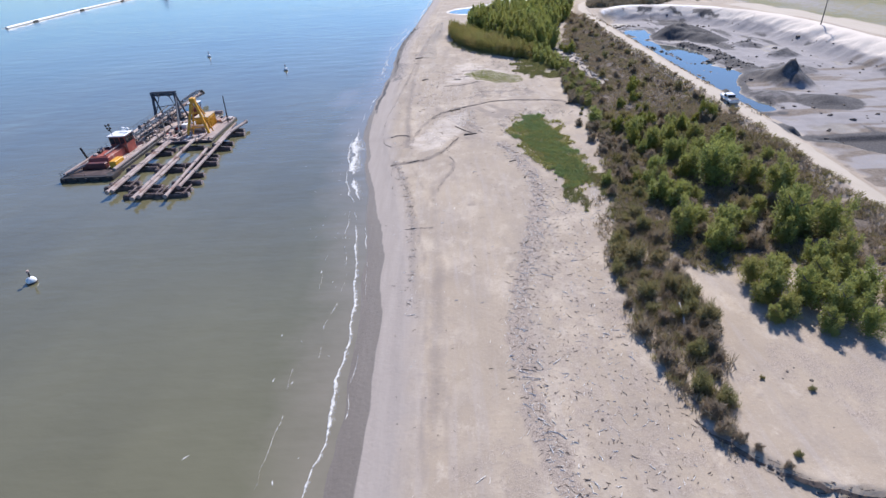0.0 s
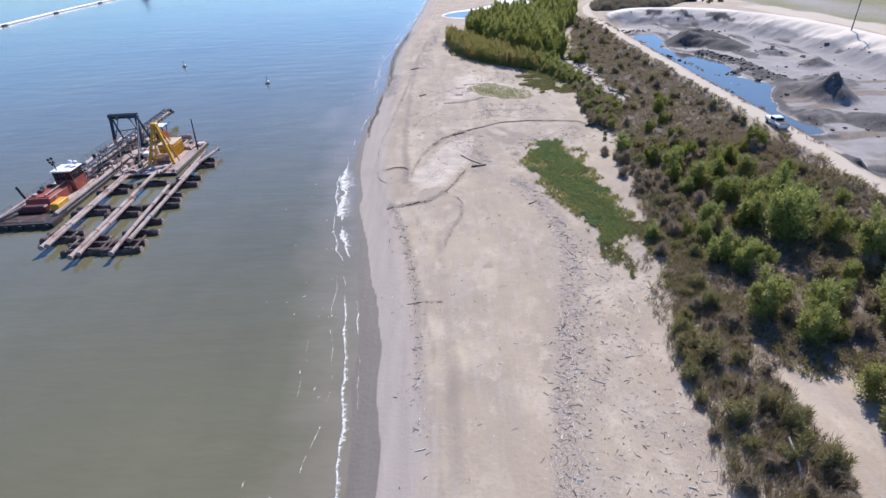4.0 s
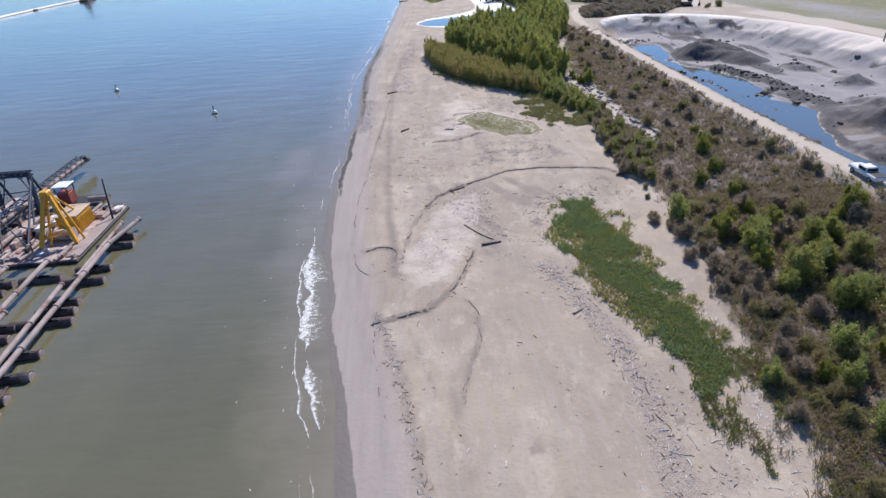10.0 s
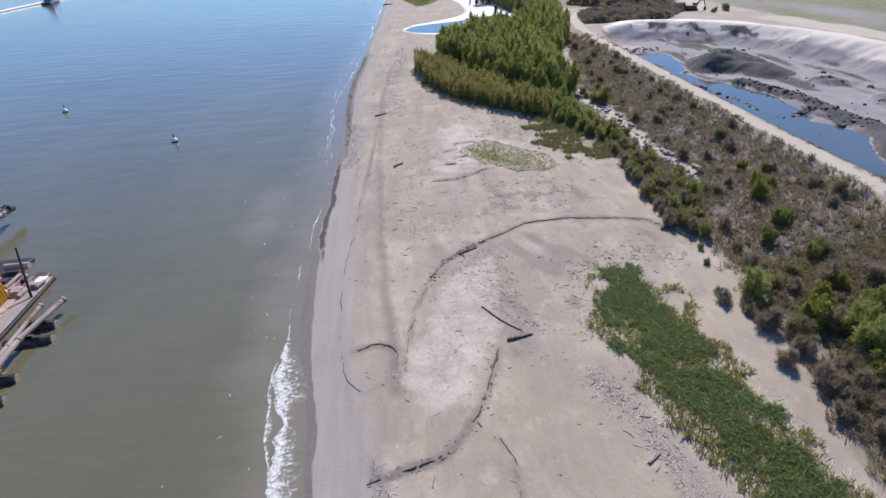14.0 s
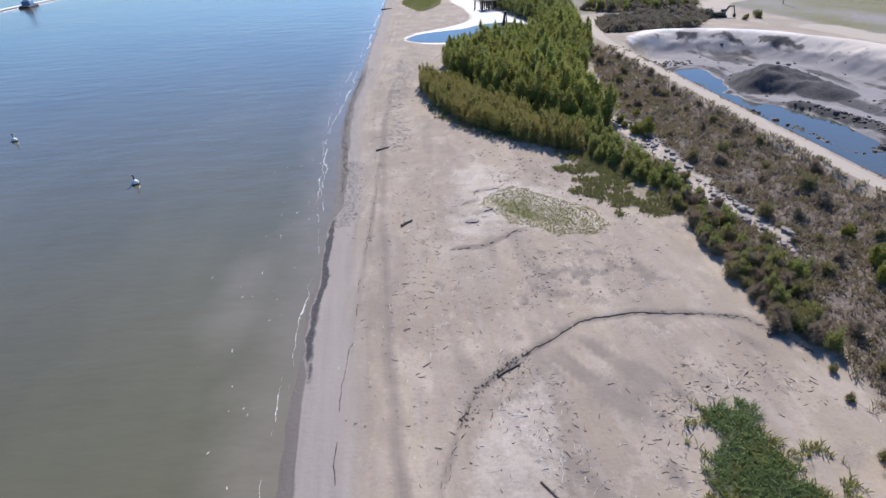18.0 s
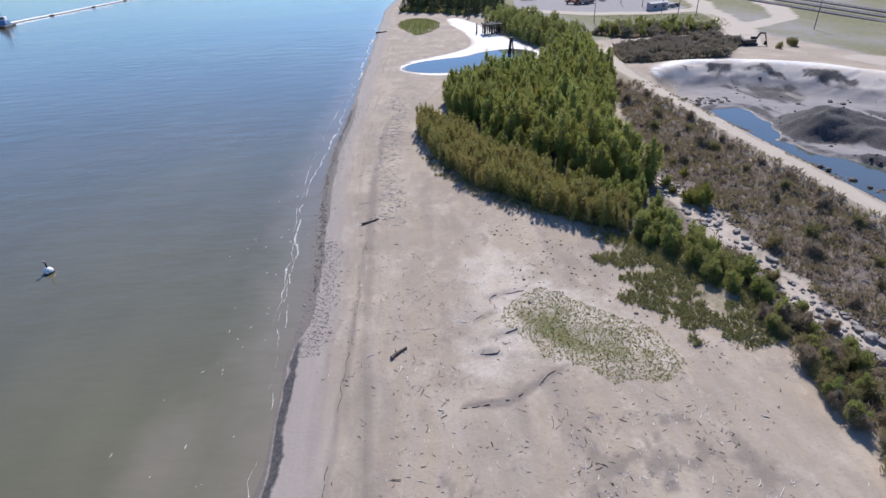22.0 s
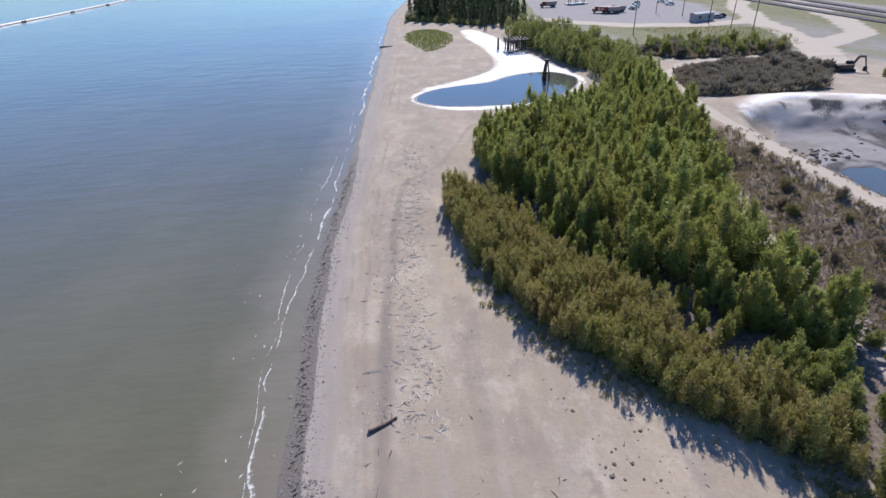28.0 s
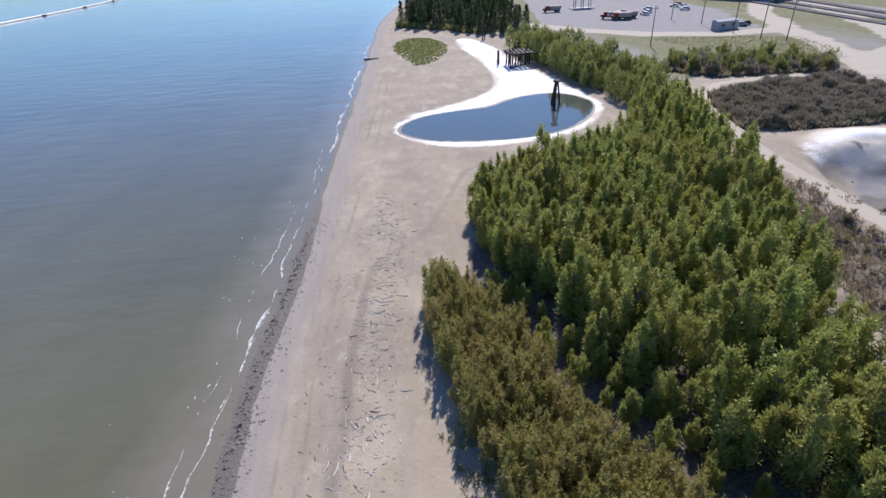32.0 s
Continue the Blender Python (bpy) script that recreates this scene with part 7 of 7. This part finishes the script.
for k in range(3):
    x0 = 182 + 9 * k
    track = thing("rail_track", (x0, 300, 0.95), "pair of steel rails on a gravel bed", "railway", "rail tracks", "structure", turn=-2 - 0.8 * k)
    for s in (-0.75, 0.75):
        part("rail", box(s - 0.06, s + 0.06, -260, 420, 0.1, 0.26, 0.01), RUST, track)
    part("ballast", box(-1.9, 1.9, -260, 420, -0.5, 0.1, 0.02), plain("ballast", (0.16, 0.145, 0.135), (0.24, 0.22, 0.2), 0.5, 0.95) if k == 0 else bpy.data.materials["ballast"], track)

# ---- far work boat and floating line ----
tug = thing("work_boat", (-240, 512, 0), "dark blue work boat with white wheelhouse on the floating line", "boat", turn=8)
part("hull", box(-3.2, 3.2, -8, 8, -0.6, 1.3, 0.6, None, 1.08), NAVY, tug)
part("deckhouse", box(-2.4, 2.4, -3.5, 4, 1.3, 3.8, 0.15), BLUE, tug)
cb = part("wheelhouse", box(-1.8, 1.8, -1, 3, 3.8, 6.0, 0.1), WHITE, tug)
part("window", box(-1.6, 1.6, -1.05, -0.98, 4.6, 5.6, 0.01), GLASS, cb)
part("mast", rod((0, 0.5, 6), (0, 0.5, 9), 0.12), BLACK, tug)
part("fender", rod((-3, -8.2, 0.7), (3, -8.2, 0.7), 0.5, None, 10), RUBBER, tug)
line = thing("floating_pipeline", (-246, 330, 0), "long pale pipeline floating on the far river with foam beside it", "pipeline")
pts = [Vector((-8 * math.sin(k * 0.35) - 4 + 0.9 * k, 27 * k, 0.35)) for k in range(17)]
for a, b in zip(pts, pts[1:]):
    p = part("pipe", rod(a, b, 0.75, None, 10), WHITE, line, "pale floating pipe")
for k, a in enumerate(pts[1::2]):
    part("float", box(a.x - 1.6, a.x + 1.6, a.y - 2.2, a.y + 2.2, -0.3, 0.8, 0.2), BLACK, line)
wake = bmesh.new()
prev = None
for k in range(140):
    f = k / 139 * 15.99
    a = pts[int(f)].lerp(pts[int(f) + 1], f - int(f))
    w = 2.4 + 1.6 * math.sin(k * 1.7) * math.sin(k * 0.43)
    cur = (wake.verts.new((a.x - 1.2 - w, a.y, 0.03)), wake.verts.new((a.x + 0.5, a.y, 0.03)))
    if prev:
        wake.faces.new((prev[0], prev[1], cur[1], cur[0]))
    prev = cur
wake_foam = part("foam", wake, FOAM, line, "white foam beside the pipe")
give(wake_foam.data, "thick", np.full(len(wake_foam.data.vertices), 0.6))
